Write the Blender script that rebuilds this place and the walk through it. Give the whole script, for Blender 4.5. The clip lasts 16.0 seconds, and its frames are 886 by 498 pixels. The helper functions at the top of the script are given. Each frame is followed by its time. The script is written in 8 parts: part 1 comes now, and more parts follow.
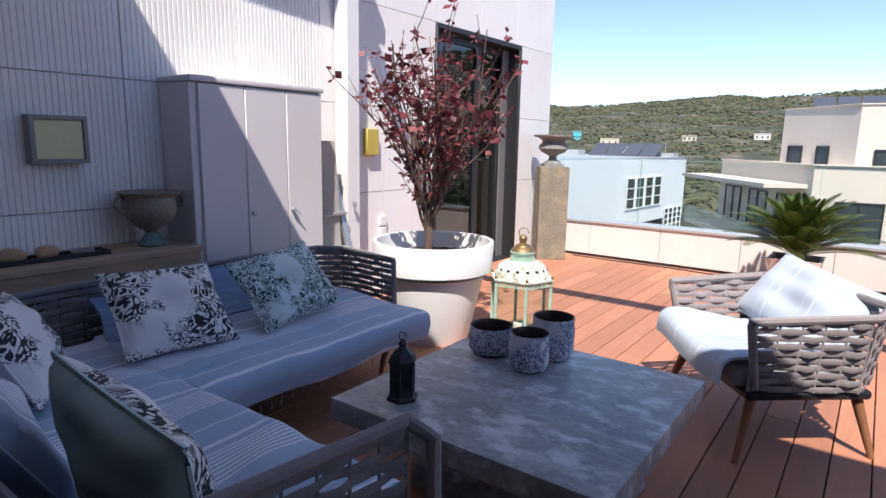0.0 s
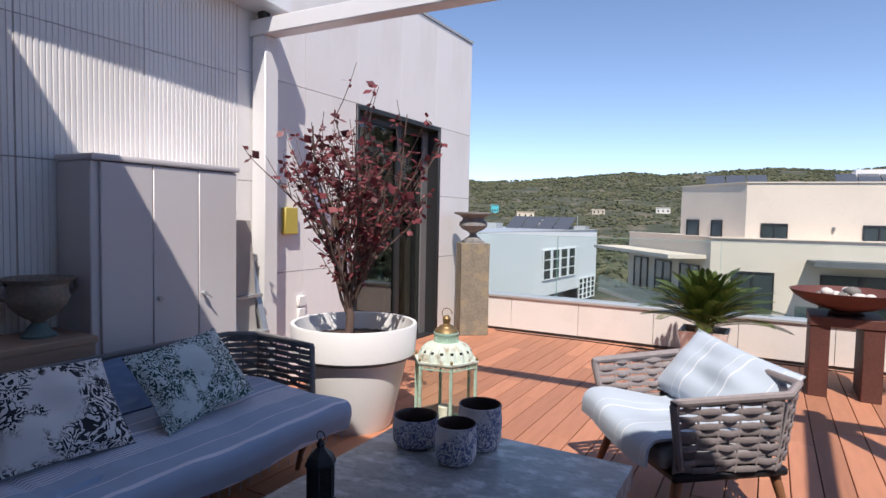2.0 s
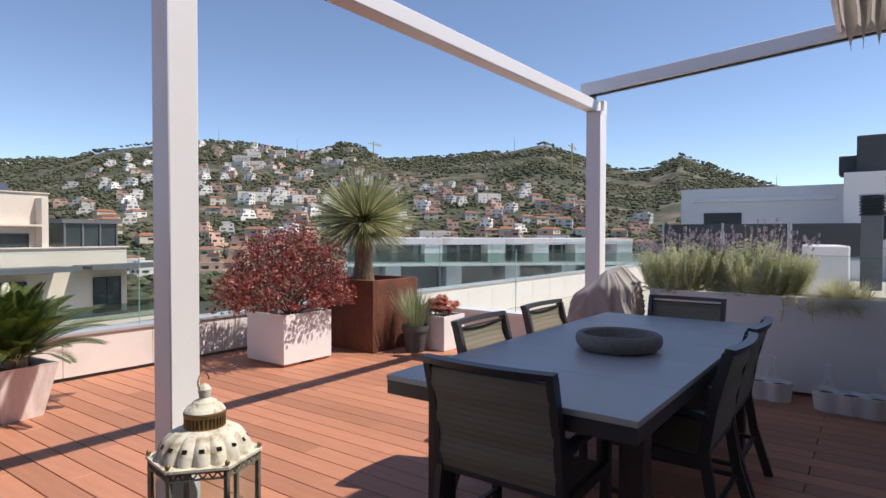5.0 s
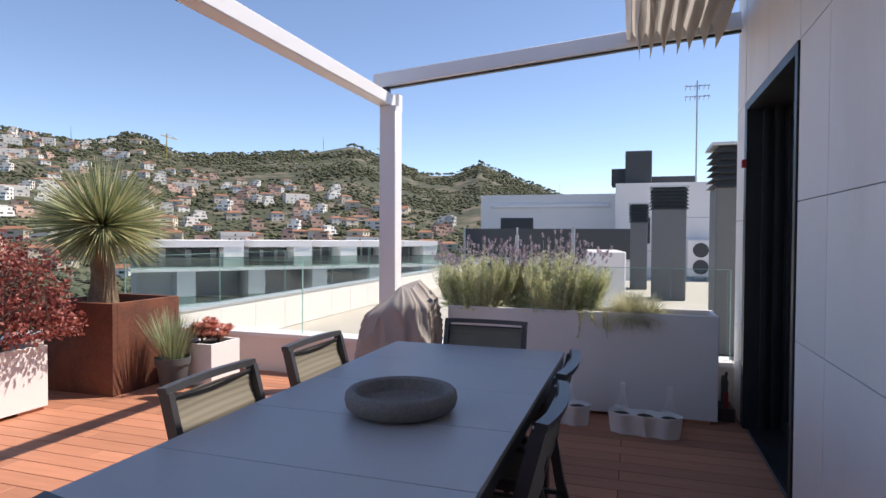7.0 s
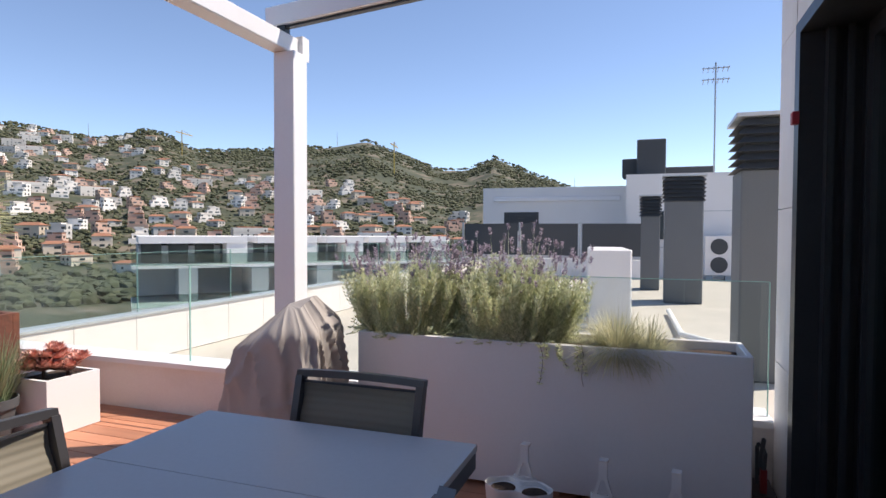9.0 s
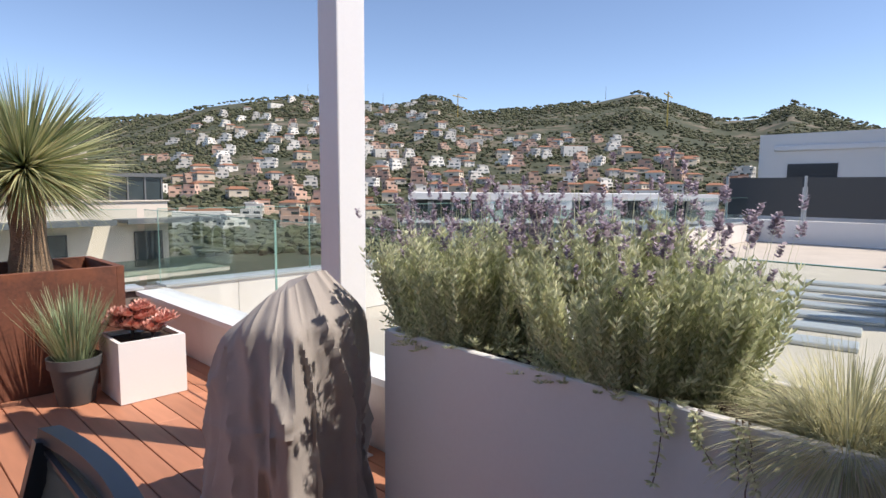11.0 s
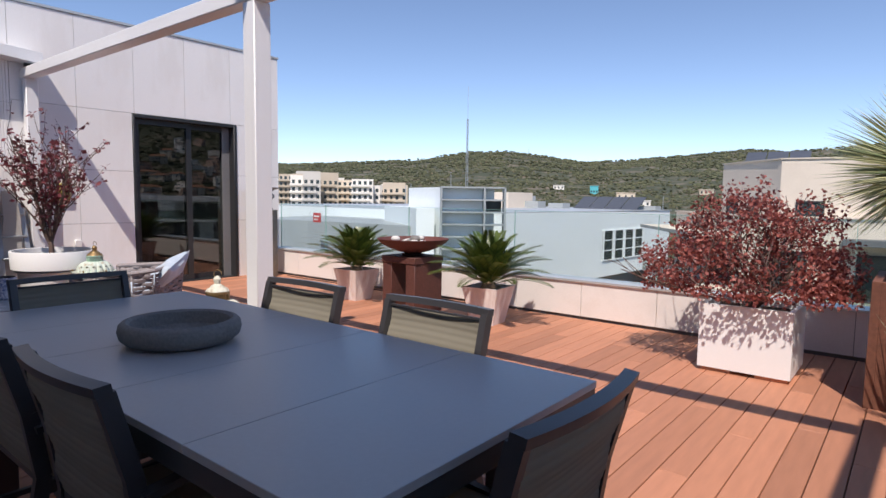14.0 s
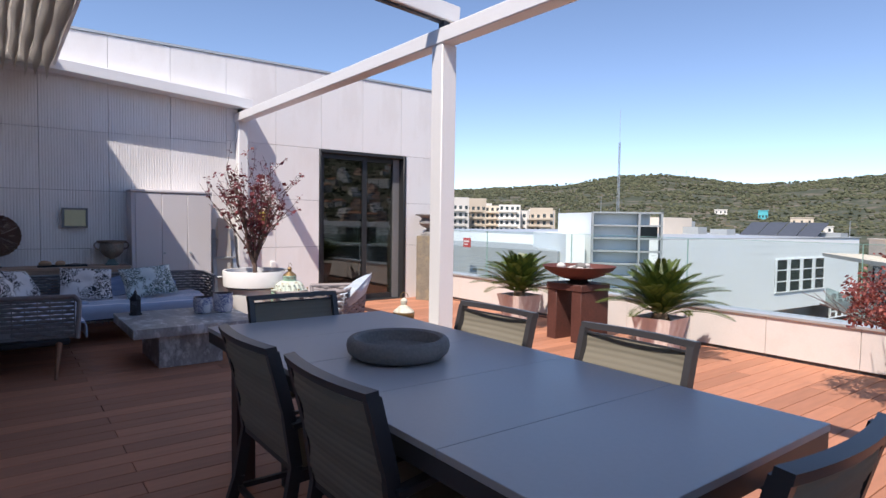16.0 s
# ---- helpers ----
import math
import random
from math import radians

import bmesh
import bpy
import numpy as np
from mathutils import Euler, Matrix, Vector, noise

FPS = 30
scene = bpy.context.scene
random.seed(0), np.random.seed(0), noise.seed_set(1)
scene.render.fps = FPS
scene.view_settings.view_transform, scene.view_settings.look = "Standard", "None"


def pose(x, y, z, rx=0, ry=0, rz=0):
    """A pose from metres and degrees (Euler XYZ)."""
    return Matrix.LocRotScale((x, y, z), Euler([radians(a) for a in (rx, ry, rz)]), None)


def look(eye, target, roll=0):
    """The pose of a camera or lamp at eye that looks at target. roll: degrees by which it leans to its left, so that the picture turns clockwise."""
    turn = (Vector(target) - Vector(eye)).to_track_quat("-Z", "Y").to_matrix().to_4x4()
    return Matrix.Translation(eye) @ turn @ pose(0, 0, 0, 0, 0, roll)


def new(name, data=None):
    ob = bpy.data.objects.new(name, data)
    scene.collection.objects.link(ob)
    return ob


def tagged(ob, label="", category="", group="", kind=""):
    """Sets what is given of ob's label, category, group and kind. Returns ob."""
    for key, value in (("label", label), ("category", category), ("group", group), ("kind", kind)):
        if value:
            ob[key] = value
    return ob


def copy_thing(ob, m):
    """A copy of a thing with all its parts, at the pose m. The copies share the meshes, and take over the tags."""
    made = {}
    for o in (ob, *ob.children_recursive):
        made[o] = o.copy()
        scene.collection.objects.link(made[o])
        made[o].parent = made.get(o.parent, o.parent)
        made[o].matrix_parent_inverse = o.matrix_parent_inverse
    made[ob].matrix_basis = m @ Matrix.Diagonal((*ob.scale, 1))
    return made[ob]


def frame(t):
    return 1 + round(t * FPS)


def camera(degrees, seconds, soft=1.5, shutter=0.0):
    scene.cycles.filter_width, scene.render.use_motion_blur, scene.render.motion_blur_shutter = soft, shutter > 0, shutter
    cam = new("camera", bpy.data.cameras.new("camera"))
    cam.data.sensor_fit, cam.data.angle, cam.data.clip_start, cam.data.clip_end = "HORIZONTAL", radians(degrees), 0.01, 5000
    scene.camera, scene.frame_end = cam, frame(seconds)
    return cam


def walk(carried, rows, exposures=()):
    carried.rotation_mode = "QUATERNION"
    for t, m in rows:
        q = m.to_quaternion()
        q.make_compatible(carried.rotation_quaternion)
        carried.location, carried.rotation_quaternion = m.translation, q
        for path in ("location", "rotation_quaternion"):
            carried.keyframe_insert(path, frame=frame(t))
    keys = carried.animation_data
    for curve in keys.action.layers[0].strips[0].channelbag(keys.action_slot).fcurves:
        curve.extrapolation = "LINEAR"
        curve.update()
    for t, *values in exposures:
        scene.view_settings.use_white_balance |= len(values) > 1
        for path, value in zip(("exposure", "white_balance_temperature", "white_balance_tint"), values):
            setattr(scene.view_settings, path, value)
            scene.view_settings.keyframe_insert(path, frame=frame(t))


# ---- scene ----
cam = camera(73.7, 16.0)
PATH = [
    (0, look((3.376, 2.18, 1.306), (2.21, 3.766, 0.95), 1.1)),
    (0.5, look((3.374, 2.177, 1.308), (2.061, 3.637, 0.93), 0.9)),
    (1, look((3.382, 2.178, 1.334), (2.049, 3.634, 1.014), 1.0)),
    (1.5, look((3.383, 2.176, 1.353), (2.166, 3.75, 1.142), 1.2)),
    (2, look((3.335, 2.237, 1.355), (2.371, 3.985, 1.245), 1.2)),
    (2.5, look((3.241, 2.312, 1.355), (2.655, 4.224, 1.304), 0.9)),
    (3, look((3.202, 2.373, 1.353), (3.091, 4.37, 1.318), 0.6)),
    (3.5, look((3.308, 2.593, 1.328), (3.697, 4.555, 1.297), 0.4)),
    (4, look((3.359, 2.786, 1.348), (4.241, 4.581, 1.318), 0.1)),
    (4.5, look((3.338, 2.895, 1.342), (4.645, 4.408, 1.308), -0.0)),
    (5, look((3.308, 2.981, 1.329), (4.922, 4.16, 1.28), 0.2)),
    (7.5, look((4.553, 3.199, 1.424), (6.459, 3.806, 1.386), 0.3)),
    (8, look((4.963, 3.186, 1.428), (6.865, 3.804, 1.388), 0.2)),
    (10.5, look((7.156, 2.882, 1.383), (8.85, 3.93, 1.201), 0.4)),
    (11, look((7.559, 2.973, 1.366), (8.978, 4.368, 1.162), 0.4)),
    (11.5, look((7.855, 3.038, 1.351), (8.84, 4.765, 1.133), 0.3)),
    (12, look((7.989, 3.125, 1.39), (8.474, 5.05, 1.146), 0.4)),
    (12.5, look((8.178, 3.223, 1.351), (8.087, 5.208, 1.125), 0.4)),
    (13, look((8.275, 3.173, 1.352), (7.709, 5.079, 1.128), 0.7)),
    (13.5, look((8.336, 3.078, 1.318), (7.387, 4.826, 1.113), 0.8)),
    (14, look((8.35, 2.941, 1.3), (7.101, 4.494, 1.124), 0.8)),
    (14.5, look((8.305, 2.818, 1.318), (6.835, 4.167, 1.174), 0.8)),
    (15, look((8.267, 2.736, 1.32), (6.648, 3.904, 1.206), 0.8)),
    (15.5, look((8.274, 2.682, 1.326), (6.604, 3.779, 1.227), 0.9)),
    (16, look((8.277, 2.704, 1.318), (6.683, 3.908, 1.22), 0.8)),
]
walk(cam, PATH, [(0.0, 0.8, 6700, 14), (0.6, 1.02, 6750, 14), (1.5, 0.74, 6750, 14), (3.0, -0.08, 6900, 14), (4.0, 0.06, 6900, 14), (5.0, 0.32, 7000, 14), (8.0, 0.58, 7100, 15), (11.0, 0.45, 7050, 14), (12.5, 0.2, 6900, 15), (14.0, 0.28, 6850, 15), (16.0, 0.5, 6850, 15)])

# ---- world and sun ----
SUN_X, SUN_Y = 0.36, -0.60          # the way to the sun, for one metre up
world = bpy.data.worlds.new("world")
scene.world = world
world.use_nodes = True
wn = world.node_tree
sky = wn.nodes.new("ShaderNodeTexSky")
sky.sky_type = "NISHITA"
sky.sun_disc = False
sky.sun_elevation = math.atan2(1, math.hypot(SUN_X, SUN_Y))
sky.sun_rotation = math.atan2(SUN_X, SUN_Y)
sky.air_density, sky.dust_density, sky.ozone_density = 1.0, 0.0, 2.6
sky.altitude = 3200
wn.links.new(sky.outputs[0], wn.nodes["Background"].inputs[0])
wn.nodes["Background"].inputs[1].default_value = 0.15
sun_data = bpy.data.lights.new("sun", "SUN")
sun_data.energy, sun_data.angle, sun_data.color = 4.1, radians(0.53), (1.0, 0.96, 0.90)
sun = new("sun", sun_data)
sun.matrix_world = look((0, 0, 0), (-SUN_X, -SUN_Y, -1))


# ---- materials ----
def mat(name, color, rough=0.6, metal=0.0, vary=0.12, scale=3.0, fine=60.0, bump=0.15, dist=0.003,
        tint=None, tint_amount=0.0, tint_scale=2.0, per_object=0.0, per_island=0.0, spec=0.5, stretch=(1, 1, 1), sheen=0.0, coat=0.0):
    """A painted or natural surface: two scales of change in its colour, stains of a second colour, fine relief."""
    m = bpy.data.materials.new(name)
    m.use_nodes = True
    n, l = m.node_tree.nodes, m.node_tree.links
    b = n["Principled BSDF"]
    co = n.new("ShaderNodeTexCoord")
    mp = n.new("ShaderNodeMapping")
    mp.inputs["Scale"].default_value = stretch
    l.new(co.outputs["Object"], mp.inputs[0])
    big, small = n.new("ShaderNodeTexNoise"), n.new("ShaderNodeTexNoise")
    big.inputs["Scale"].default_value, big.inputs["Detail"].default_value = scale, 5
    small.inputs["Scale"].default_value, small.inputs["Detail"].default_value = fine, 3
    l.new(mp.outputs[0], big.inputs[0])
    l.new(mp.outputs[0], small.inputs[0])
    add = n.new("ShaderNodeMath")
    add.operation = "ADD"
    l.new(big.outputs[0], add.inputs[0])
    l.new(small.outputs[0], add.inputs[1])
    rng = n.new("ShaderNodeMapRange")
    rng.inputs[1].default_value, rng.inputs[2].default_value = 0.6, 1.4
    rng.inputs[3].default_value, rng.inputs[4].default_value = 1 - vary, 1 + vary
    l.new(add.outputs[0], rng.inputs[0])
    value = rng.outputs[0]
    for amount, node, out in ((per_object, "ShaderNodeObjectInfo", "Random"), (per_island, "ShaderNodeNewGeometry", "Random Per Island")):
        if amount:
            info = n.new(node)
            r2 = n.new("ShaderNodeMapRange")
            r2.inputs[3].default_value, r2.inputs[4].default_value = 1 - amount, 1 + amount
            l.new(info.outputs[out], r2.inputs[0])
            mul = n.new("ShaderNodeMath")
            mul.operation = "MULTIPLY"
            l.new(value, mul.inputs[0])
            l.new(r2.outputs[0], mul.inputs[1])
            value = mul.outputs[0]
    hsv = n.new("ShaderNodeHueSaturation")
    hsv.inputs["Color"].default_value = (*color, 1)
    l.new(value, hsv.inputs["Value"])
    col = hsv.outputs[0]
    if tint:
        tn = n.new("ShaderNodeTexNoise")
        tn.inputs["Scale"].default_value, tn.inputs["Detail"].default_value = tint_scale, 8
        tn.inputs["Roughness"].default_value = 0.65
        l.new(mp.outputs[0], tn.inputs[0])
        ramp = n.new("ShaderNodeMapRange")
        ramp.inputs[1].default_value, ramp.inputs[2].default_value = 0.5, 0.62
        ramp.inputs[4].default_value = tint_amount
        l.new(tn.outputs[0], ramp.inputs[0])
        mix = n.new("ShaderNodeMix")
        mix.data_type = "RGBA"
        l.new(ramp.outputs[0], mix.inputs[0])
        l.new(col, mix.inputs[6])
        mix.inputs[7].default_value = (*tint, 1)
        col = mix.outputs[2]
    l.new(col, b.inputs["Base Color"])
    rr = n.new("ShaderNodeMapRange")
    rr.inputs[3].default_value, rr.inputs[4].default_value = max(0.02, rough - 0.1), min(1, rough + 0.1)
    l.new(big.outputs[0], rr.inputs[0])
    l.new(rr.outputs[0], b.inputs["Roughness"])
    b.inputs["Metallic"].default_value = metal
    b.inputs["Specular IOR Level"].default_value = spec
    b.inputs["Sheen Weight"].default_value = sheen
    b.inputs["Coat Weight"].default_value = coat
    if bump:
        bp = n.new("ShaderNodeBump")
        bp.inputs["Strength"].default_value, bp.inputs["Distance"].default_value = bump, dist
        l.new(add.outputs[0], bp.inputs["Height"])
        l.new(bp.outputs[0], b.inputs["Normal"])
    return m


def leaf_mat(name, color, color_b, through_amount=0.35, rough=0.5):
    """Leaves: each blade has a shade of its own between two colours, and lets some light through."""
    m = bpy.data.materials.new(name)
    m.use_nodes = True
    n, l = m.node_tree.nodes, m.node_tree.links
    b = n["Principled BSDF"]
    geo = n.new("ShaderNodeNewGeometry")
    mix = n.new("ShaderNodeMix")
    mix.data_type = "RGBA"
    mix.inputs[6].default_value, mix.inputs[7].default_value = (*color, 1), (*color_b, 1)
    l.new(geo.outputs["Random Per Island"], mix.inputs[0])
    l.new(mix.outputs[2], b.inputs["Base Color"])
    b.inputs["Roughness"].default_value = rough
    tr = n.new("ShaderNodeBsdfTranslucent")
    l.new(mix.outputs[2], tr.inputs[0])
    ms = n.new("ShaderNodeMixShader")
    ms.inputs[0].default_value = through_amount
    l.new(b.outputs[0], ms.inputs[1])
    l.new(tr.outputs[0], ms.inputs[2])
    l.new(ms.outputs[0], n["Material Output"].inputs[0])
    return m


def glass_mat(name, tint=(0.86, 0.94, 0.92), face_on=0.06):
    """A thin pane: clear, with more gloss the flatter it is seen."""
    m = bpy.data.materials.new(name)
    m.use_nodes = True
    n, l = m.node_tree.nodes, m.node_tree.links
    n.remove(n["Principled BSDF"])
    tr, gl, ms, lw, pw, mr = (n.new(k) for k in ("ShaderNodeBsdfTransparent", "ShaderNodeBsdfGlossy", "ShaderNodeMixShader", "ShaderNodeLayerWeight", "ShaderNodeMath", "ShaderNodeMapRange"))
    tr.inputs[0].default_value = (*tint, 1)
    gl.inputs["Roughness"].default_value = 0.0
    lw.inputs[0].default_value = 0.5
    pw.operation = "POWER"
    pw.inputs[1].default_value = 5.0
    mr.inputs[3].default_value, mr.inputs[4].default_value = face_on * 0.5, 0.7
    l.new(lw.outputs["Facing"], pw.inputs[0])
    l.new(pw.outputs[0], mr.inputs[0])
    l.new(mr.outputs[0], ms.inputs[0])
    l.new(tr.outputs[0], ms.inputs[1])
    l.new(gl.outputs[0], ms.inputs[2])
    l.new(ms.outputs[0], n["Material Output"].inputs[0])
    return m


def stripe_mat(name, base, line, axis=1, period=0.30, rough=0.85, amount=0.8, fine=0.62):
    """Woven cotton with bands: wide plain bands, narrow white lines and close thin stripes."""
    m = mat(name, base, rough, vary=0.08, scale=8, fine=400, bump=0.25, dist=0.002, sheen=0.2)
    n, l = m.node_tree.nodes, m.node_tree.links
    b = n["Principled BSDF"]
    old = b.inputs["Base Color"].links[0].from_socket
    co = n.new("ShaderNodeTexCoord")
    sep = n.new("ShaderNodeSeparateXYZ")
    wob = n.new("ShaderNodeTexNoise")
    wob.inputs["Scale"].default_value = 3.0
    l.new(co.outputs["Object"], sep.inputs[0])
    l.new(co.outputs["Object"], wob.inputs[0])

    def math_node(op, a, c=None):
        q = n.new("ShaderNodeMath")
        q.operation = op
        for i, v in enumerate((a, c)):
            if v is None:
                continue
            if isinstance(v, (int, float)):
                q.inputs[i].default_value = v
            else:
                l.new(v, q.inputs[i])
        return q.outputs[0]
    coord = math_node("ADD", sep.outputs[axis], math_node("MULTIPLY", wob.outputs[0], 0.03))
    u = math_node("FRACT", math_node("MULTIPLY", coord, 1 / period))
    fine_lines = math_node("GREATER_THAN", math_node("FRACT", math_node("MULTIPLY", coord, 1 / 0.019)), 0.5)
    band = math_node("GREATER_THAN", u, fine)
    lone = math_node("LESS_THAN", math_node("ABSOLUTE", math_node("SUBTRACT", u, 0.3)), 0.009)
    wide = math_node("LESS_THAN", math_node("ABSOLUTE", math_node("SUBTRACT", u, 0.55)), 0.02)
    fac = math_node("MINIMUM", math_node("ADD", math_node("ADD", math_node("MULTIPLY", fine_lines, band), lone), wide), 1.0)
    fac = math_node("MULTIPLY", fac, amount)
    mix = n.new("ShaderNodeMix")
    mix.data_type = "RGBA"
    l.new(fac, mix.inputs[0])
    l.new(old, mix.inputs[6])
    mix.inputs[7].default_value = (*line, 1)
    l.new(mix.outputs[2], b.inputs["Base Color"])
    return m


def scroll_mat(name, base, ink, scale=14.0, cover=0.5):
    """Printed cotton: dark scrolling figures in patches on a pale ground."""
    m = mat(name, base, 0.9, vary=0.08, scale=6, fine=300, bump=0.25, dist=0.002)
    n, l = m.node_tree.nodes, m.node_tree.links
    b = n["Principled BSDF"]
    old = b.inputs["Base Color"].links[0].from_socket
    co = n.new("ShaderNodeTexCoord")
    no = n.new("ShaderNodeTexNoise")
    no.inputs["Scale"].default_value = scale
    no.inputs["Distortion"].default_value = 2.0
    wave = n.new("ShaderNodeMath")
    wave.operation = "SINE"
    mu = n.new("ShaderNodeMath")
    mu.operation = "MULTIPLY"
    mu.inputs[1].default_value = 34
    l.new(co.outputs["Object"], no.inputs[0])
    l.new(no.outputs[0], mu.inputs[0])
    l.new(mu.outputs[0], wave.inputs[0])
    gt = n.new("ShaderNodeMath")
    gt.operation = "GREATER_THAN"
    gt.inputs[1].default_value = 0.0
    l.new(wave.outputs[0], gt.inputs[0])
    patch = n.new("ShaderNodeTexNoise")
    patch.inputs["Scale"].default_value = 5.0
    patch.inputs["Detail"].default_value = 6
    l.new(co.outputs["Object"], patch.inputs[0])
    pr = n.new("ShaderNodeMapRange")
    pr.inputs[1].default_value, pr.inputs[2].default_value = cover, cover + 0.05
    l.new(patch.outputs[0], pr.inputs[0])
    both = n.new("ShaderNodeMath")
    both.operation = "MULTIPLY"
    l.new(gt.outputs[0], both.inputs[0])
    l.new(pr.outputs[0], both.inputs[1])
    mix = n.new("ShaderNodeMix")
    mix.data_type = "RGBA"
    l.new(both.outputs[0], mix.inputs[0])
    l.new(old, mix.inputs[6])
    mix.inputs[7].default_value = (*ink, 1)
    l.new(mix.outputs[2], b.inputs["Base Color"])
    return m


M_PANEL = mat("wall panel", (0.84, 0.815, 0.80), 0.55, vary=0.03, scale=1.2, fine=90, bump=0.05, per_object=0.03, tint=(0.66, 0.6, 0.55), tint_amount=0.25, tint_scale=1.5, stretch=(1, 1, 0.35))
M_JOINT = mat("joint shade", (0.2, 0.18, 0.17), 0.9)
M_WHITE = mat("white lacquer", (0.78, 0.77, 0.77), 0.35, vary=0.02, scale=2, bump=0.03)
M_DARK = mat("dark anodised frame", (0.035, 0.037, 0.04), 0.4, metal=0.3, vary=0.1, bump=0.04)
M_DARKROOM = mat("room wall", (0.25, 0.24, 0.23), 0.8)
M_DECK = mat("deck board", (0.47, 0.205, 0.12), 0.62, vary=0.15, scale=2.2, fine=26, bump=0.3, dist=0.002, per_object=0.17, stretch=(1, 0.12, 1), tint=(0.27, 0.18, 0.13), tint_amount=0.6, tint_scale=1.3)
M_UNDER = mat("under deck", (0.03, 0.022, 0.02), 0.9)
M_PARAPET = mat("parapet panel", (0.76, 0.71, 0.67), 0.6, vary=0.04, scale=1.5, bump=0.06, tint=(0.6, 0.53, 0.47), tint_amount=0.2, tint_scale=2.5)
M_CAP = mat("parapet cap", (0.55, 0.57, 0.57), 0.4, metal=0.4, vary=0.05)
M_PLASTER = mat("smooth plaster", (0.78, 0.76, 0.74), 0.7, vary=0.04, scale=0.8, bump=0.1)
M_GLASS = glass_mat("railing glass", (0.94, 0.975, 0.965))
M_GLASS_EDGE = mat("glass edge", (0.25, 0.45, 0.40), 0.15, vary=0.02, bump=0)
M_WINGLASS = glass_mat("window glass", (0.35, 0.38, 0.38), 0.25)
M_CLEARPANE = glass_mat("door glass", (0.72, 0.80, 0.78), 0.1)
M_FARGLASS = mat("far window", (0.04, 0.055, 0.06), 0.12, vary=0.3, scale=0.7, bump=0, spec=0.9)
M_RUST = mat("weathered steel", (0.15, 0.055, 0.032), 0.75, vary=0.35, scale=3.5, fine=45, bump=0.3, tint=(0.24, 0.08, 0.035), tint_amount=0.55, tint_scale=4)
M_POTWHITE = mat("white plastic pot", (0.80, 0.79, 0.78), 0.45, vary=0.02, scale=2, bump=0.04)
M_POTGREY = mat("grey plastic pot", (0.09, 0.095, 0.10), 0.6, vary=0.06)
M_SOIL = mat("soil and bark", (0.055, 0.035, 0.025), 0.95, vary=0.5, scale=18, fine=120, bump=0.9, dist=0.01)
M_CEMENT = mat("scraped cement", (0.31, 0.31, 0.31), 0.40, vary=0.35, scale=4.5, fine=30, bump=0.3, dist=0.002, tint=(0.66, 0.67, 0.67), tint_amount=0.85, tint_scale=7, stretch=(1, 1.6, 1))
M_TABLE = mat("grey lacquered aluminium", (0.43, 0.43, 0.435), 0.38, vary=0.04, scale=2, bump=0.03)
M_CHAIR = mat("charcoal lacquer", (0.045, 0.043, 0.046), 0.35, vary=0.05, bump=0.03)
M_MESH = leaf_mat("taupe mesh fabric", (0.30, 0.275, 0.215), (0.32, 0.29, 0.23), 0.35, 0.7)
M_STONE = mat("rough grey stone", (0.20, 0.185, 0.17), 0.8, vary=0.25, scale=7, fine=80, bump=0.6, dist=0.004)
M_ROPE = mat("grey rope", (0.27, 0.235, 0.235), 0.85, vary=0.2, scale=30, fine=400, bump=0.5, dist=0.002, per_island=0.12)
M_ROPE_D = mat("dark grey rope", (0.19, 0.185, 0.19), 0.85, vary=0.2, scale=30, fine=400, bump=0.5, dist=0.002, per_island=0.12)
M_TEAK = mat("teak", (0.27, 0.12, 0.06), 0.5, vary=0.2, scale=6, fine=60, stretch=(1, 1, 0.15), bump=0.15)
M_BENCH = mat("brown wood", (0.42, 0.28, 0.20), 0.55, vary=0.25, scale=4, fine=50, stretch=(1, 0.1, 1), bump=0.2)
M_CAB = mat("grey lilac cupboard", (0.64, 0.61, 0.62), 0.45, vary=0.02, scale=1.5, bump=0.03)
M_COVER = mat("taupe cover", (0.36, 0.325, 0.30), 0.8, vary=0.1, scale=5, fine=250, bump=0.2)
M_CANVAS = leaf_mat("awning canvas", (0.66, 0.62, 0.57), (0.66, 0.62, 0.57), 0.35, 0.8)
M_PEDESTAL = mat("lichened concrete", (0.22, 0.195, 0.15), 0.9, vary=0.3, scale=6, fine=50, bump=0.7, dist=0.006, tint=(0.33, 0.27, 0.17), tint_amount=0.7, tint_scale=5)
M_URNIRON = mat("pitted urn", (0.25, 0.24, 0.23), 0.8, vary=0.4, scale=14, fine=60, bump=0.8, dist=0.005)
M_URNBRONZE = mat("aged bronze urn", (0.27, 0.22, 0.18), 0.65, metal=0.3, vary=0.4, scale=10, fine=60, bump=0.5, tint=(0.2, 0.3, 0.27), tint_amount=0.4, tint_scale=4)
M_VERDIGRIS = mat("peeling mint paint", (0.38, 0.55, 0.45), 0.6, vary=0.2, scale=12, fine=60, bump=0.6, tint=(0.42, 0.34, 0.22), tint_amount=0.8, tint_scale=14)
M_MINTDOME = mat("chalky mint paint", (0.56, 0.63, 0.55), 0.7, vary=0.15, scale=14, fine=60, bump=0.6, tint=(0.30, 0.20, 0.12), tint_amount=0.8, tint_scale=15)
M_OLDWHITE = mat("chalky white paint", (0.62, 0.60, 0.50), 0.7, vary=0.15, scale=14, fine=60, bump=0.6, tint=(0.30, 0.22, 0.12), tint_amount=0.8, tint_scale=16)
M_OLDGREEN = mat("old green metal", (0.17, 0.19, 0.16), 0.55, metal=0.3, vary=0.25, scale=14, bump=0.5, tint=(0.4, 0.30, 0.15), tint_amount=0.6, tint_scale=18)
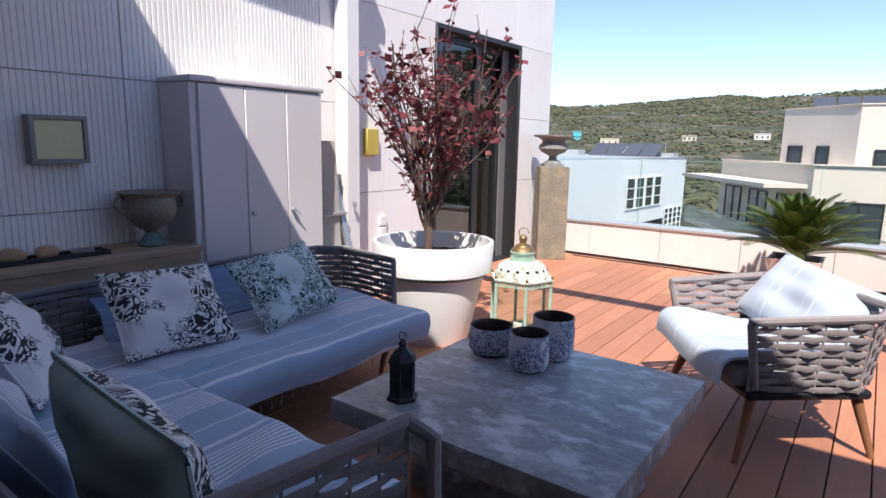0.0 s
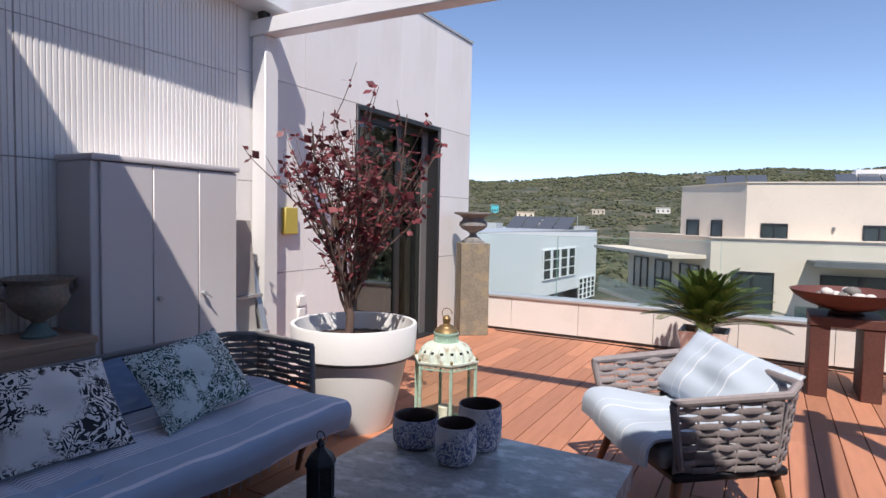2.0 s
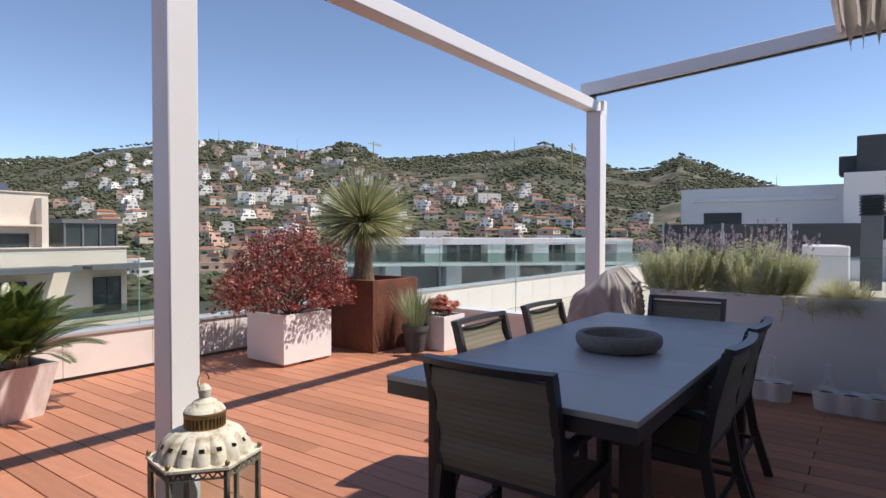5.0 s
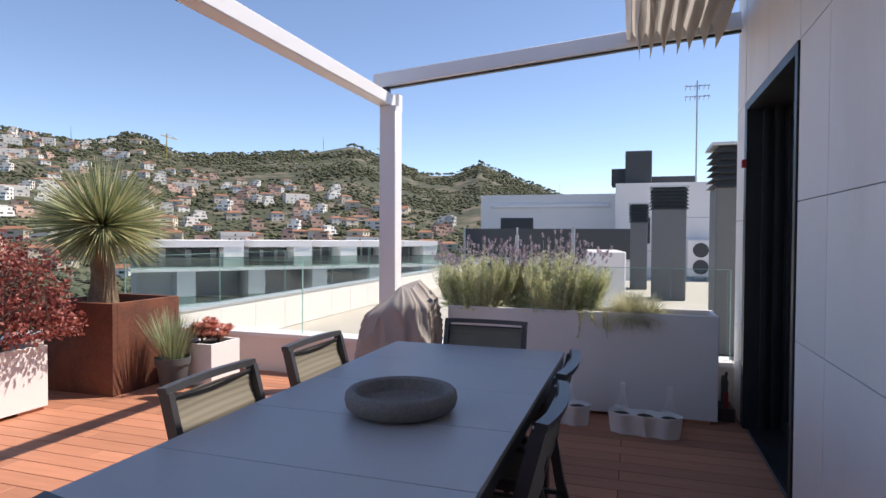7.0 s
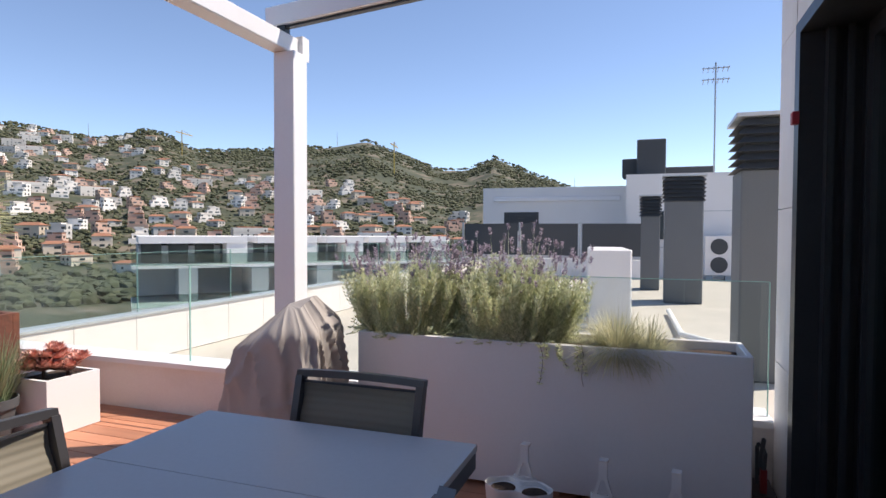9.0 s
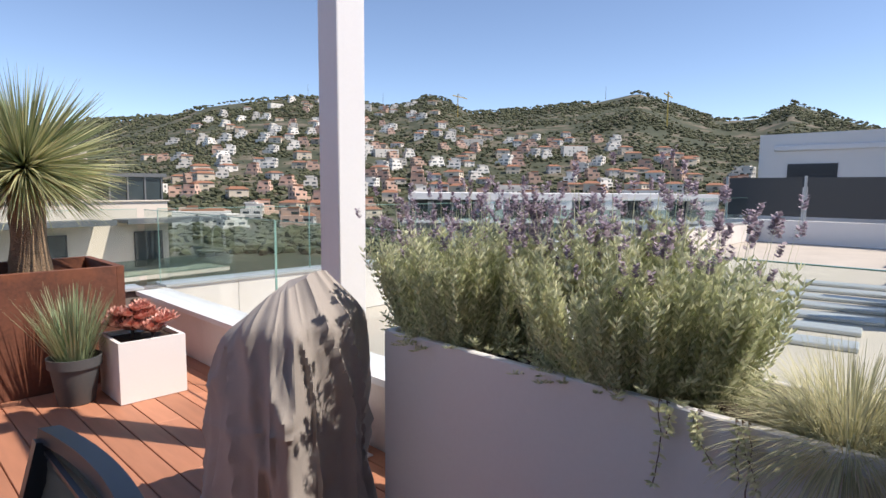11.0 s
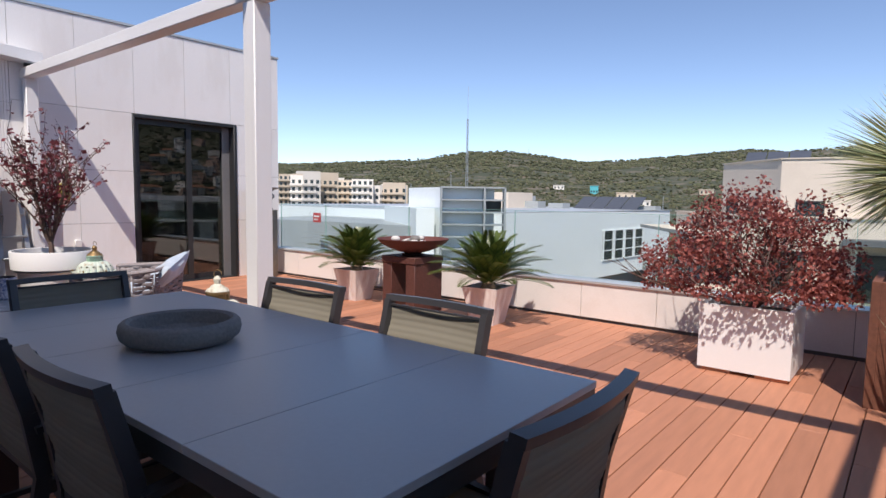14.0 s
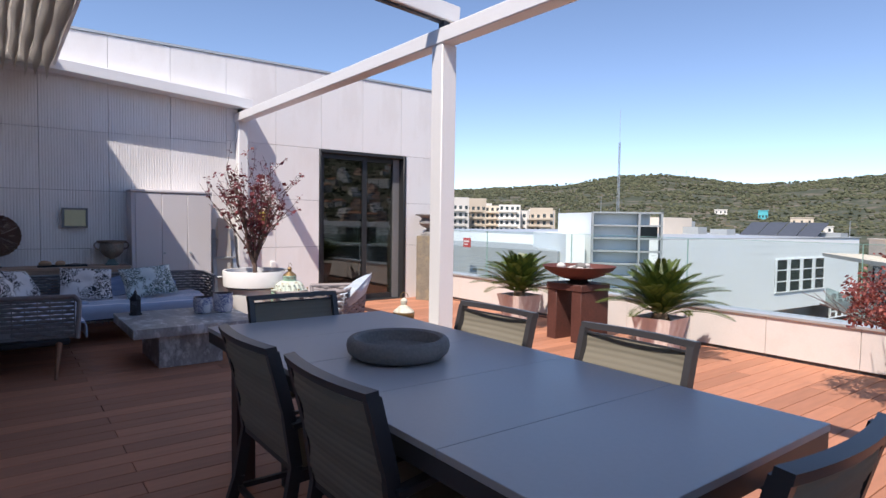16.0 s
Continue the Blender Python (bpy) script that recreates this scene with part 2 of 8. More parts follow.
M_BRASS = mat("aged brass", (0.28, 0.19, 0.09), 0.5, metal=0.7, vary=0.2, scale=20, bump=0.3)
M_BLACKIRON = mat("black iron", (0.03, 0.03, 0.034), 0.5, metal=0.5, vary=0.2, scale=20, bump=0.3)
M_WAX = mat("candle wax", (0.75, 0.70, 0.58), 0.5, vary=0.03, bump=0)
M_CERAMIC = scroll_mat("blue on grey ceramic", (0.72, 0.70, 0.71), (0.16, 0.18, 0.32), 22, 0.43)
M_CERAMIC_IN = mat("brown glaze", (0.06, 0.035, 0.03), 0.3)
M_THROW = stripe_mat("blue striped throw", (0.36, 0.45, 0.60), (0.88, 0.84, 0.88), 1, 0.36)
M_THROW_X = stripe_mat("blue striped throw across", (0.36, 0.45, 0.60), (0.88, 0.82, 0.88), 0, 0.42)
M_PALE = stripe_mat("pale blue throw", (0.44, 0.51, 0.59), (0.74, 0.75, 0.77), 0, 0.22, amount=0.7, fine=1.1)
M_SCROLL = scroll_mat("black scroll print", (0.72, 0.70, 0.70), (0.03, 0.03, 0.035), 13, 0.43)
M_SCROLL_G = scroll_mat("green scroll print", (0.60, 0.68, 0.68), (0.04, 0.08, 0.07), 17, 0.40)
M_MINT = mat("mint cushion", (0.50, 0.63, 0.60), 0.85, vary=0.06, scale=8, fine=300, bump=0.3)
M_SEATPAD = mat("grey seat pad", (0.3, 0.3, 0.31), 0.9)
M_YELLOWGLASS = mat("milky lamp glass", (0.62, 0.60, 0.36), 0.3, vary=0.05)
M_GREYMETAL = mat("grey metal", (0.22, 0.22, 0.22), 0.5, metal=0.3)
M_CYCAS = leaf_mat("cycad leaflet", (0.035, 0.075, 0.015), (0.15, 0.19, 0.04), 0.2, 0.28)
M_YUCCA = leaf_mat("yucca blade", (0.13, 0.19, 0.08), (0.62, 0.60, 0.33), 0.25, 0.45)
M_DRY = leaf_mat("dry blade", (0.30, 0.23, 0.12), (0.42, 0.35, 0.2), 0.2, 0.8)
M_TRUNK = mat("fibrous trunk", (0.30, 0.20, 0.12), 0.95, vary=0.5, scale=12, fine=90, bump=1.0, dist=0.01)
M_BARK = mat("grey brown bark", (0.13, 0.085, 0.07), 0.85, vary=0.3, scale=20, fine=100, bump=0.5)
M_MAPLE = leaf_mat("red maple leaf", (0.13, 0.028, 0.03), (0.50, 0.16, 0.125), 0.35, 0.5)
M_PLUM = leaf_mat("purple plum leaf", (0.10, 0.018, 0.026), (0.30, 0.075, 0.085), 0.3, 0.5)
M_LAV = leaf_mat("lavender leaf", (0.46, 0.50, 0.28), (0.93, 0.93, 0.70), 0.45, 0.65)
M_LAVFLOWER = leaf_mat("lavender flower", (0.25, 0.20, 0.26), (0.48, 0.41, 0.47), 0.2, 0.8)
M_FESCUE = leaf_mat("fescue blade", (0.40, 0.41, 0.26), (0.72, 0.68, 0.46), 0.25, 0.7)
M_GRASS = leaf_mat("potted grass blade", (0.14, 0.22, 0.11), (0.50, 0.56, 0.34), 0.25, 0.5)
M_SUCC = leaf_mat("red succulent", (0.58, 0.20, 0.15), (0.85, 0.54, 0.45), 0.15, 0.45)
M_WICKER = mat("brown wicker", (0.13, 0.07, 0.05), 0.8, vary=0.4, scale=10, fine=80, bump=0.6)
M_BEIGE = mat("beige render", (0.70, 0.61, 0.51), 0.85, vary=0.05, scale=0.3, fine=12, bump=0.1, tint=(0.62, 0.54, 0.45), tint_amount=0.3, tint_scale=0.4)
# the beige render darkened as if in shade; no part uses it
M_BEIGE_SHADE = mat("shaded beige render", (0.36, 0.33, 0.32), 0.85, vary=0.05, scale=0.3, fine=12, bump=0.1)
M_FARWHITE = mat("pale facade panel", (0.86, 0.90, 0.90), 0.6, vary=0.04, scale=0.2, fine=4, bump=0.05)
M_FARGREY = mat("grey facade", (0.34, 0.37, 0.38), 0.7, vary=0.1, scale=0.3, fine=4, bump=0.05)
M_GRAVEL = mat("pale gravel roof", (0.50, 0.45, 0.39), 0.95, vary=0.15, scale=1.5, fine=60, bump=0.6)
M_SOLAR = mat("solar panel", (0.08, 0.09, 0.11), 0.2, vary=0.1, bump=0)
M_LOUVRE = mat("dark louvre", (0.055, 0.06, 0.065), 0.6, vary=0.05)
M_CHIM = mat("grey chimney panel", (0.13, 0.14, 0.145), 0.6, vary=0.05)
M_TURQ = mat("turquoise tank", (0.1, 0.5, 0.55), 0.5)
M_RAIL = mat("galvanised steel", (0.45, 0.47, 0.48), 0.4, metal=0.6)


# ---- mesh helpers ----
def box(bm, x0, x1, y0, y1, z0, z1):
    v = [bm.verts.new((x, y, z)) for z in (z0, z1) for x, y in ((x0, y0), (x1, y0), (x1, y1), (x0, y1))]
    for f in ((3, 2, 1, 0), (4, 5, 6, 7), (0, 1, 5, 4), (1, 2, 6, 5), (2, 3, 7, 6), (3, 0, 4, 7)):
        bm.faces.new([v[i] for i in f])
    return v


def open_box(bm, x0, x1, y0, y1, z0, z1, wall, inner):
    """A box open at the top, with walls of one thickness and an inner floor."""
    rings = [[bm.verts.new(p) for p in ((a + i, c + i, z), (b - i, c + i, z), (b - i, d - i, z), (a + i, d - i, z))]
             for i, z, a, b, c, d in ((0, z0, x0, x1, y0, y1), (0, z1, x0, x1, y0, y1), (wall, z1, x0, x1, y0, y1), (wall, inner, x0, x1, y0, y1))]
    for lo, hi in zip(rings, rings[1:]):
        for k in range(4):
            bm.faces.new((lo[k], lo[(k + 1) % 4], hi[(k + 1) % 4], hi[k]))
    bm.faces.new(rings[0][::-1])
    bm.faces.new(rings[-1])


def prism(bm, pts, z0, z1):
    lo = [bm.verts.new((*p, z0)) for p in pts]
    hi = [bm.verts.new((*p, z1)) for p in pts]
    bm.faces.new(lo[::-1])
    bm.faces.new(hi)
    for i in range(len(pts)):
        j = (i + 1) % len(pts)
        bm.faces.new((lo[i], lo[j], hi[j], hi[i]))


def lathe(bm, profile, seg=32, cx=0.0, cy=0.0, wobble=0.0):
    """A turned shape: (radius, height) pairs from bottom to top."""
    rings = []
    for r, z in profile:
        rings.append([bm.verts.new((cx + r * math.cos(2 * math.pi * i / seg) * (1 + wobble * math.sin(3 * i)), cy + r * math.sin(2 * math.pi * i / seg), z)) for i in range(seg)])
    for a, b in zip(rings, rings[1:]):
        for i in range(seg):
            bm.faces.new((a[i], a[(i + 1) % seg], b[(i + 1) % seg], b[i]))
    if profile[0][0] > 1e-4:
        bm.faces.new(rings[0][::-1])
    if profile[-1][0] > 1e-4:
        bm.faces.new(rings[-1])


def tube(bm, pts, r, seg=6, r_end=None):
    """A round bar along points, tapering to r_end."""
    pts = [Vector(p) for p in pts]
    rings = []
    for i, p in enumerate(pts):
        d = (pts[min(i + 1, len(pts) - 1)] - pts[max(i - 1, 0)])
        d = d.normalized() if d.length > 1e-9 else Vector((0, 0, 1))
        side = d.cross(Vector((0, 0, 1)) if abs(d.z) < 0.9 else Vector((1, 0, 0))).normalized()
        up = side.cross(d)
        rr = r if r_end is None else r + (r_end - r) * i / (len(pts) - 1)
        rings.append([bm.verts.new(p + rr * (math.cos(2 * math.pi * k / seg) * side + math.sin(2 * math.pi * k / seg) * up)) for k in range(seg)])
    for a, b in zip(rings, rings[1:]):
        for k in range(seg):
            bm.faces.new((a[k], a[(k + 1) % seg], b[(k + 1) % seg], b[k]))
    bm.faces.new(rings[0][::-1])
    bm.faces.new(rings[-1])


def bar(bm, a, b, w, h):
    """A straight bar of rectangular section from a to b; w sideways, h upwards."""
    a, b = Vector(a), Vector(b)
    d = (b - a).normalized()
    side = d.cross(Vector((0, 0, 1)) if abs(d.z) < 0.95 else Vector((0, 1, 0))).normalized()
    up = side.cross(d)
    vs = [bm.verts.new(p + sx * w / 2 * side + sy * h / 2 * up) for p in (a, b) for sx, sy in ((-1, -1), (1, -1), (1, 1), (-1, 1))]
    for f in ((3, 2, 1, 0), (4, 5, 6, 7), (0, 1, 5, 4), (1, 2, 6, 5), (2, 3, 7, 6), (3, 0, 4, 7)):
        bm.faces.new([vs[i] for i in f])


def soft(bm, width, seg=2):
    bmesh.ops.bevel(bm, geom=bm.edges[:], offset=width, segments=seg, affect="EDGES", profile=0.6, clamp_overlap=True)


def finish(name, bm, material, smooth=True):
    bmesh.ops.recalc_face_normals(bm, faces=bm.faces) if len(bm.faces) < 60000 else None
    me = bpy.data.meshes.new(name)
    bm.to_mesh(me)
    bm.free()
    me.materials.append(material)
    if smooth:
        me.polygons.foreach_set("use_smooth", [True] * len(me.polygons))
        me.set_sharp_from_angle(angle=radians(38))
    return new(name, me)


def part(name, bm, material, parent, label="", smooth=True):
    ob = finish(name, bm, material, smooth)
    ob.parent = parent
    if label:
        ob["label"] = label
    return ob


def thing(name, x, y, z, label, category, group="", turn=0.0, kind=""):
    ob = new(name)
    ob.matrix_basis = pose(x, y, z, 0, 0, turn)
    ob.empty_display_size = 0.1
    return tagged(ob, label, category, group, kind)


def solid(name, material, boxes, parent=None, bevel=0.0, label="", kind="", smooth=True):
    """One mesh of boxes, (x0, x1, y0, y1, z0, z1) each."""
    bm = bmesh.new()
    for b in boxes:
        box(bm, *b)
    if bevel:
        soft(bm, bevel)
    ob = finish(name, bm, material, smooth)
    if parent:
        ob.parent = parent
    return tagged(ob, label, kind=kind)


def blades(bm, polys):
    for p in polys:
        bm.faces.new([bm.verts.new(v) for v in p])

# ---- terrace: floor, walls, doors ----
under = solid("floor", M_UNDER, [(-0.02, 9.62, 2.38, 8.84, -0.10, -0.034)])
tagged(under, "terracotta composite deck on a roof terrace", kind="structure")

wall_w = solid("wall_west", M_JOINT, [(-0.45, -0.03, 2.1, 6.60, -0.6, 3.50), (-0.45, -0.03, 8.16, 8.93, -0.6, 3.50), (-0.45, -0.03, 6.60, 8.16, 2.36, 3.50)])
tagged(wall_w, "white panelled facade wall, ribbed in part", kind="structure")
solid("trim", M_CAP, [(-0.48, 0.012, 2.1, 8.945, 3.50, 3.53)], kind="structure")

S_DOORS = ((0.9, 4.4), (7.60, 9.10))
wall_s = solid("wall_south", M_PLASTER, [(-0.45, 0.9, 2.03, 2.37, -0.6, 3.6), (4.4, 7.6, 2.03, 2.37, -0.6, 3.6), (9.1, 9.46, 2.03, 2.37, -0.6, 3.6),
                                         (0.9, 4.4, 2.03, 2.37, 2.42, 3.6), (7.6, 9.1, 2.03, 2.37, 2.42, 3.6)])
tagged(wall_s, "white smooth panelled house wall", kind="structure")
# the rest of the house, closed all round
solid("house_body", M_PLASTER, [(-6.0, -5.9, -4.0, 8.93, -0.6, 3.6), (-6.0, 9.46, -4.0, -3.9, -0.6, 3.6), (9.36, 9.46, -3.9, 2.03, -0.6, 3.6),
                                (-5.9, -0.45, 8.83, 8.93, -0.6, 3.6)], kind="structure")
solid("ceiling", M_PLASTER, [(-5.9, -0.45, -3.9, 8.83, 2.75, 2.85), (-0.45, 9.36, -3.9, 2.03, 2.75, 2.85)], kind="structure")
solid("floor_inside", M_DARKROOM, [(-5.9, -0.45, -3.9, 8.83, -0.10, -0.02), (-0.45, 9.36, -3.9, 2.37, -0.10, -0.02)], kind="structure")


def ribbed(w, h, pitch=0.030, depth=0.006):
    """A facade panel whose face is ribbed upright."""
    bm = bmesh.new()
    n = max(4, int(round(w / pitch)))
    p = w / n
    prof = [(-0.03, 0.0)]
    for i in range(n):
        a = i * p
        prof += [(0.0, a + p * 0.02), (0.0, a + p * 0.62), (-depth, a + p * 0.70), (-depth, a + p * 0.94)]
    prof += [(0.0, w), (-0.03, w)]
    lo = [bm.verts.new((x, y, 0)) for x, y in prof]
    hi = [bm.verts.new((x, y, h)) for x, y in prof]
    for i in range(len(prof) - 1):
        bm.faces.new((lo[i], lo[i + 1], hi[i + 1], hi[i]))
    bm.faces.new(lo[::-1])
    bm.faces.new(hi)
    return bm


def smooth_panel(w, h):
    bm = bmesh.new()
    box(bm, -0.03, 0, 0, w, 0, h)
    return bm


GAP = 0.005
LOW_ROWS = ((0.0, 0.915), (0.915, 1.612), (1.612, 2.325))
COLS = (2.40, 3.105, 3.815, 4.52, 5.225, 5.925, 6.63, 7.34, 8.06, 8.93)


def wall_panels():
    for c0, c1 in zip(COLS, COLS[1:]):
        rib = c1 < 5.3
        rows = [(0.0, 0.915), (0.915, 1.612), (1.612, 2.325), (2.325, 2.93 if rib else 3.495)]
        if rib:
            rows.append((2.93, 3.495))
        else:
            rows = [(0.0, 0.89), (0.89, 1.585), (1.585, 2.365), (2.365, 3.495)]
        for z0, z1 in rows:
            y0, y1 = c0 + GAP / 2, c1 - GAP / 2
            if z0 < 2.3 and 6.6 < (c0 + c1) / 2 < 8.1:
                continue
            if c0 == 8.06 and z0 < 2.3:
                y0 = 8.165
            if c0 == 5.925 and z0 < 2.3:
                y1 = 6.595
            h = z1 - z0 - GAP
            bm = ribbed(y1 - y0, h) if rib and z0 < 2.9 else smooth_panel(y1 - y0, h)
            ob = part("panel", bm, M_PANEL, wall_w, "", False)
            ob.location = (0, y0, z0 + GAP / 2)


wall_panels()


def south_panels():
    xs = [4.43, 5.495, 6.295, 7.095, 7.585]
    for a, b in zip(xs, xs[1:]):
        for z0, z1 in ((0, 0.89), (0.89, 1.60), (1.60, 2.42), (2.42, 3.55)):
            bm = bmesh.new()
            box(bm, a + GAP / 2, b - GAP / 2, 2.37, 2.40, z0 + GAP / 2, z1 - GAP / 2)
            part("panel", bm, M_PANEL, wall_s, "", False)
    for z0, z1 in ((0, 0.73), (0.73, 1.55), (1.55, 2.42), (2.42, 3.55)):
        bm = bmesh.new()
        box(bm, 9.115, 9.465, 2.36, 2.402, z0 + GAP / 2, z1 - GAP / 2)
        part("panel", bm, M_PANEL, wall_s, "", False)
    for a, b in ((0.0, 0.885), (0.885, 1.60), (1.6, 2.3), (2.3, 3.0), (3.0, 3.7), (3.7, 4.425), (7.59, 8.35), (8.35, 9.11)):
        bm = bmesh.new()
        box(bm, a + GAP / 2, b - GAP / 2, 2.37, 2.40, 2.42 + GAP / 2, 3.55)
        part("panel", bm, M_PANEL, wall_s, "", False)
    for z0, z1 in ((0, 0.89), (0.89, 1.60), (1.60, 2.42)):
        bm = bmesh.new()
        box(bm, 0.0, 0.885, 2.37, 2.40, z0 + GAP / 2, z1 - GAP / 2)
        part("panel", bm, M_PANEL, wall_s, "", False)


south_panels()


# ---- sliding doors ----
def door_west():
    d = thing("door_west", 0, 0, 0, "dark-framed sliding glass door, closed, in the white wall", "door", kind="structure")
    y0, y1, zt = 6.60, 8.16, 2.36
    bm = bmesh.new()
    for b in ((-0.30, 0.015, y0, y0 + 0.035, -0.02, zt), (-0.30, 0.015, y1 - 0.05, y1, -0.02, zt), (-0.30, 0.015, y0 + 0.035, y1 - 0.05, zt - 0.045, zt), (-0.30, 0.0, y0 + 0.035, y1 - 0.05, -0.06, 0.012)):
        box(bm, *b)
    soft(bm, 0.004, 1)
    part("door_frame", bm, M_DARK, d)
    for name, a, b, x in (("door_leaf", y0 + 0.035, y0 + 0.86, -0.10), ("door_leaf", y0 + 0.80, y1 - 0.05, -0.17)):
        bm = bmesh.new()
        w = 0.075
        for q in ((x - 0.03, x + 0.03, a, a + w, 0.012, zt - 0.045), (x - 0.03, x + 0.03, b - w, b, 0.012, zt - 0.045), (x - 0.03, x + 0.03, a + w, b - w, zt - 0.12, zt - 0.045), (x - 0.03, x + 0.03, a + w, b - w, 0.012, 0.09)):
            box(bm, *q)
        leaf = part(name, bm, M_DARK, d)
        bm = bmesh.new()
        box(bm, x - 0.006, x + 0.006, a + w, b - w, 0.09, zt - 0.12)
        g = part("pane", bm, M_WINGLASS, leaf)
        g.visible_shadow = False
    bm = bmesh.new()
    for i in range(4):
        box(bm, -0.28 + i * 0.045, -0.262 + i * 0.045, y1 - 0.17, y1 - 0.05, 0.012, zt - 0.05)
    part("side_track", bm, M_GREYMETAL, d)


door_west()


def door_south_open():
    d = thing("door_south", 0, 0, 0, "dark-framed wide glass door, slid open, onto the deck", "door", kind="structure")
    bm = bmesh.new()
    for b in ((0.90, 0.96, 2.02, 2.395, 0.0, 2.42), (4.34, 4.40, 2.02, 2.395, 0.0, 2.42), (0.96, 4.34, 2.02, 2.395, 2.36, 2.42), (0.96, 4.34, 2.05, 2.36, -0.04, 0.004)):
        box(bm, *b)
    part("door_frame", bm, M_DARK, d)
    x0, x1 = 0.96, 2.1
    bm = bmesh.new()
    for b in ((x0, x0 + 0.07, 2.08, 2.13, 0.004, 2.36), (x1 - 0.07, x1, 2.08, 2.13, 0.004, 2.36), (x0 + 0.07, x1 - 0.07, 2.08, 2.13, 2.28, 2.36), (x0 + 0.07, x1 - 0.07, 2.08, 2.13, 0.004, 0.08)):
        box(bm, *b)
    leaf = part("door_leaf", bm, M_DARK, d)
    bm = bmesh.new()
    box(bm, x0 + 0.07, x1 - 0.07, 2.10, 2.11, 0.08, 2.28)
    part("pane", bm, M_WINGLASS, leaf).visible_shadow = False


door_south_open()


def door_south_east():
    d = thing("door_south", 0, 0, 0, "dark-framed glass door with a pale curtain behind", "door", kind="structure")
    x0, x1, zt = 7.60, 9.10, 2.42
    bm = bmesh.new()
    for b in ((x0, x0 + 0.05, 2.02, 2.408, 0.0, zt), (x1 - 0.09, x1, 2.02, 2.408, 0.0, zt), (x0 + 0.05, x1 - 0.09, 2.02, 2.408, zt - 0.06, zt), (x0 + 0.05, x1 - 0.09, 2.04, 2.36, -0.04, 0.02)):
        box(bm, *b)
    for i in range(4):
        box(bm, x1 - 0.14 - 0.002 * i, x1 - 0.09, 2.05 + i * 0.075, 2.08 + i * 0.075, 0.02, zt - 0.06)
    part("door_frame", bm, M_DARK, d)
    a, b, y = x0 + 0.05, x1 - 0.14, 2.12
    bm = bmesh.new()
    for q in ((a, a + 0.07, y - 0.03, y + 0.03, 0.02, zt - 0.06), (b - 0.07, b, y - 0.03, y + 0.03, 0.02, zt - 0.06), (a + 0.07, b - 0.07, y - 0.03, y + 0.03, zt - 0.14, zt - 0.06), (a + 0.07, b - 0.07, y - 0.03, y + 0.03, 0.02, 0.10)):
        box(bm, *q)
    leaf = part("door_leaf", bm, M_DARK, d)
    bm = bmesh.new()
    box(bm, a + 0.07, b - 0.07, y - 0.006, y + 0.006, 0.10, zt - 0.14)
    part("pane", bm, M_CLEARPANE, leaf).visible_shadow = False
    c = thing("curtain", 0, 0, 0, "pale grey-green curtain hanging inside the glass door", "curtain")
    bm = bmesh.new()
    pts = [(a + 0.05 + i * (b - a - 0.1) / 90, 1.99 - 0.03 * math.sin(i * 0.75) - 0.01 * math.sin(i * 0.31)) for i in range(91)]
    lo = [bm.verts.new((x, yy, -0.015)) for x, yy in pts]
    hi = [bm.verts.new((x, yy, 2.7)) for x, yy in pts]
    for i in range(90):
        bm.faces.new((lo[i], lo[i + 1], hi[i + 1], hi[i]))
    part("curtain_cloth", bm, mat("curtain cloth", (0.45, 0.52, 0.50), 0.9), c)
    s = thing("door_sensor", 9.0, 2.41, 1.96, "small red and black alarm box on the door frame", "alarm")
    bm = bmesh.new()
    box(bm, -0.02, 0.02, -0.001, 0.03, -0.03, 0.03)
    soft(bm, 0.004, 1)
    part("sensor_body", bm, mat("red plastic", (0.4, 0.03, 0.04), 0.5), s)


door_south_east()


# ---- parapets with glass ----
PAR_Y = 8.82
parapet_n = solid("parapet_north", M_JOINT, [(-6.0, 27.0, PAR_Y + 0.02, PAR_Y + 0.22, -0.6, 0.40)])
tagged(parapet_n, "low white panelled parapet with a glass rail", kind="structure")
solid("parapet_cap", M_CAP, [(0.0, 9.5, PAR_Y - 0.02, PAR_Y + 0.26, 0.402, 0.425), (9.70, 27.0, PAR_Y - 0.02, PAR_Y + 0.26, 0.402, 0.425)], kind="structure")
JX = [-0.0 + 0.05] + [0.66 + 0.815 * i for i in range(33)]
for a, b in zip(JX, JX[1:]):
    if b > 9.3 and a < 9.5:
        continue
    bm = bmesh.new()
    box(bm, a + 0.003, b - 0.003, PAR_Y, PAR_Y + 0.02, 0.03 if a < 9.3 else -0.14, 0.40)
    part("panel", bm, M_PARAPET, parapet_n, "", False)

parapet_e = solid("parapet_east", M_PARAPET, [(9.46, 9.66, 2.38, PAR_Y - 0.0, -0.6, 0.36)])
tagged(parapet_e, "low white ledge with a glass screen between two terraces", kind="structure")
solid("ledge", M_WHITE, [(9.42, 9.70, 2.41, PAR_Y - 0.03, 0.362, 0.40)], kind="structure")


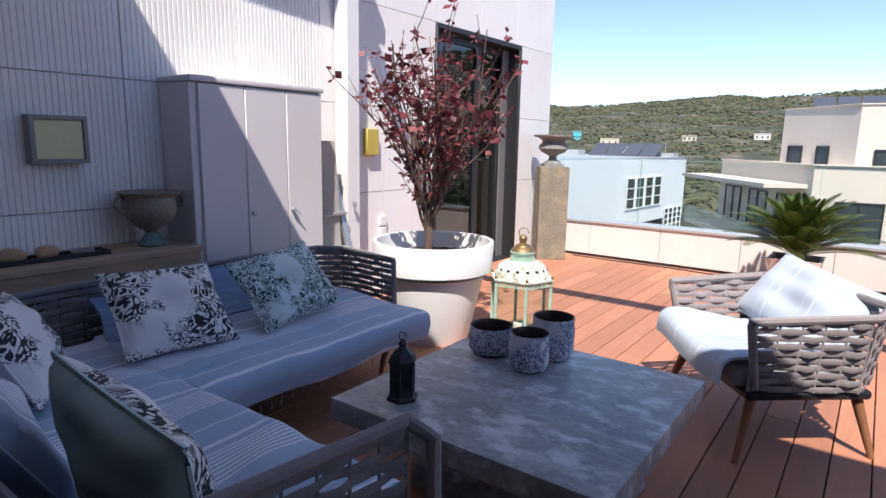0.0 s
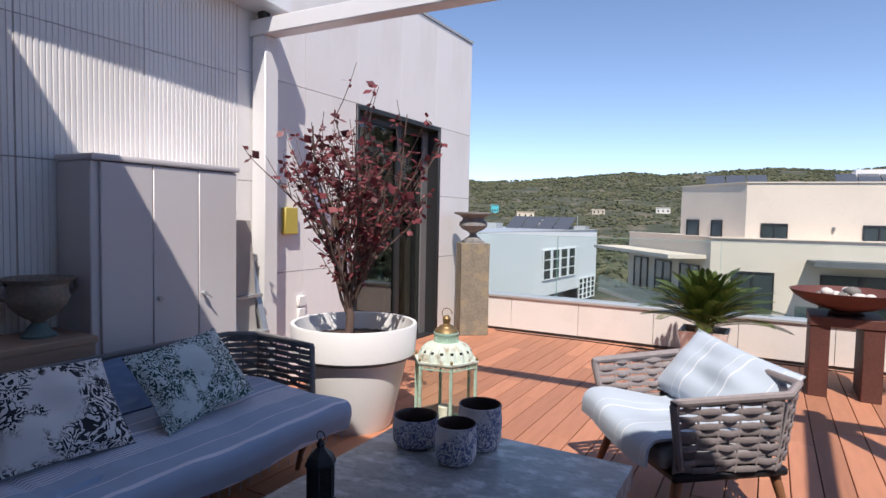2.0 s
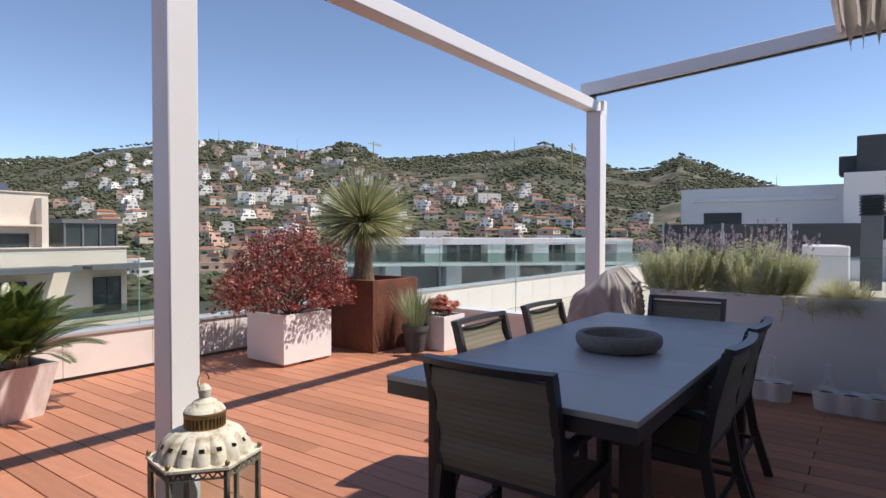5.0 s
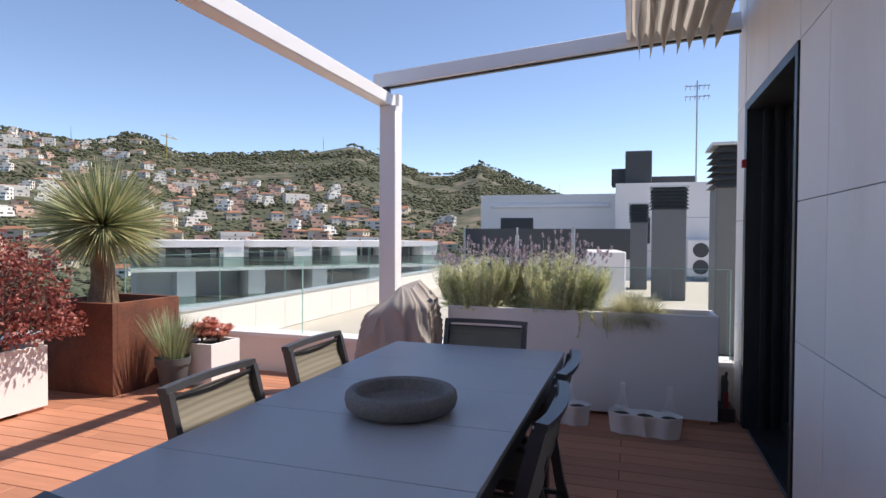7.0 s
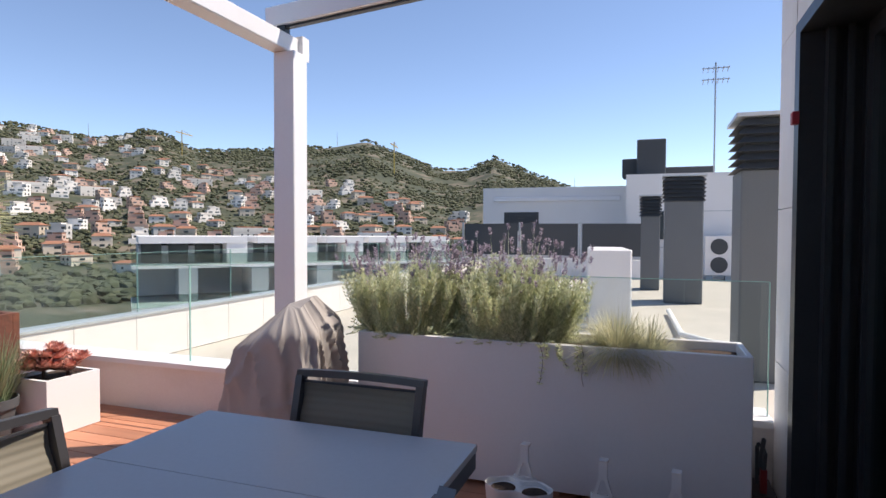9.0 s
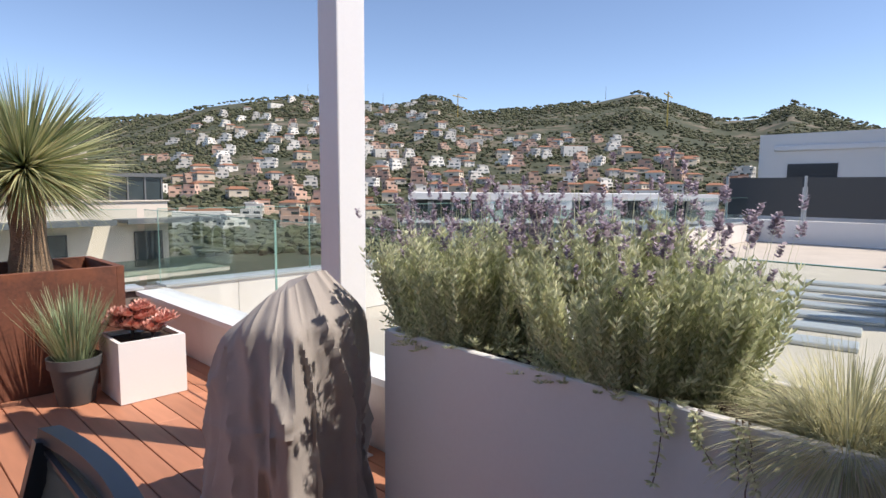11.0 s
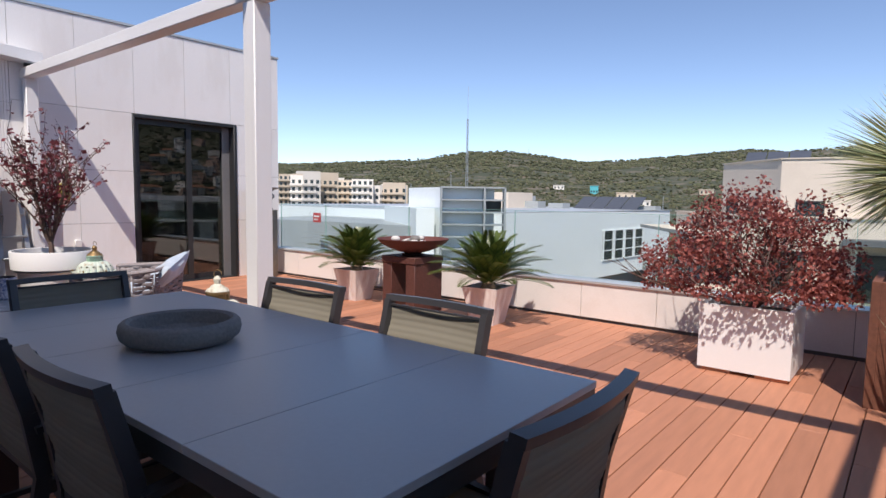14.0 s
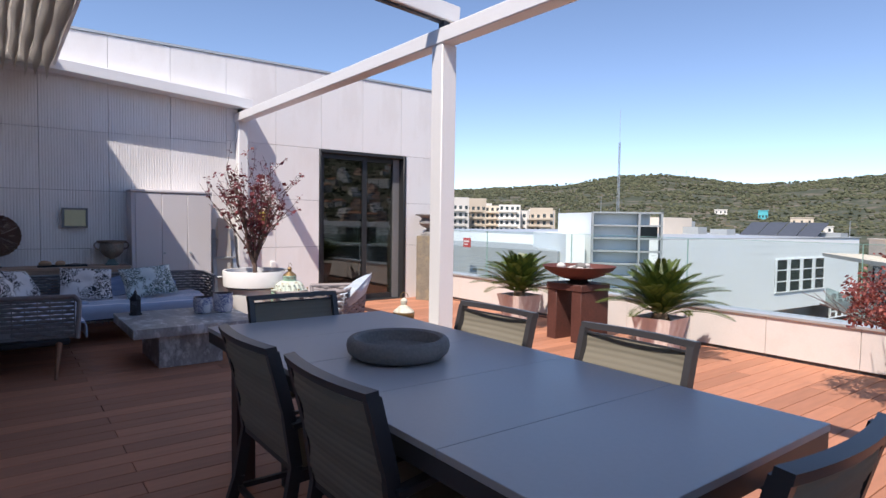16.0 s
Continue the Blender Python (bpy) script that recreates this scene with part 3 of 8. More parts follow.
def glass_rail(name, spans, along, at, z0, z1):
    """Frameless panes on a shoe: spans along x or y at the other coordinate."""
    g = thing(name, 0, 0, 0, "frameless clear glass railing with pale green edges", "railing", kind="structure")
    for a, b in spans:
        bm = bmesh.new()
        if along == "x":
            box(bm, a + 0.006, b - 0.006, at - 0.006, at + 0.006, z0, z1)
        else:
            box(bm, at - 0.006, at + 0.006, a + 0.006, b - 0.006, z0, z1)
        pane = part("pane", bm, M_GLASS, g)
        pane.visible_shadow = False
        bm = bmesh.new()
        if along == "x":
            box(bm, a + 0.006, b - 0.006, at - 0.007, at + 0.007, z1, z1 + 0.004)
            box(bm, a + 0.001, a + 0.006, at - 0.007, at + 0.007, z0, z1)
        else:
            box(bm, at - 0.007, at + 0.007, a + 0.006, b - 0.006, z1, z1 + 0.004)
            box(bm, at - 0.007, at + 0.007, a + 0.001, a + 0.006, z0, z1)
        part("pane_edge", bm, M_GLASS_EDGE, g)
    return g


glass_rail("railing_north", [(0.02, 1.16), (1.16, 2.90), (2.90, 4.60), (4.60, 6.30), (6.30, 7.95), (7.95, 9.52)], "x", PAR_Y + 0.14, 0.425, 1.15)
glass_rail("railing_beyond", [(9.70 + 1.7 * i, 11.4 + 1.7 * i) for i in range(10)], "x", PAR_Y + 0.14, 0.425, 1.15)
glass_rail("railing_east", [(2.42, 4.44), (4.44, 6.44), (6.44, 8.80)], "y", 9.53, 0.40, 1.15)

# ---- pergola ----
POSTS = ((0.085, 5.41, 0.13), (4.683, 5.405, 0.135), (9.285, 5.36, 0.16))


def pergola():
    p = thing("pergola", 0, 0, 0, "white lacquered metal pergola frame with a drawn-back canvas", "pergola", kind="structure")
    for x, y, w in POSTS:
        bm = bmesh.new()
        box(bm, x - w / 2, x + w / 2, y - w / 2, y + w / 2, 0.0, 2.615)
        soft(bm, 0.006, 1)
        part("post", bm, M_WHITE, p)
        bm = bmesh.new()
        box(bm, x - w / 2 - 0.02, x + w / 2 + 0.02, y - w / 2 - 0.02, y + w / 2 + 0.02, 0.0, 0.006)
        part("foot_plate", bm, M_WHITE, p)
    bm = bmesh.new()
    box(bm, 0.0, 9.34, 5.33, 5.46, 2.616, 2.73)
    soft(bm, 0.008, 1)
    part("beam", bm, M_WHITE, p)
    bm = bmesh.new()
    box(bm, 9.341, 9.42, 5.30, 5.49, 2.59, 2.745)
    part("beam_end", bm, M_WHITE, p)
    for x, w in ((0.13, 0.26), (4.70, 0.10), (9.25, 0.10)):
        bm = bmesh.new()
        bar(bm, (x, 5.50, 2.845), (x, 2.42, 3.085), w, 0.13)
        soft(bm, 0.006, 1)
        part("guide_rail", bm, M_WHITE, p)
        # a thin dark strip along the underside of the two narrow rails
        bm = bmesh.new()
        bar(bm, (x, 5.42, 2.776), (x, 2.42, 3.010), w * 0.4, 0.014)
        part("rail_dark_strip", bm, M_DARK, p) if w < 0.2 else bm.free()
    for x in (4.70, 9.25, 0.09):
        bm = bmesh.new()
        box(bm, x - 0.03, x + 0.03, 5.36, 5.42, 2.728, 2.80)
        part("bracket", bm, M_DARK, p)
    return p


pergola()


def awning():
    a = thing("awning", 0, 0, 0, "pale canvas awning drawn back in hanging folds", "awning")
    bm = bmesh.new()
    n = 7
    prof = []
    for i in range(n * 12 + 1):
        s = i / 12
        y = 3.22 - s * 0.095 - 0.018 * math.sin(2 * math.pi * s)
        ztop = 3.05 + (3.22 - y) * 0.078
        z = ztop - 0.005 - 0.21 * (0.5 - 0.5 * math.cos(2 * math.pi * s)) ** 0.7
        prof.append((y, z))
    xs = [0.20 + 9.0 * k / 46 for k in range(47)]
    grid = [[bm.verts.new((x, y + 0.008 * math.sin(k * 0.9 + i * 0.2), z - 0.012 * (0.5 + 0.5 * math.sin(k * 0.55 + i // 12)) * (3.05 - z > 0.1))) for i, (y, z) in enumerate(prof)] for k, x in enumerate(xs)]
    for r, q in zip(grid, grid[1:]):
        for i in range(len(prof) - 1):
            bm.faces.new((r[i], r[i + 1], q[i + 1], q[i]))
    part("canvas", bm, M_CANVAS, a)
    bm = bmesh.new()
    for i in range(8):
        y = 3.22 - i * 0.095
        box(bm, 0.16, 9.24, y - 0.012, y + 0.012, 3.06 + (3.22 - y) * 0.078, 3.09 + (3.22 - y) * 0.078)
    part("canvas_bar", bm, M_WHITE, a)
    bm = bmesh.new()
    box(bm, 0.16, 9.24, 3.235, 3.265, 3.0, 3.10)
    part("front_bar", bm, M_WHITE, a)
    return a


awning()


# ---- soft things ----
def pillow(w, h, t, seed=0, pinch=0.06, n=22):
    """A stuffed cushion with drawn-out corners, standing on its lower edge; faces -Y."""
    bm = bmesh.new()
    rnd = random.Random(seed)
    ph = [rnd.uniform(0, 6) for _ in range(4)]
    rows = {}
    for side in (-1, 1):
        for i in range(n + 1):
            for j in range(n + 1):
                u, v = i / n * 2 - 1, j / n * 2 - 1
                edge = i in (0, n) or j in (0, n)
                if side == 1 and edge:
                    rows[(side, i, j)] = rows[(-1, i, j)]
                    continue
                k = (1 - u * u) * (1 - v * v)
                sx = 1 - pinch * (1 - v * v) * 1.0
                sy = 1 - pinch * (1 - u * u) * 1.0
                th = t / 2 * max(k, 0) ** 0.38
                wr = 0.012 * math.sin(5 * u + ph[0] + 3 * v) * k + 0.008 * math.sin(9 * v + ph[1]) * k
                rows[(side, i, j)] = bm.verts.new((u * w / 2 * sx, side * th + wr, h / 2 + v * h / 2 * sy))
    for side in (-1, 1):
        for i in range(n):
            for j in range(n):
                q = [rows[(side, i, j)], rows[(side, i + 1, j)], rows[(side, i + 1, j + 1)], rows[(side, i, j + 1)]]
                bm.faces.new(q if side == -1 else q[::-1])
    return bm


def add_pillow(x, y, z, w, h, t, turn, lean, material, label, seed, back=None, roll=0.0, reverse=None):
    c = new("cushion")
    c.matrix_basis = pose(x, y, z) @ pose(0, 0, 0, 0, 0, turn) @ pose(0, 0, 0, -lean, roll, 0)
    tagged(c, label, "cushion", "scatter cushions")
    cover = part("cover", pillow(w, h, t, seed), material, c)
    if reverse:
        cover.data.materials.append(reverse)
        for f in cover.data.polygons:
            f.material_index = int(f.index >= len(cover.data.polygons) // 2)
    bm = bmesh.new()
    pts = []
    n = 40
    for k in range(n + 1):
        s = k / n * 4
        e, f = int(s) % 4, s - int(s)
        u, v = ((-1 + 2 * f, -1), (1, -1 + 2 * f), (1 - 2 * f, 1), (-1, 1 - 2 * f))[e]
        pts.append((u * w / 2 * (1 - 0.06 * (1 - v * v)), 0, h / 2 + v * h / 2 * (1 - 0.06 * (1 - u * u))))
    tube(bm, pts, 0.006, 5)
    part("piping", bm, back or material, c)
    return c


def sheet(fn, nu, nv, thick=0.012):
    """A cloth as a closed sheet; fn(u, v) gives its upper side."""
    bm = bmesh.new()
    top = [[bm.verts.new(fn(i / nu, j / nv)) for j in range(nv + 1)] for i in range(nu + 1)]
    for i in range(nu):
        for j in range(nv):
            bm.faces.new((top[i][j], top[i + 1][j], top[i + 1][j + 1], top[i][j + 1]))
    bm.normal_update()
    low = [[bm.verts.new(v.co - v.normal * thick) for v in r] for r in top]
    for i in range(nu):
        for j in range(nv):
            bm.faces.new((low[i][j], low[i][j + 1], low[i + 1][j + 1], low[i + 1][j]))
    ring = [(i, 0) for i in range(nu)] + [(nu, j) for j in range(nv)] + [(i, nv) for i in range(nu, 0, -1)] + [(0, j) for j in range(nv, 0, -1)]
    for a, b in zip(ring, ring[1:] + ring[:1]):
        bm.faces.new((top[a[0]][a[1]], low[a[0]][a[1]], low[b[0]][b[1]], top[b[0]][b[1]]))
    return bm


def wrinkle(x, y, a=0.006, s=7.0):
    return a * noise.noise(Vector((x * s, y * s, 3.1))) + a * 0.7 * math.sin(y * 9 + x * 5 + 2 * noise.noise(Vector((x * 3, y * 3, 0))))


# ---- rope weave ----
def woven(name, material, parent, p0, p1, z0, z1, rows=10, lean=(0.0, 0.0), stakes=0.085, strand=0.028):
    """Flat rope bands woven in and out of upright cords between two points; lean is the top's shift. Each band is a part of the panel."""
    p0, p1 = Vector(p0), Vector(p1)
    L = (p1 - p0).length
    d = (p1 - p0) / L
    nrm = Vector((-d.y, d.x, 0))
    n = max(2, int(L / stakes))
    st = L / n

    def P(s, z, off):
        f = (z - z0) / (z1 - z0)
        q = p0 + d * s + nrm * off
        return Vector((q.x + lean[0] * f, q.y + lean[1] * f, z))
    bm = bmesh.new()
    for k in range(n + 1):
        tube(bm, [P(k * st, z0, 0), P(k * st, z1, 0)], 0.005, 5)
    panel = part(name, bm, material, parent)
    panel["kind"] = "stuff"
    step = (z1 - z0) / rows
    for r in range(rows):
        zc = z0 + (r + 0.5) * step
        sgn = 1 if r % 2 else -1
        bm = bmesh.new()
        rings = []
        for k in range(4 * n + 1):
            u = k / 4.0
            wave = math.sin(math.pi * u)
            off = 0.0085 * sgn * wave
            hw = strand / 2 * (0.86 + 0.14 * abs(wave))
            dz = 0.07 * step * sgn * math.cos(2 * math.pi * u)
            rings.append([bm.verts.new(P(k * st / 4, zc + dz + e * hw, off + g * 0.0035)) for e, g in ((-1, -0.4), (-0.6, -1), (0.6, -1), (1, -0.4), (1, 0.4), (0.6, 1), (-0.6, 1), (-1, 0.4))])
        for q0, q1 in zip(rings, rings[1:]):
            for i in range(8):
                bm.faces.new((q0[i], q0[(i + 1) % 8], q1[(i + 1) % 8], q1[i]))
        bm.faces.new(rings[0][::-1])
        bm.faces.new(rings[-1])
        part("rope_band", bm, material, panel)
    return panel


def rope_tube(bm, pts, r=0.018):
    """A frame bar bound in cord: a bar with close rings."""
    pts = [Vector(p) for p in pts]
    fine = [pts[0]]
    for a, b in zip(pts, pts[1:]):
        m = max(1, int((b - a).length / 0.009))
        for k in range(1, m + 1):
            fine.append(a.lerp(b, k / m))
    rings = []
    seg = 8
    for i, p in enumerate(fine):
        d = (fine[min(i + 1, len(fine) - 1)] - fine[max(i - 1, 0)]).normalized()
        side = d.cross(Vector((0, 0, 1)) if abs(d.z) < 0.9 else Vector((1, 0, 0))).normalized()
        up = side.cross(d)
        rr = r * (1.0 if i % 2 else 0.90)
        rings.append([bm.verts.new(p + rr * (math.cos(2 * math.pi * k / seg) * side + math.sin(2 * math.pi * k / seg) * up)) for k in range(seg)])
    for a, b in zip(rings, rings[1:]):
        for k in range(seg):
            bm.faces.new((a[k], a[(k + 1) % seg], b[(k + 1) % seg], b[k]))
    bm.faces.new(rings[0][::-1])
    bm.faces.new(rings[-1])


def leg(parent, a, b, r0=0.024, r1=0.013):
    bm = bmesh.new()
    tube(bm, [a, b], r0, 10, r1)
    part("leg", bm, M_TEAK, parent, "tapered teak leg")


# ---- sofas ----
def sofa_along_wall():
    s = thing("sofa", 0, 0, 0, "dark grey rope-woven garden sofa covered with blue throws", "sofa")
    path = [(0.60, 2.62), (0.55, 3.2), (0.56, 4.2), (0.60, 4.62), (0.72, 4.74), (0.85, 4.755), (1.14, 4.735)]
    top = [(*p, 0.645 - 0.025 * max(0, (p[0] - 0.6) / 0.55)) for p in path]
    bm = bmesh.new()
    rope_tube(bm, top, 0.017)
    rope_tube(bm, [top[-1], (1.18, 4.70, 0.30)], 0.016)
    part("top_rail", bm, M_ROPE_D, s)
    for a, b in zip(path, path[1:]):
        woven("woven_back" if a[1] < 4.6 else "woven_arm", M_ROPE_D, s, (*a, 0), (*b, 0), 0.30, 0.63, 10)
    bm = bmesh.new()
    box(bm, 0.56, 1.36, 2.62, 4.70, 0.235, 0.285)
    soft(bm, 0.012, 1)
    part("seat_frame", bm, M_BLACKIRON, s)
    leg(s, (1.27, 4.56, 0.25), (1.20, 4.56, 0.0))
    leg(s, (0.70, 4.60, 0.25), (0.62, 4.68, 0.0))
    leg(s, (0.70, 2.75, 0.25), (0.62, 2.65, 0.0))
    bm = bmesh.new()
    box(bm, 0.60, 1.42, 2.66, 4.66, 0.286, 0.40)
    soft(bm, 0.05, 3)
    part("seat_cushion", bm, M_SEATPAD, s)

    def over(u, v):
        y = 3.30 + v * 1.30
        if u < 0.72:
            x = 0.66 + (u / 0.72) * 0.80
            z = 0.425 - 0.012 * (u / 0.72)
        else:
            w = (u - 0.72) / 0.28
            a = min(1.0, w * 1.8) * math.pi / 2
            x = 1.46 + 0.045 * math.sin(a) - 0.05 * max(0, w - 0.55)
            z = 0.413 - 0.05 * (1 - math.cos(a)) - 0.17 * max(0, w - 0.4)
        return (x, y + 0.012 * math.sin(x * 9) + (0.03 * (v - 0.5)), z + wrinkle(x, y, 0.008) + 0.02 * math.sin(v * 9) * max(0, u - 0.8))
    t = thing("throw", 0, 0, 0, "blue striped cotton throw spread over a sofa seat", "throw")
    part("cloth", sheet(over, 60, 70), M_THROW_X, t)
    bm = bmesh.new()
    for k in range(24):
        y = 3.32 + k * 0.054
        z = 0.262 + 0.01 * math.sin(k)
        tube(bm, [(1.49, y, z), (1.485 + 0.004 * math.sin(k * 2.0), y + 0.006 * math.sin(k * 1.7), z - 0.035)], 0.0022, 4)
    part("fringe", bm, M_THROW_X, t)["kind"] = "stuff"

    def back_drape(u, v):
        y = 3.30 + v * 1.10 + 0.02 * math.sin(u * 5)
        x = 0.60 + 0.22 * u ** 1.3
        z = 0.60 - 0.17 * u - 0.03 * math.sin(v * 7 + 1) * (1 - u)
        return (x, y, z + wrinkle(x + u, y, 0.015, 9))
    t2 = thing("throw", 0, 0, 0, "plain blue cotton throw hung over the woven back", "throw")
    part("cloth", sheet(back_drape, 30, 60), mat("blue cotton", (0.20, 0.29, 0.46), 0.9, vary=0.1, scale=9, fine=350, bump=0.3, sheen=0.2), t2)


def sofa_corner():
    s = thing("sofa", 0, 0, 0, "grey rope-woven sofa section with striped throws, end arm open", "sofa")
    path = [(0.60, 2.60), (1.4, 2.50), (2.25, 2.50), (2.40, 2.56), (2.45, 2.70), (2.52, 3.21)]
    top = [(*p, 0.64) for p in path]
    bm = bmesh.new()
    rope_tube(bm, top + [(2.58, 3.24, 0.60), (2.60, 3.22, 0.30)], 0.020)
    part("top_rail", bm, M_ROPE, s)
    for a, b in zip(path, path[1:]):
        arm = a[0] > 2.3
        woven("woven_arm" if arm else "woven_back", M_ROPE_D, s, (*a, 0), (*b, 0), 0.29, 0.63, 10)
    bm = bmesh.new()
    box(bm, 1.44, 2.50, 2.56, 3.18, 0.235, 0.285)
    box(bm, 0.58, 1.439, 2.56, 2.60, 0.235, 0.285)
    soft(bm, 0.012, 1)
    part("seat_frame", bm, M_BLACKIRON, s)
    leg(s, (2.50, 3.10, 0.25), (2.72, 3.06, 0.0))
    leg(s, (2.48, 2.66, 0.25), (2.70, 2.56, 0.0))
    bm = bmesh.new()
    box(bm, 1.44, 2.46, 2.60, 3.22, 0.286, 0.40)
    soft(bm, 0.05, 3)
    part("seat_cushion", bm, M_SEATPAD, s)

    def over(u, v):
        x = 0.70 + u * 1.74
        if v < 0.78:
            y = 2.66 + v / 0.78 * 0.60
            z = 0.422
        else:
            w = (v - 0.78) / 0.22
            a = min(1, w * 1.7) * math.pi / 2
            y = 3.26 + 0.05 * math.sin(a)
            z = 0.422 - 0.05 * (1 - math.cos(a)) - 0.16 * max(0, w - 0.4)
            if x < 1.35:
                y = 3.26 + w * 0.18
                z = 0.432
        return (x, y, z + wrinkle(x, y, 0.009))
    t = thing("throw", 0, 0, 0, "blue and white banded throw spread over the corner seat", "throw")
    part("cloth", sheet(over, 90, 44), M_THROW_X, t)
    for x, y, w, turn, lean, sd, roll in ((0.96, 2.70, 0.58, 180, 30, 5, 4), (1.60, 2.68, 0.62, 184, 30, 6, -5)):
        add_pillow(x, y, 0.425, w, 0.40, 0.22, turn, lean, M_THROW_X, "large back cushion wrapped in a blue striped throw", sd, roll=roll)
    add_pillow(1.14, 2.95, 0.432, 0.48, 0.37, 0.16, 150, 30, M_SCROLL, "black and grey scroll-printed square cushion in the sofa corner", 7, roll=6)
    add_pillow(2.14, 2.77, 0.434, 0.60, 0.36, 0.18, 178, 12, M_SCROLL, "plain mint cushion with a scroll-printed front", 8, M_MINT, roll=-3, reverse=M_MINT)
    add_pillow(1.14, 3.44, 0.440, 0.48, 0.40, 0.16, 88, 42, M_SCROLL, "black and grey scroll-printed oblong cushion on the blue throw", 9, roll=3)
    add_pillow(1.14, 4.08, 0.440, 0.54, 0.38, 0.16, 98, 38, M_SCROLL_G, "grey-green leaf-printed oblong cushion on the blue throw", 10, roll=-4)


sofa_along_wall()
sofa_corner()


# ---- armchair ----
def armchair():
    c = thing("armchair", 3.04, 5.235, 0, "grey rope-woven garden armchair with teak legs and a pale throw", "armchair", turn=-50)
    W, D = 0.36, 0.29
    base = [(-W + 0.03, -D), (-W, D - 0.12), (-W + 0.09, D), (W - 0.09, D), (W, D - 0.12), (W - 0.03, -D)]
    zs = (0.62, 0.645, 0.66, 0.66, 0.645, 0.62)
    splay = 1.10
    bm = bmesh.new()
    top = [(x * splay, y * splay, z) for (x, y), z in zip(base, zs)]
    rope_tube(bm, [(base[0][0], base[0][1] + 0.03, 0.33), (top[0][0], top[0][1], 0.60)] + top + [(top[-1][0], top[-1][1], 0.60), (base[-1][0], base[-1][1] + 0.03, 0.33)], 0.019)
    part("frame_rail", bm, M_ROPE, c)
    for (a, b) in zip(base, base[1:]):
        mid = ((a[0] + b[0]) / 2 * 0.1, (a[1] + b[1]) / 2 * 0.1)
        woven("woven_side", M_ROPE, c, (*a, 0), (*b, 0), 0.31, 0.63, 10, mid, 0.085, 0.029)
    bm = bmesh.new()
    box(bm, -W + 0.02, W - 0.02, -D, D - 0.03, 0.27, 0.31)
    soft(bm, 0.012, 1)
    part("seat_frame", bm, M_BLACKIRON, c)
    for sx in (-1, 1):
        leg(c, (sx * 0.29, -0.24, 0.28), (sx * 0.35, -0.32, 0.0))
        leg(c, (sx * 0.29, 0.22, 0.28), (sx * 0.33, 0.30, 0.0))
    bm = bmesh.new()
    box(bm, -W + 0.05, W - 0.05, -D - 0.05, D - 0.07, 0.312, 0.41)
    soft(bm, 0.045, 3)
    part("seat_cushion", bm, M_SEATPAD, c)

    def over(u, v):
        x = (u - 0.5) * 0.62
        if v < 0.65:
            y = D - 0.08 - v / 0.65 * 0.55
            z = 0.437
        else:
            w = (v - 0.65) / 0.35
            a = min(1, w * 1.4) * math.pi / 2
            y = -D - 0.05 - 0.055 * math.sin(a)
            z = 0.437 - 0.055 * (1 - math.cos(a)) - 0.10 * max(0, w - 0.5)
        return (x, y, z + wrinkle(x, y, 0.022, 5) + 0.016 * math.sin(x * 9 + y * 6) + 0.012)
    t = thing("throw", 3.04, 5.235, 0, "pale blue and white throw draped over an armchair seat", "throw", turn=-50)
    part("cloth", sheet(over, 40, 44), M_PALE, t)
    p = add_pillow(3.05, 5.37, 0.42, 0.66, 0.40, 0.17, -42, 42, M_PALE, "large pale blue and white striped cushion, leaning back", 12, roll=8)
    bm = bmesh.new()
    for k in range(26):
        z = 0.02 + k * 0.015
        for q in range(2):
            tube(bm, [(-0.23, 0, z), (-0.26 - 0.01 * math.sin(k * 1.3 + q), 0.01 * math.sin(k), z - 0.012 * q), (-0.285, 0.014 * math.sin(k * 2 + q), z - 0.02)], 0.0035, 4)
    part("fringe", bm, M_PALE, p, "white knotted fringe")["kind"] = "stuff"


armchair()


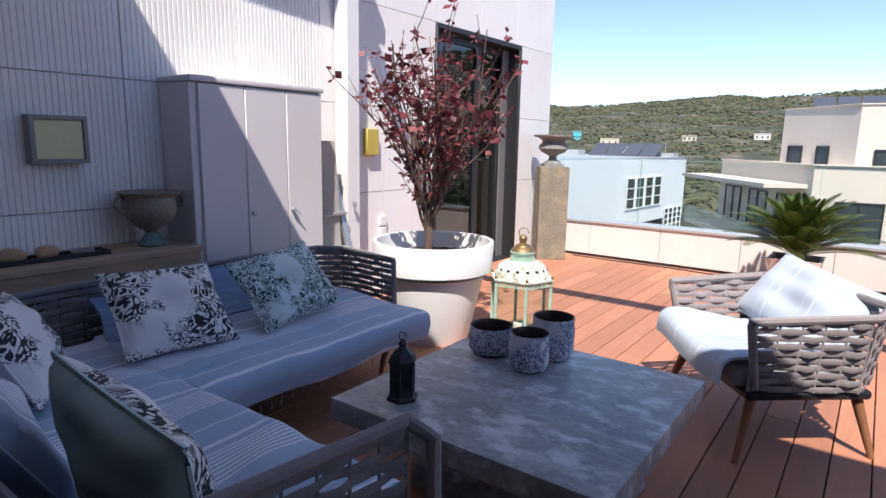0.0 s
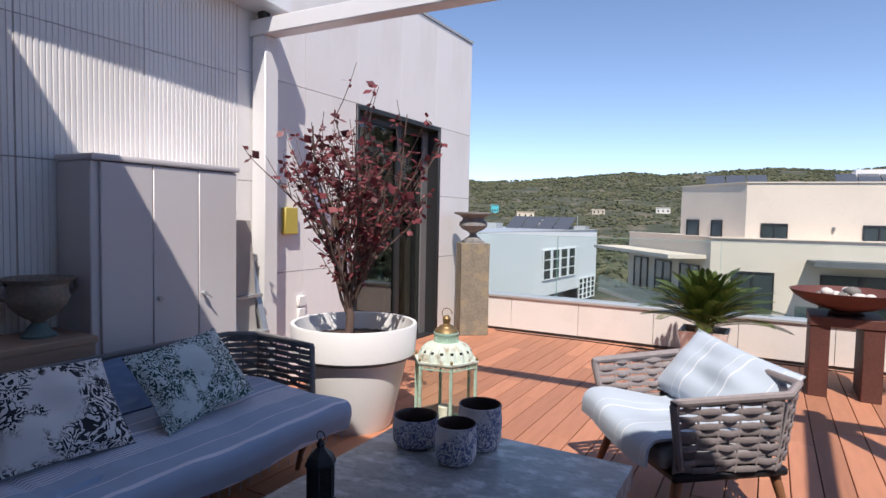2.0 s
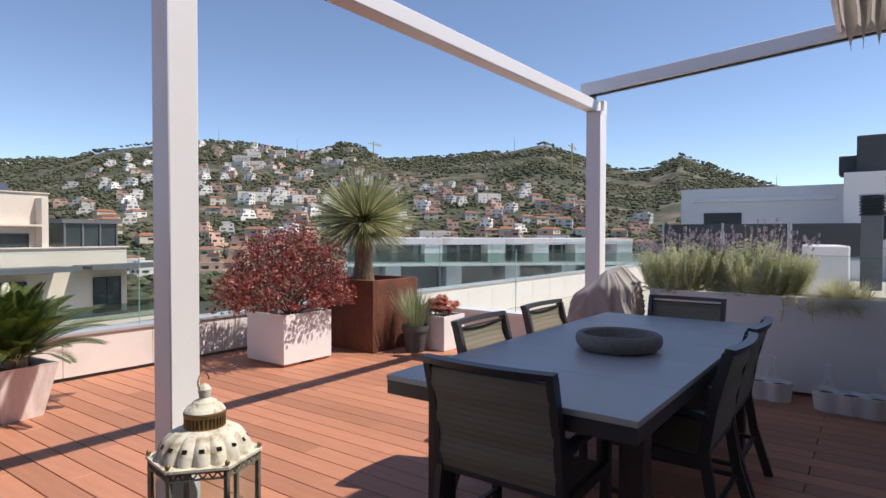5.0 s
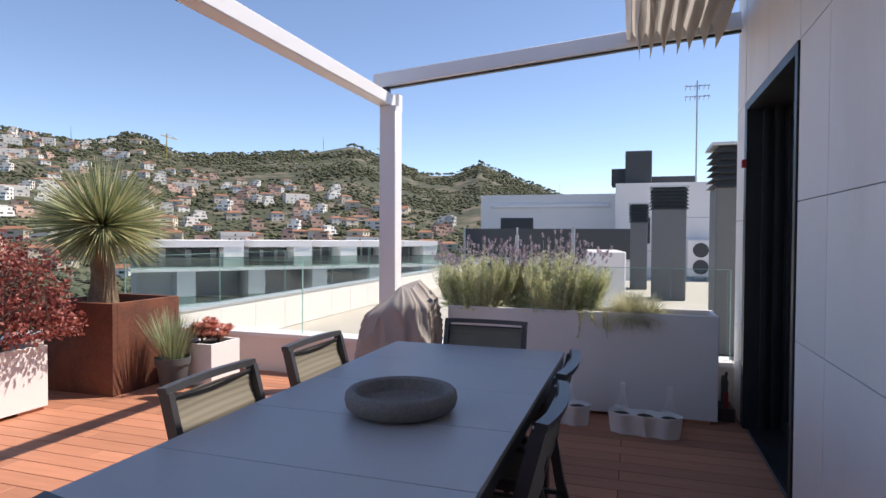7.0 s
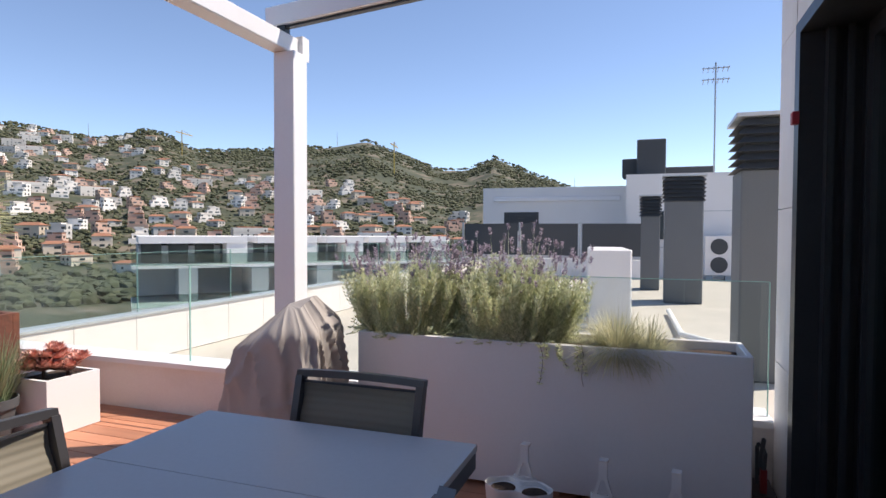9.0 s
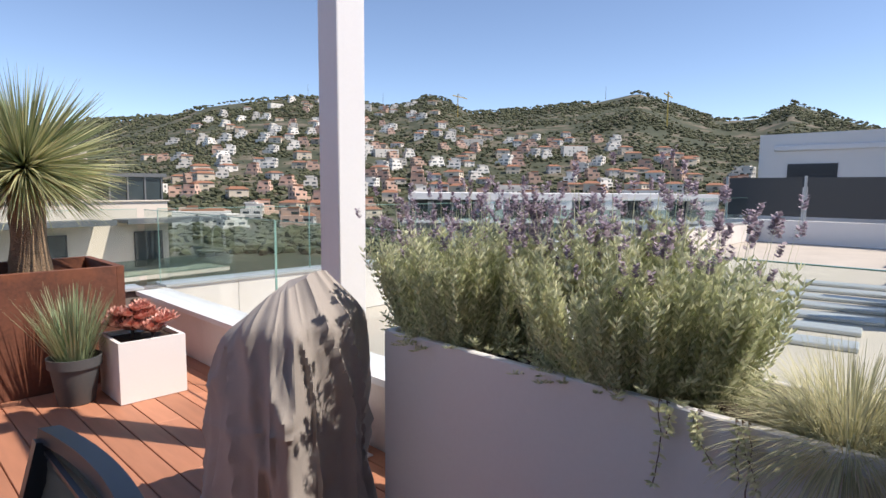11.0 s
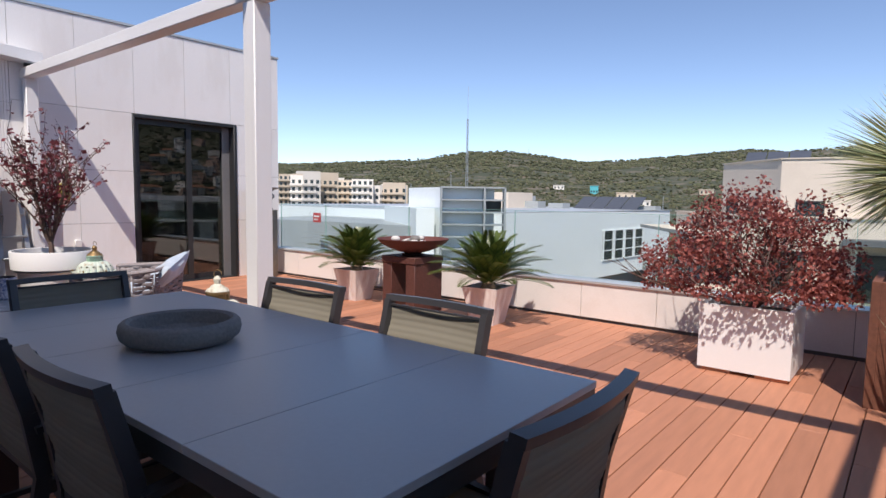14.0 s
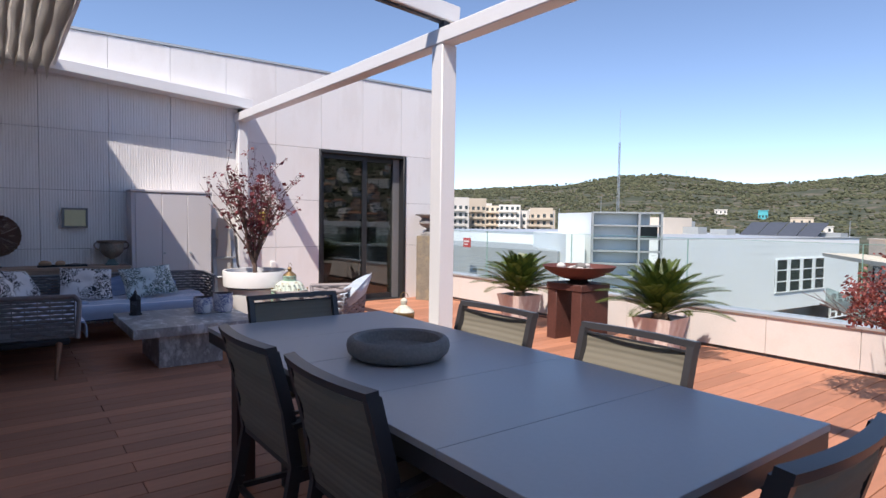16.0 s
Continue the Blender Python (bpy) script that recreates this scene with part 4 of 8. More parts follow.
# ---- coffee table and what stands on it ----
def coffee_table():
    t = thing("coffee_table", 0, 0, 0, "square scraped cement coffee table with a thick top", "coffee table")
    bm = bmesh.new()
    box(bm, 1.845, 2.90, 3.585, 4.64, 0.292, 0.375)
    soft(bm, 0.004, 2)
    part("tabletop", bm, M_CEMENT, t)
    bm = bmesh.new()
    box(bm, 2.05, 2.78, 3.80, 4.34, 0.0, 0.291)
    soft(bm, 0.005, 1)
    part("base", bm, M_CEMENT, t)

    def jar(x, y, r, h, lab):
        j = thing("planter_jar", x, y, 0.376, lab, "pot", "patterned pots on the coffee table")
        bm = bmesh.new()
        lathe(bm, [(r * 0.72, 0), (r * 0.86, 0.006), (r, h * 0.22), (r * 1.02, h * 0.7), (r * 0.97, h * 0.9), (r * 1.0, h), (r * 0.975, h + 0.003), (r * 0.93, h), (r * 0.915, h * 0.93), (r * 0.91, h * 0.3), (0.0, h * 0.28)], 36)
        part("body", bm, M_CERAMIC, j)
        bm = bmesh.new()
        lathe(bm, [(0.0, h * 0.31), (r * 0.89, h * 0.33), (r * 0.895, h * 0.93), (r * 0.93, h + 0.001), (r * 0.96, h + 0.0045), (r * 0.93, h + 0.003), (r * 0.875, h * 0.93), (r * 0.87, h * 0.36), (0.0, h * 0.34)], 36)
        part("glaze", bm, M_CERAMIC_IN, j, "brown glazed inside")
    jar(2.045, 4.37, 0.098, 0.125, "low round grey ceramic pot with a blue pattern")
    jar(2.275, 4.30, 0.082, 0.155, "ceramic pot with blue floral pattern on a coffee table")
    jar(2.29, 4.49, 0.092, 0.185, "tall ceramic pot with a blue floral pattern")

    l = thing("lantern", 2.053, 3.744, 0.376, "small black iron lantern with pierced sides", "lantern")
    l.scale = (0.88, 0.88, 0.86)
    bm = bmesh.new()
    lathe(bm, [(0.068, 0), (0.068, 0.012), (0.055, 0.022), (0.055, 0.03)], 6)
    part("foot", bm, M_BLACKIRON, l, smooth=False)
    bm = bmesh.new()
    for k in range(6):
        a = math.pi / 3 * k
        b = a + math.pi / 3
        pa, pb = Vector((0.05 * math.cos(a), 0.05 * math.sin(a), 0)), Vector((0.05 * math.cos(b), 0.05 * math.sin(b), 0))
        bar(bm, (*pa.xy, 0.03), (*pa.xy, 0.165), 0.008, 0.008)
        for j in range(9):
            z = 0.034 + j * 0.015
            bar(bm, (*pa.xy, z), (*pb.xy, z + 0.006 * (j % 2)), 0.004, 0.004)
        for q in (0.2, 0.4, 0.6, 0.8):
            m = pa.lerp(pb, q)
            bar(bm, (*m.xy, 0.03), (*m.xy, 0.165), 0.004, 0.004)
    part("pierced_sides", bm, M_BLACKIRON, l, smooth=False)
    bm = bmesh.new()
    lathe(bm, [(0.062, 0.165), (0.062, 0.175), (0.05, 0.2), (0.025, 0.222), (0.014, 0.235), (0.02, 0.245), (0.008, 0.262), (0, 0.27)], 6)
    part("roof", bm, M_BLACKIRON, l, smooth=False)
    bm = bmesh.new()
    tube(bm, [(0.02 * math.cos(a), 0, 0.275 + 0.02 * math.sin(a)) for a in [i * math.pi / 6 for i in range(13)]], 0.002, 5)
    part("ring", bm, M_BLACKIRON, l)


coffee_table()


# ---- big lanterns ----
def big_lantern(x, y, turn, dome, posts, label, r=0.205):
    l = thing("lantern", x, y, 0.002, label, "lantern", "tall hexagonal lanterns", turn)
    hexa = [(r * math.cos(math.pi / 3 * k), r * math.sin(math.pi / 3 * k)) for k in range(6)]

    def ringbar(bm, z, w, h, rr=1.0):
        for k in range(6):
            a, b = hexa[k], hexa[(k + 1) % 6]
            bar(bm, (a[0] * rr, a[1] * rr, z), (b[0] * rr, b[1] * rr, z), w, h)
    bm = bmesh.new()
    prism(bm, [(a * 1.03, b * 1.03) for a, b in hexa], 0.0, 0.018)
    ringbar(bm, 0.035, 0.012, 0.035)
    part("base", bm, posts, l, smooth=False)
    for a, b in hexa:
        bm = bmesh.new()
        box(bm, a * 0.97 - 0.008, a * 0.97 + 0.008, b * 0.97 - 0.008, b * 0.97 + 0.008, 0.018, 0.455)
        part("corner_post", bm, posts, l, smooth=False)
    bm = bmesh.new()
    ringbar(bm, 0.452, 0.012, 0.008)
    ringbar(bm, 0.425, 0.010, 0.005)
    for k in range(6):
        a, b = Vector((*hexa[k], 0)), Vector((*hexa[(k + 1) % 6], 0))
        for j in range(12):
            p, q = a.lerp(b, j / 12), a.lerp(b, (j + 1) / 12)
            bar(bm, (*p.xy, 0.427 if j % 2 else 0.450), (*q.xy, 0.450 if j % 2 else 0.427), 0.005, 0.005)
    part("pierced_band", bm, posts, l, smooth=False)
    bm = bmesh.new()
    prism(bm, [(a * 1.06, b * 1.06) for a, b in hexa], 0.456, 0.466)
    part("eave", bm, dome, l, smooth=False)
    bm = bmesh.new()
    n, m = 96, 10
    rings = []
    for j in range(m + 1):
        t = j / m
        rad = 0.172 * (math.cos(t * math.pi / 2 * 0.80)) ** 0.85 + 0.002
        z = 0.466 + 0.105 * math.sin(t * math.pi / 2)
        rings.append([bm.verts.new(((rad * (0.90 + 0.12 * abs(math.sin(16 * math.pi * i / n)) ** 0.7 * (1 - 0.5 * t))) * math.cos(2 * math.pi * i / n), (rad * (0.90 + 0.12 * abs(math.sin(16 * math.pi * i / n)) ** 0.7 * (1 - 0.5 * t))) * math.sin(2 * math.pi * i / n), z)) for i in range(n)])
    for j, (a, b) in enumerate(zip(rings, rings[1:])):
        for i in range(n):
            if j == 3 and i % 6 in (2, 3):
                continue
            bm.faces.new((a[i], a[(i + 1) % n], b[(i + 1) % n], b[i]))
    part("dome", bm, dome, l, "ribbed dome with pierced holes")
    bm = bmesh.new()
    lathe(bm, [(0.076, 0.565), (0.078, 0.575)], 32)
    lathe(bm, [(0.076, 0.612), (0.080, 0.618), (0.080, 0.628), (0.07, 0.633)], 32)
    for i in range(32):
        a = i * math.pi / 16
        bar(bm, (0.074 * math.cos(a), 0.074 * math.sin(a), 0.573), (0.074 * math.cos(a), 0.074 * math.sin(a), 0.615), 0.006, 0.006)
    lathe(bm, [(0.066, 0.57), (0.066, 0.62)], 24)
    part("vent_collar", bm, M_BRASS if dome is M_OLDWHITE else posts, l)
    bm = bmesh.new()
    lathe(bm, [(0.078, 0.633), (0.066, 0.650), (0.05, 0.658), (0.045, 0.668), (0.028, 0.676), (0.02, 0.682), (0.024, 0.70), (0.026, 0.715), (0.018, 0.728), (0.008, 0.735), (0.0, 0.74)], 28)
    part("finial", bm, M_BRASS if dome is not M_OLDWHITE else M_OLDWHITE, l)
    bm = bmesh.new()
    tube(bm, [(0.033 * math.cos(a), 0.006, 0.745 + 0.033 * math.sin(a)) for a in [i * math.pi / 8 for i in range(14)]], 0.003, 6)
    part("ring", bm, M_BRASS, l)
    for k in range(6):
        a, b = Vector((*hexa[k], 0)) * 0.96, Vector((*hexa[(k + 1) % 6], 0)) * 0.96
        bm = bmesh.new()
        bar(bm, (a.x, a.y, 0.24), (b.x, b.y, 0.24), 0.003, 0.36)
        part("pane", bm, M_GLASS, l, smooth=False).visible_shadow = False
    for a, b in hexa:
        bm = bmesh.new()
        lathe(bm, [(0.0, 0.467), (0.008, 0.472), (0.010, 0.480), (0.006, 0.488), (0, 0.492)], 8, a, b)
        part("knob", bm, M_BRASS, l)
    c = thing("candle", x, y, 0.021, "thick cream pillar candle inside a lantern", "candle", "lantern candles")
    bm = bmesh.new()
    lathe(bm, [(0.042, 0), (0.042, 0.135), (0.036, 0.14), (0.0, 0.132)], 24)
    part("wax", bm, M_WAX, c)
    bm = bmesh.new()
    tube(bm, [(0, 0, 0.13), (0.002, 0, 0.145)], 0.0015, 5)
    part("wick", bm, M_BLACKIRON, c)


big_lantern(1.585, 5.477, 8, M_MINTDOME, M_VERDIGRIS, "tall hexagonal lantern in peeling mint paint with a pierced dome")
big_lantern(4.626, 5.105, 20, M_OLDWHITE, M_OLDGREEN, "tall hexagonal lantern, chalky white pierced dome on old green posts")


# ---- dining table ----
def dining_table():
    t = thing("dining_table", 0, 0, 0, "long grey aluminium dining table with a planked top", "dining table")
    x0, x1, y0, y1 = 5.135, 7.62, 3.563, 4.605
    n = 5
    w = (x1 - x0) / n
    for i in range(n):
        bm = bmesh.new()
        box(bm, x0 + i * w + 0.0012, x0 + (i + 1) * w - 0.0012, y0 + 0.0, y1, 0.728, 0.75)
        soft(bm, 0.0015, 1)
        part("top_panel", bm, M_TABLE, t)
    bm = bmesh.new()
    for b in ((x0 + 0.004, x1 - 0.004, y0 + 0.004, y0 + 0.05, 0.672, 0.7275), (x0 + 0.004, x1 - 0.004, y1 - 0.05, y1 - 0.004, 0.672, 0.7275), (x0 + 0.004, x0 + 0.05, y0 + 0.05, y1 - 0.05, 0.672, 0.7275), (x1 - 0.05, x1 - 0.004, y0 + 0.05, y1 - 0.05, 0.672, 0.7275)):
        box(bm, *b)
    part("apron", bm, M_CHAIR, t, smooth=False)
    for lx in (x0 + 0.22, x1 - 0.31):
        for ly in (y0 + 0.05, y1 - 0.14):
            bm = bmesh.new()
            box(bm, lx, lx + 0.09, ly, ly + 0.09, 0.0, 0.672)
            soft(bm, 0.004, 1)
            part("leg", bm, M_TABLELEG, t)
    d = thing("dish", 6.238, 4.02, 0.7505, "wide shallow dish of rough grey stone", "dish")
    bm = bmesh.new()
    lathe(bm, [(0.15, 0), (0.185, 0.008), (0.207, 0.028), (0.213, 0.052), (0.209, 0.074), (0.198, 0.085), (0.184, 0.087), (0.172, 0.080), (0.166, 0.062), (0.160, 0.036), (0.145, 0.024), (0.06, 0.018), (0, 0.018)], 64)
    part("bowl", bm, M_STONE, d)


M_TABLELEG = mat("brownish lacquered leg", (0.06, 0.035, 0.033), 0.45, vary=0.05, bump=0.03)
dining_table()


def dining_chair():
    """Faces +Y; its origin lies on the floor under the top of the back."""
    c = new("dining_chair")
    tagged(c, "charcoal aluminium garden chair with taupe mesh fabric", "chair", "chairs round the dining table")
    W = 0.265
    for sx in (-1, 1):
        bm = bmesh.new()
        pts = [(sx * (W - 0.015), -0.03, 0.0), (sx * (W - 0.015), 0.05, 0.25), (sx * (W - 0.015), 0.085, 0.45), (sx * (W - 0.015), 0.055, 0.65), (sx * (W - 0.015), 0.0, 0.86)]
        for a, b in zip(pts, pts[1:]):
            bar(bm, a, b, 0.028, 0.042)
        part("back_post", bm, M_CHAIR, c)
        bm = bmesh.new()
        bar(bm, (sx * (W - 0.015), 0.50, 0.0), (sx * (W - 0.015), 0.49, 0.60), 0.028, 0.038)
        part("front_leg", bm, M_CHAIR, c)
        bm = bmesh.new()
        pts = [(sx * W, 0.065, 0.60), (sx * W, 0.18, 0.618), (sx * W, 0.35, 0.62), (sx * W, 0.52, 0.61)]
        for a, b in zip(pts, pts[1:]):
            bar(bm, a, b, 0.04, 0.02)
        part("arm", bm, M_CHAIR, c)
        bm = bmesh.new()
        bar(bm, (sx * (W - 0.015), 0.08, 0.41), (sx * (W - 0.015), 0.50, 0.43), 0.025, 0.04)
        bar(bm, (sx * (W - 0.015), 0.04, 0.20), (sx * (W - 0.015), 0.49, 0.20), 0.02, 0.02)
        part("side_rail", bm, M_CHAIR, c)
    bm = bmesh.new()
    n = 10
    prev = None
    for i in range(n + 1):
        u = i / n * 2 - 1
        y = -0.004 - 0.028 * (1 - u * u)
        ring = [bm.verts.new((u * W, y + a, 0.868 + b)) for a, b in ((-0.019, -0.012), (0.019, -0.010), (0.014, 0.016), (-0.024, 0.012))]
        if prev:
            for k in range(4):
                bm.faces.new((prev[k], prev[(k + 1) % 4], ring[(k + 1) % 4], ring[k]))
        else:
            bm.faces.new(ring[::-1])
        prev = ring
    bm.faces.new(prev)
    part("top_rail", bm, M_CHAIR, c)
    bm = bmesh.new()
    bar(bm, (-W + 0.03, 0.085, 0.44), (W - 0.03, 0.085, 0.44), 0.03, 0.02)
    part("cross_rail", bm, M_CHAIR, c)
    for y, z, w, h in ((0.004, 0.842, 0.010, 0.008), (0.05, 0.20, 0.02, 0.02)):
        bm = bmesh.new()
        bar(bm, (-W + 0.03, y, z), (W - 0.03, y, z), w, h)
        part("cross_rail", bm, M_CHAIR, c)

    def back(u, v):
        x = (u - 0.5) * (2 * W - 0.05)
        z = 0.45 + v * 0.392
        y = float(np.interp(z, [0.45, 0.65, 0.86], [0.085, 0.055, 0.0])) + 0.0 - 0.016 * (1 - (2 * u - 1) ** 2) * v - 0.0
        return (x, y - 0.004 + 0.0008 * math.cos(v * 32 * math.pi) - 0.008 * math.sin(v * 3 * math.pi) ** 2, z)
    part("mesh_back", sheet(lambda u, v: back(1 - u, v), 8, 96, 0.010), M_MESH, c, "taupe ribbed mesh back")
    bm = bmesh.new()
    box(bm, -W + 0.03, W - 0.03, 0.09, 0.49, 0.425, 0.437)
    soft(bm, 0.004, 1)
    part("mesh_seat", bm, M_MESH, c, "taupe mesh seat")
    return c


chair0 = dining_chair()
CHAIRS = ((6.055, 4.725, 180), (6.86, 4.75, 180), (6.10, 3.44, 0), (6.735, 3.46, 0), (5.05, 4.065, -90), (7.815, 4.08, 90))
chair0.matrix_basis = pose(*CHAIRS[0][:2], 0, 0, 0, CHAIRS[0][2] + 2)
for x, y, a in CHAIRS[1:]:
    copy_thing(chair0, pose(x, y, 0, 0, 0, a))


# ---- along the west wall ----
def west_side():
    c = thing("cupboard", 0, 0, 0, "tall grey-lilac metal cupboard with three folding doors", "cupboard")
    bm = bmesh.new()
    box(bm, 0.012, 0.315, 4.0, 4.935, 0.0, 1.605)
    soft(bm, 0.006, 1)
    part("body", bm, M_CAB, c)
    bm = bmesh.new()
    box(bm, 0.008, 0.345, 3.992, 4.945, 1.606, 1.640)
    soft(bm, 0.012, 2)
    part("lid", bm, M_CAB, c)
    for a, b, h in ((4.045, 4.335, None), (4.340, 4.635, 4.365), (4.640, 4.925, 4.665)):
        bm = bmesh.new()
        box(bm, 0.316, 0.334, a, b, 0.03, 1.600)
        soft(bm, 0.004, 1)
        d = part("door", bm, M_CAB, c)
        if h:
            bm = bmesh.new()
            lathe(bm, [(0.010, 0), (0.008, 0.012), (0.016, 0.018), (0.014, 0.03), (0, 0.032)], 16)
            bm.transform(Matrix.Translation((0.334, h, 0.86)) @ Euler((0, math.pi / 2, 0)).to_matrix().to_4x4())
            part("knob", bm, M_RAIL, d, "steel knob")
    k = thing("key", 0.366, 4.665, 0.86, "small key with a tag in a cupboard knob", "key")
    bm = bmesh.new()
    bar(bm, (0, 0, 0), (0.01, 0.035, -0.03), 0.004, 0.01)
    part("blade", bm, M_RAIL, k)

    b = thing("console_bench", 0, 0, 0, "long brown wooden bench shelf against the wall", "bench")
    bm = bmesh.new()
    box(bm, 0.014, 0.40, 2.42, 3.985, 0.685, 0.722)
    soft(bm, 0.004, 1)
    part("bench_top", bm, M_BENCH, b)
    bm = bmesh.new()
    box(bm, 0.37, 0.39, 2.43, 3.975, 0.62, 0.684)
    part("front_board", bm, M_BENCH, b)
    for y in (2.46, 3.2, 3.92):
        bm = bmesh.new()
        box(bm, 0.03, 0.36, y, y + 0.045, 0.0, 0.684)
        part("support", bm, M_BENCH, b)

    l = thing("wall_lamp", 0, 0, 0, "square grey-framed wall lamp with milky yellowish glass, unlit", "wall lamp")
    bm = bmesh.new()
    y0, y1, z0, z1 = 3.315, 3.575, 1.165, 1.40
    for q in ((0.002, 0.085, y0, y0 + 0.02, z0, z1), (0.002, 0.085, y1 - 0.02, y1, z0, z1), (0.002, 0.085, y0 + 0.02, y1 - 0.02, z0, z0 + 0.02), (0.002, 0.085, y0 + 0.02, y1 - 0.02, z1 - 0.02, z1)):
        box(bm, *q)
    part("lamp_frame", bm, M_GREYMETAL, l)
    bm = bmesh.new()
    box(bm, 0.002, 0.076, y0 + 0.021, y1 - 0.021, z0 + 0.021, z1 - 0.021)
    soft(bm, 0.004, 1)
    part("lamp_glass", bm, M_YELLOWGLASS, l)

    u = thing("urn", 0.205, 3.805, 0.7225, "aged bronze two-handled garden urn on the bench", "urn")
    bm = bmesh.new()
    lathe(bm, [(0.075, 0), (0.078, 0.012), (0.06, 0.025), (0.045, 0.05), (0.03, 0.07)], 40)
    part("foot", bm, mat("blue-green patina", (0.12, 0.19, 0.19), 0.7, vary=0.3, scale=12, bump=0.4), u, "blue-green urn foot")
    bm = bmesh.new()
    lathe(bm, [(0.028, 0.07), (0.036, 0.082), (0.08, 0.11), (0.118, 0.15), (0.135, 0.19), (0.128, 0.23), (0.13, 0.262), (0.158, 0.283), (0.162, 0.292), (0.150, 0.292), (0.122, 0.262), (0.118, 0.2), (0.05, 0.13), (0, 0.125)], 48)
    part("bowl", bm, M_URNBRONZE, u)
    for s in (-1, 1):
        bm = bmesh.new()
        tube(bm, [(0, s * (0.128 + 0.055 * math.sin(a)), 0.19 + 0.045 * (1 - math.cos(a)) + 0.0) for a in [i * math.pi / 10 for i in range(11)]] + [(0, s * 0.145, 0.262)], 0.008, 8)
        part("handle", bm, M_URNBRONZE, u)

    t = thing("tray", 0.25, 3.30, 0.7225, "narrow dark tray on a wooden bench", "tray")
    bm = bmesh.new()
    box(bm, -0.06, 0.06, -0.24, 0.24, 0, 0.008)
    for q in ((-0.06, -0.052, -0.24, 0.24, 0.008, 0.022), (0.052, 0.06, -0.24, 0.24, 0.008, 0.022), (-0.052, 0.052, -0.24, -0.232, 0.008, 0.022), (-0.052, 0.052, 0.232, 0.24, 0.008, 0.022)):
        box(bm, *q)
    part("tray_body", bm, M_BLACKIRON, t)
    for i, (y, sx, sy, sz, col) in enumerate(((3.13, 0.045, 0.062, 0.036, (0.38, 0.24, 0.15)), (3.28, 0.04, 0.052, 0.034, (0.46, 0.29, 0.18)), (3.43, 0.035, 0.06, 0.016, (0.22, 0.20, 0.19)))):
        st = thing("stone", 0.25, y, 0.7305, ("rounded sandy stone in a tray", "warm brown stone in a tray", "flat grey stone in a tray")[i], "stone", "stones in the tray")
        bm = bmesh.new()
        bmesh.ops.create_icosphere(bm, subdivisions=3, radius=1)
        for v in bm.verts:
            q = 1 + 0.15 * noise.noise(v.co * 1.5 + Vector((i * 5, 0, 0)))
            v.co = Vector((v.co.x * sx * q, v.co.y * sy * q, (v.co.z * q + 0.85) * sz))
            v.co.z = max(v.co.z, 0)
        part("stone_body", bm, mat("stone colour", col, 0.8, vary=0.2, scale=20, bump=0.3), st)

    w = thing("wicker_disc", 0.14, 2.69, 1.075, "round brown wicker platter shown upright on a stand", "wicker platter")
    bm = bmesh.new()
    for k in range(16):
        r = 0.035 + k * 0.0128
        z = 0.03 * math.cos(k / 15 * 2.6)
        tube(bm, [(z, r * math.cos(a), r * math.sin(a)) for a in [i * math.pi / 18 for i in range(37)]], 0.0068, 6)
    part("coils", bm, M_WICKER, w)
    bm = bmesh.new()
    for k in range(30):
        a = k * math.pi / 15
        bar(bm, (0.03 * 0 + 0.0, 0.215 * math.cos(a), 0.215 * math.sin(a)), (0.0, 0.238 * math.cos(a), 0.238 * math.sin(a)), 0.028, 0.014)
    part("rim", bm, M_WICKER, w, "brown wrapped wicker rim")
    bm = bmesh.new()
    for k in range(14):
        a = k * math.pi / 7
        bar(bm, (0.022, 0.12 * math.cos(a), 0.12 * math.sin(a)), (0.016, 0.17 * math.cos(a), 0.17 * math.sin(a)), 0.018, 0.006)
    lathe(bm, [(0.04, 0.03), (0.035, 0.045), (0, 0.048)], 20)
    part("pale_inlay", bm, mat("pale straw", (0.42, 0.34, 0.26), 0.8), w, "pale straw marks")
    bm = bmesh.new()
    tube(bm, [(-0.01, 0, -0.352), (-0.01, 0, 0.0)], 0.006, 6)
    box(bm, -0.06, 0.05, -0.05, 0.05, -0.352, -0.342)
    part("stand", bm, M_BLACKIRON, w, "thin black stand")

    y = thing("gas_box", 0, 0, 0, "small yellow box fixed to the white wall", "meter box")
    bm = bmesh.new()
    box(bm, 0.001, 0.05, 5.66, 5.80, 1.19, 1.40)
    soft(bm, 0.006, 1)
    part("box_body", bm, mat("yellow box", (0.50, 0.40, 0.08), 0.5, vary=0.1), y)
    g = thing("wall_socket", 0, 0, 0, "white outdoor socket on the wall", "socket")
    for z in (0.40, 0.50, 0.60):
        bm = bmesh.new()
        box(bm, 0.001, 0.03, 5.84, 5.92, z, z + 0.085)
        soft(bm, 0.005, 1)
        part("socket_module", bm, M_POTWHITE, g)

    la = thing("ladder", 0, 0, 0, "folded grey aluminium step ladder leaning on the wall", "ladder")
    bm = bmesh.new()
    for yy in (4.99, 5.30):
        bar(bm, (0.36, yy, 0.0), (0.05, yy - (0.04 if yy > 5.2 else -0.04), 1.15), 0.025, 0.05)
    part("ladder_rail", bm, M_RAIL, la)
    for i in range(4):
        f = 0.22 + i * 0.22
        bm = bmesh.new()
        box(bm, 0.36 - 0.31 * f - 0.05, 0.36 - 0.31 * f + 0.05, 5.01, 5.28, 1.15 * f, 1.15 * f + 0.025)
        soft(bm, 0.004, 1)
        part("step", bm, M_RAIL, la)
    ba = thing("folded_sack", 0.12, 5.14, 0.0, "folded beige fabric cover standing behind the ladder", "cover")
    bm = bmesh.new()
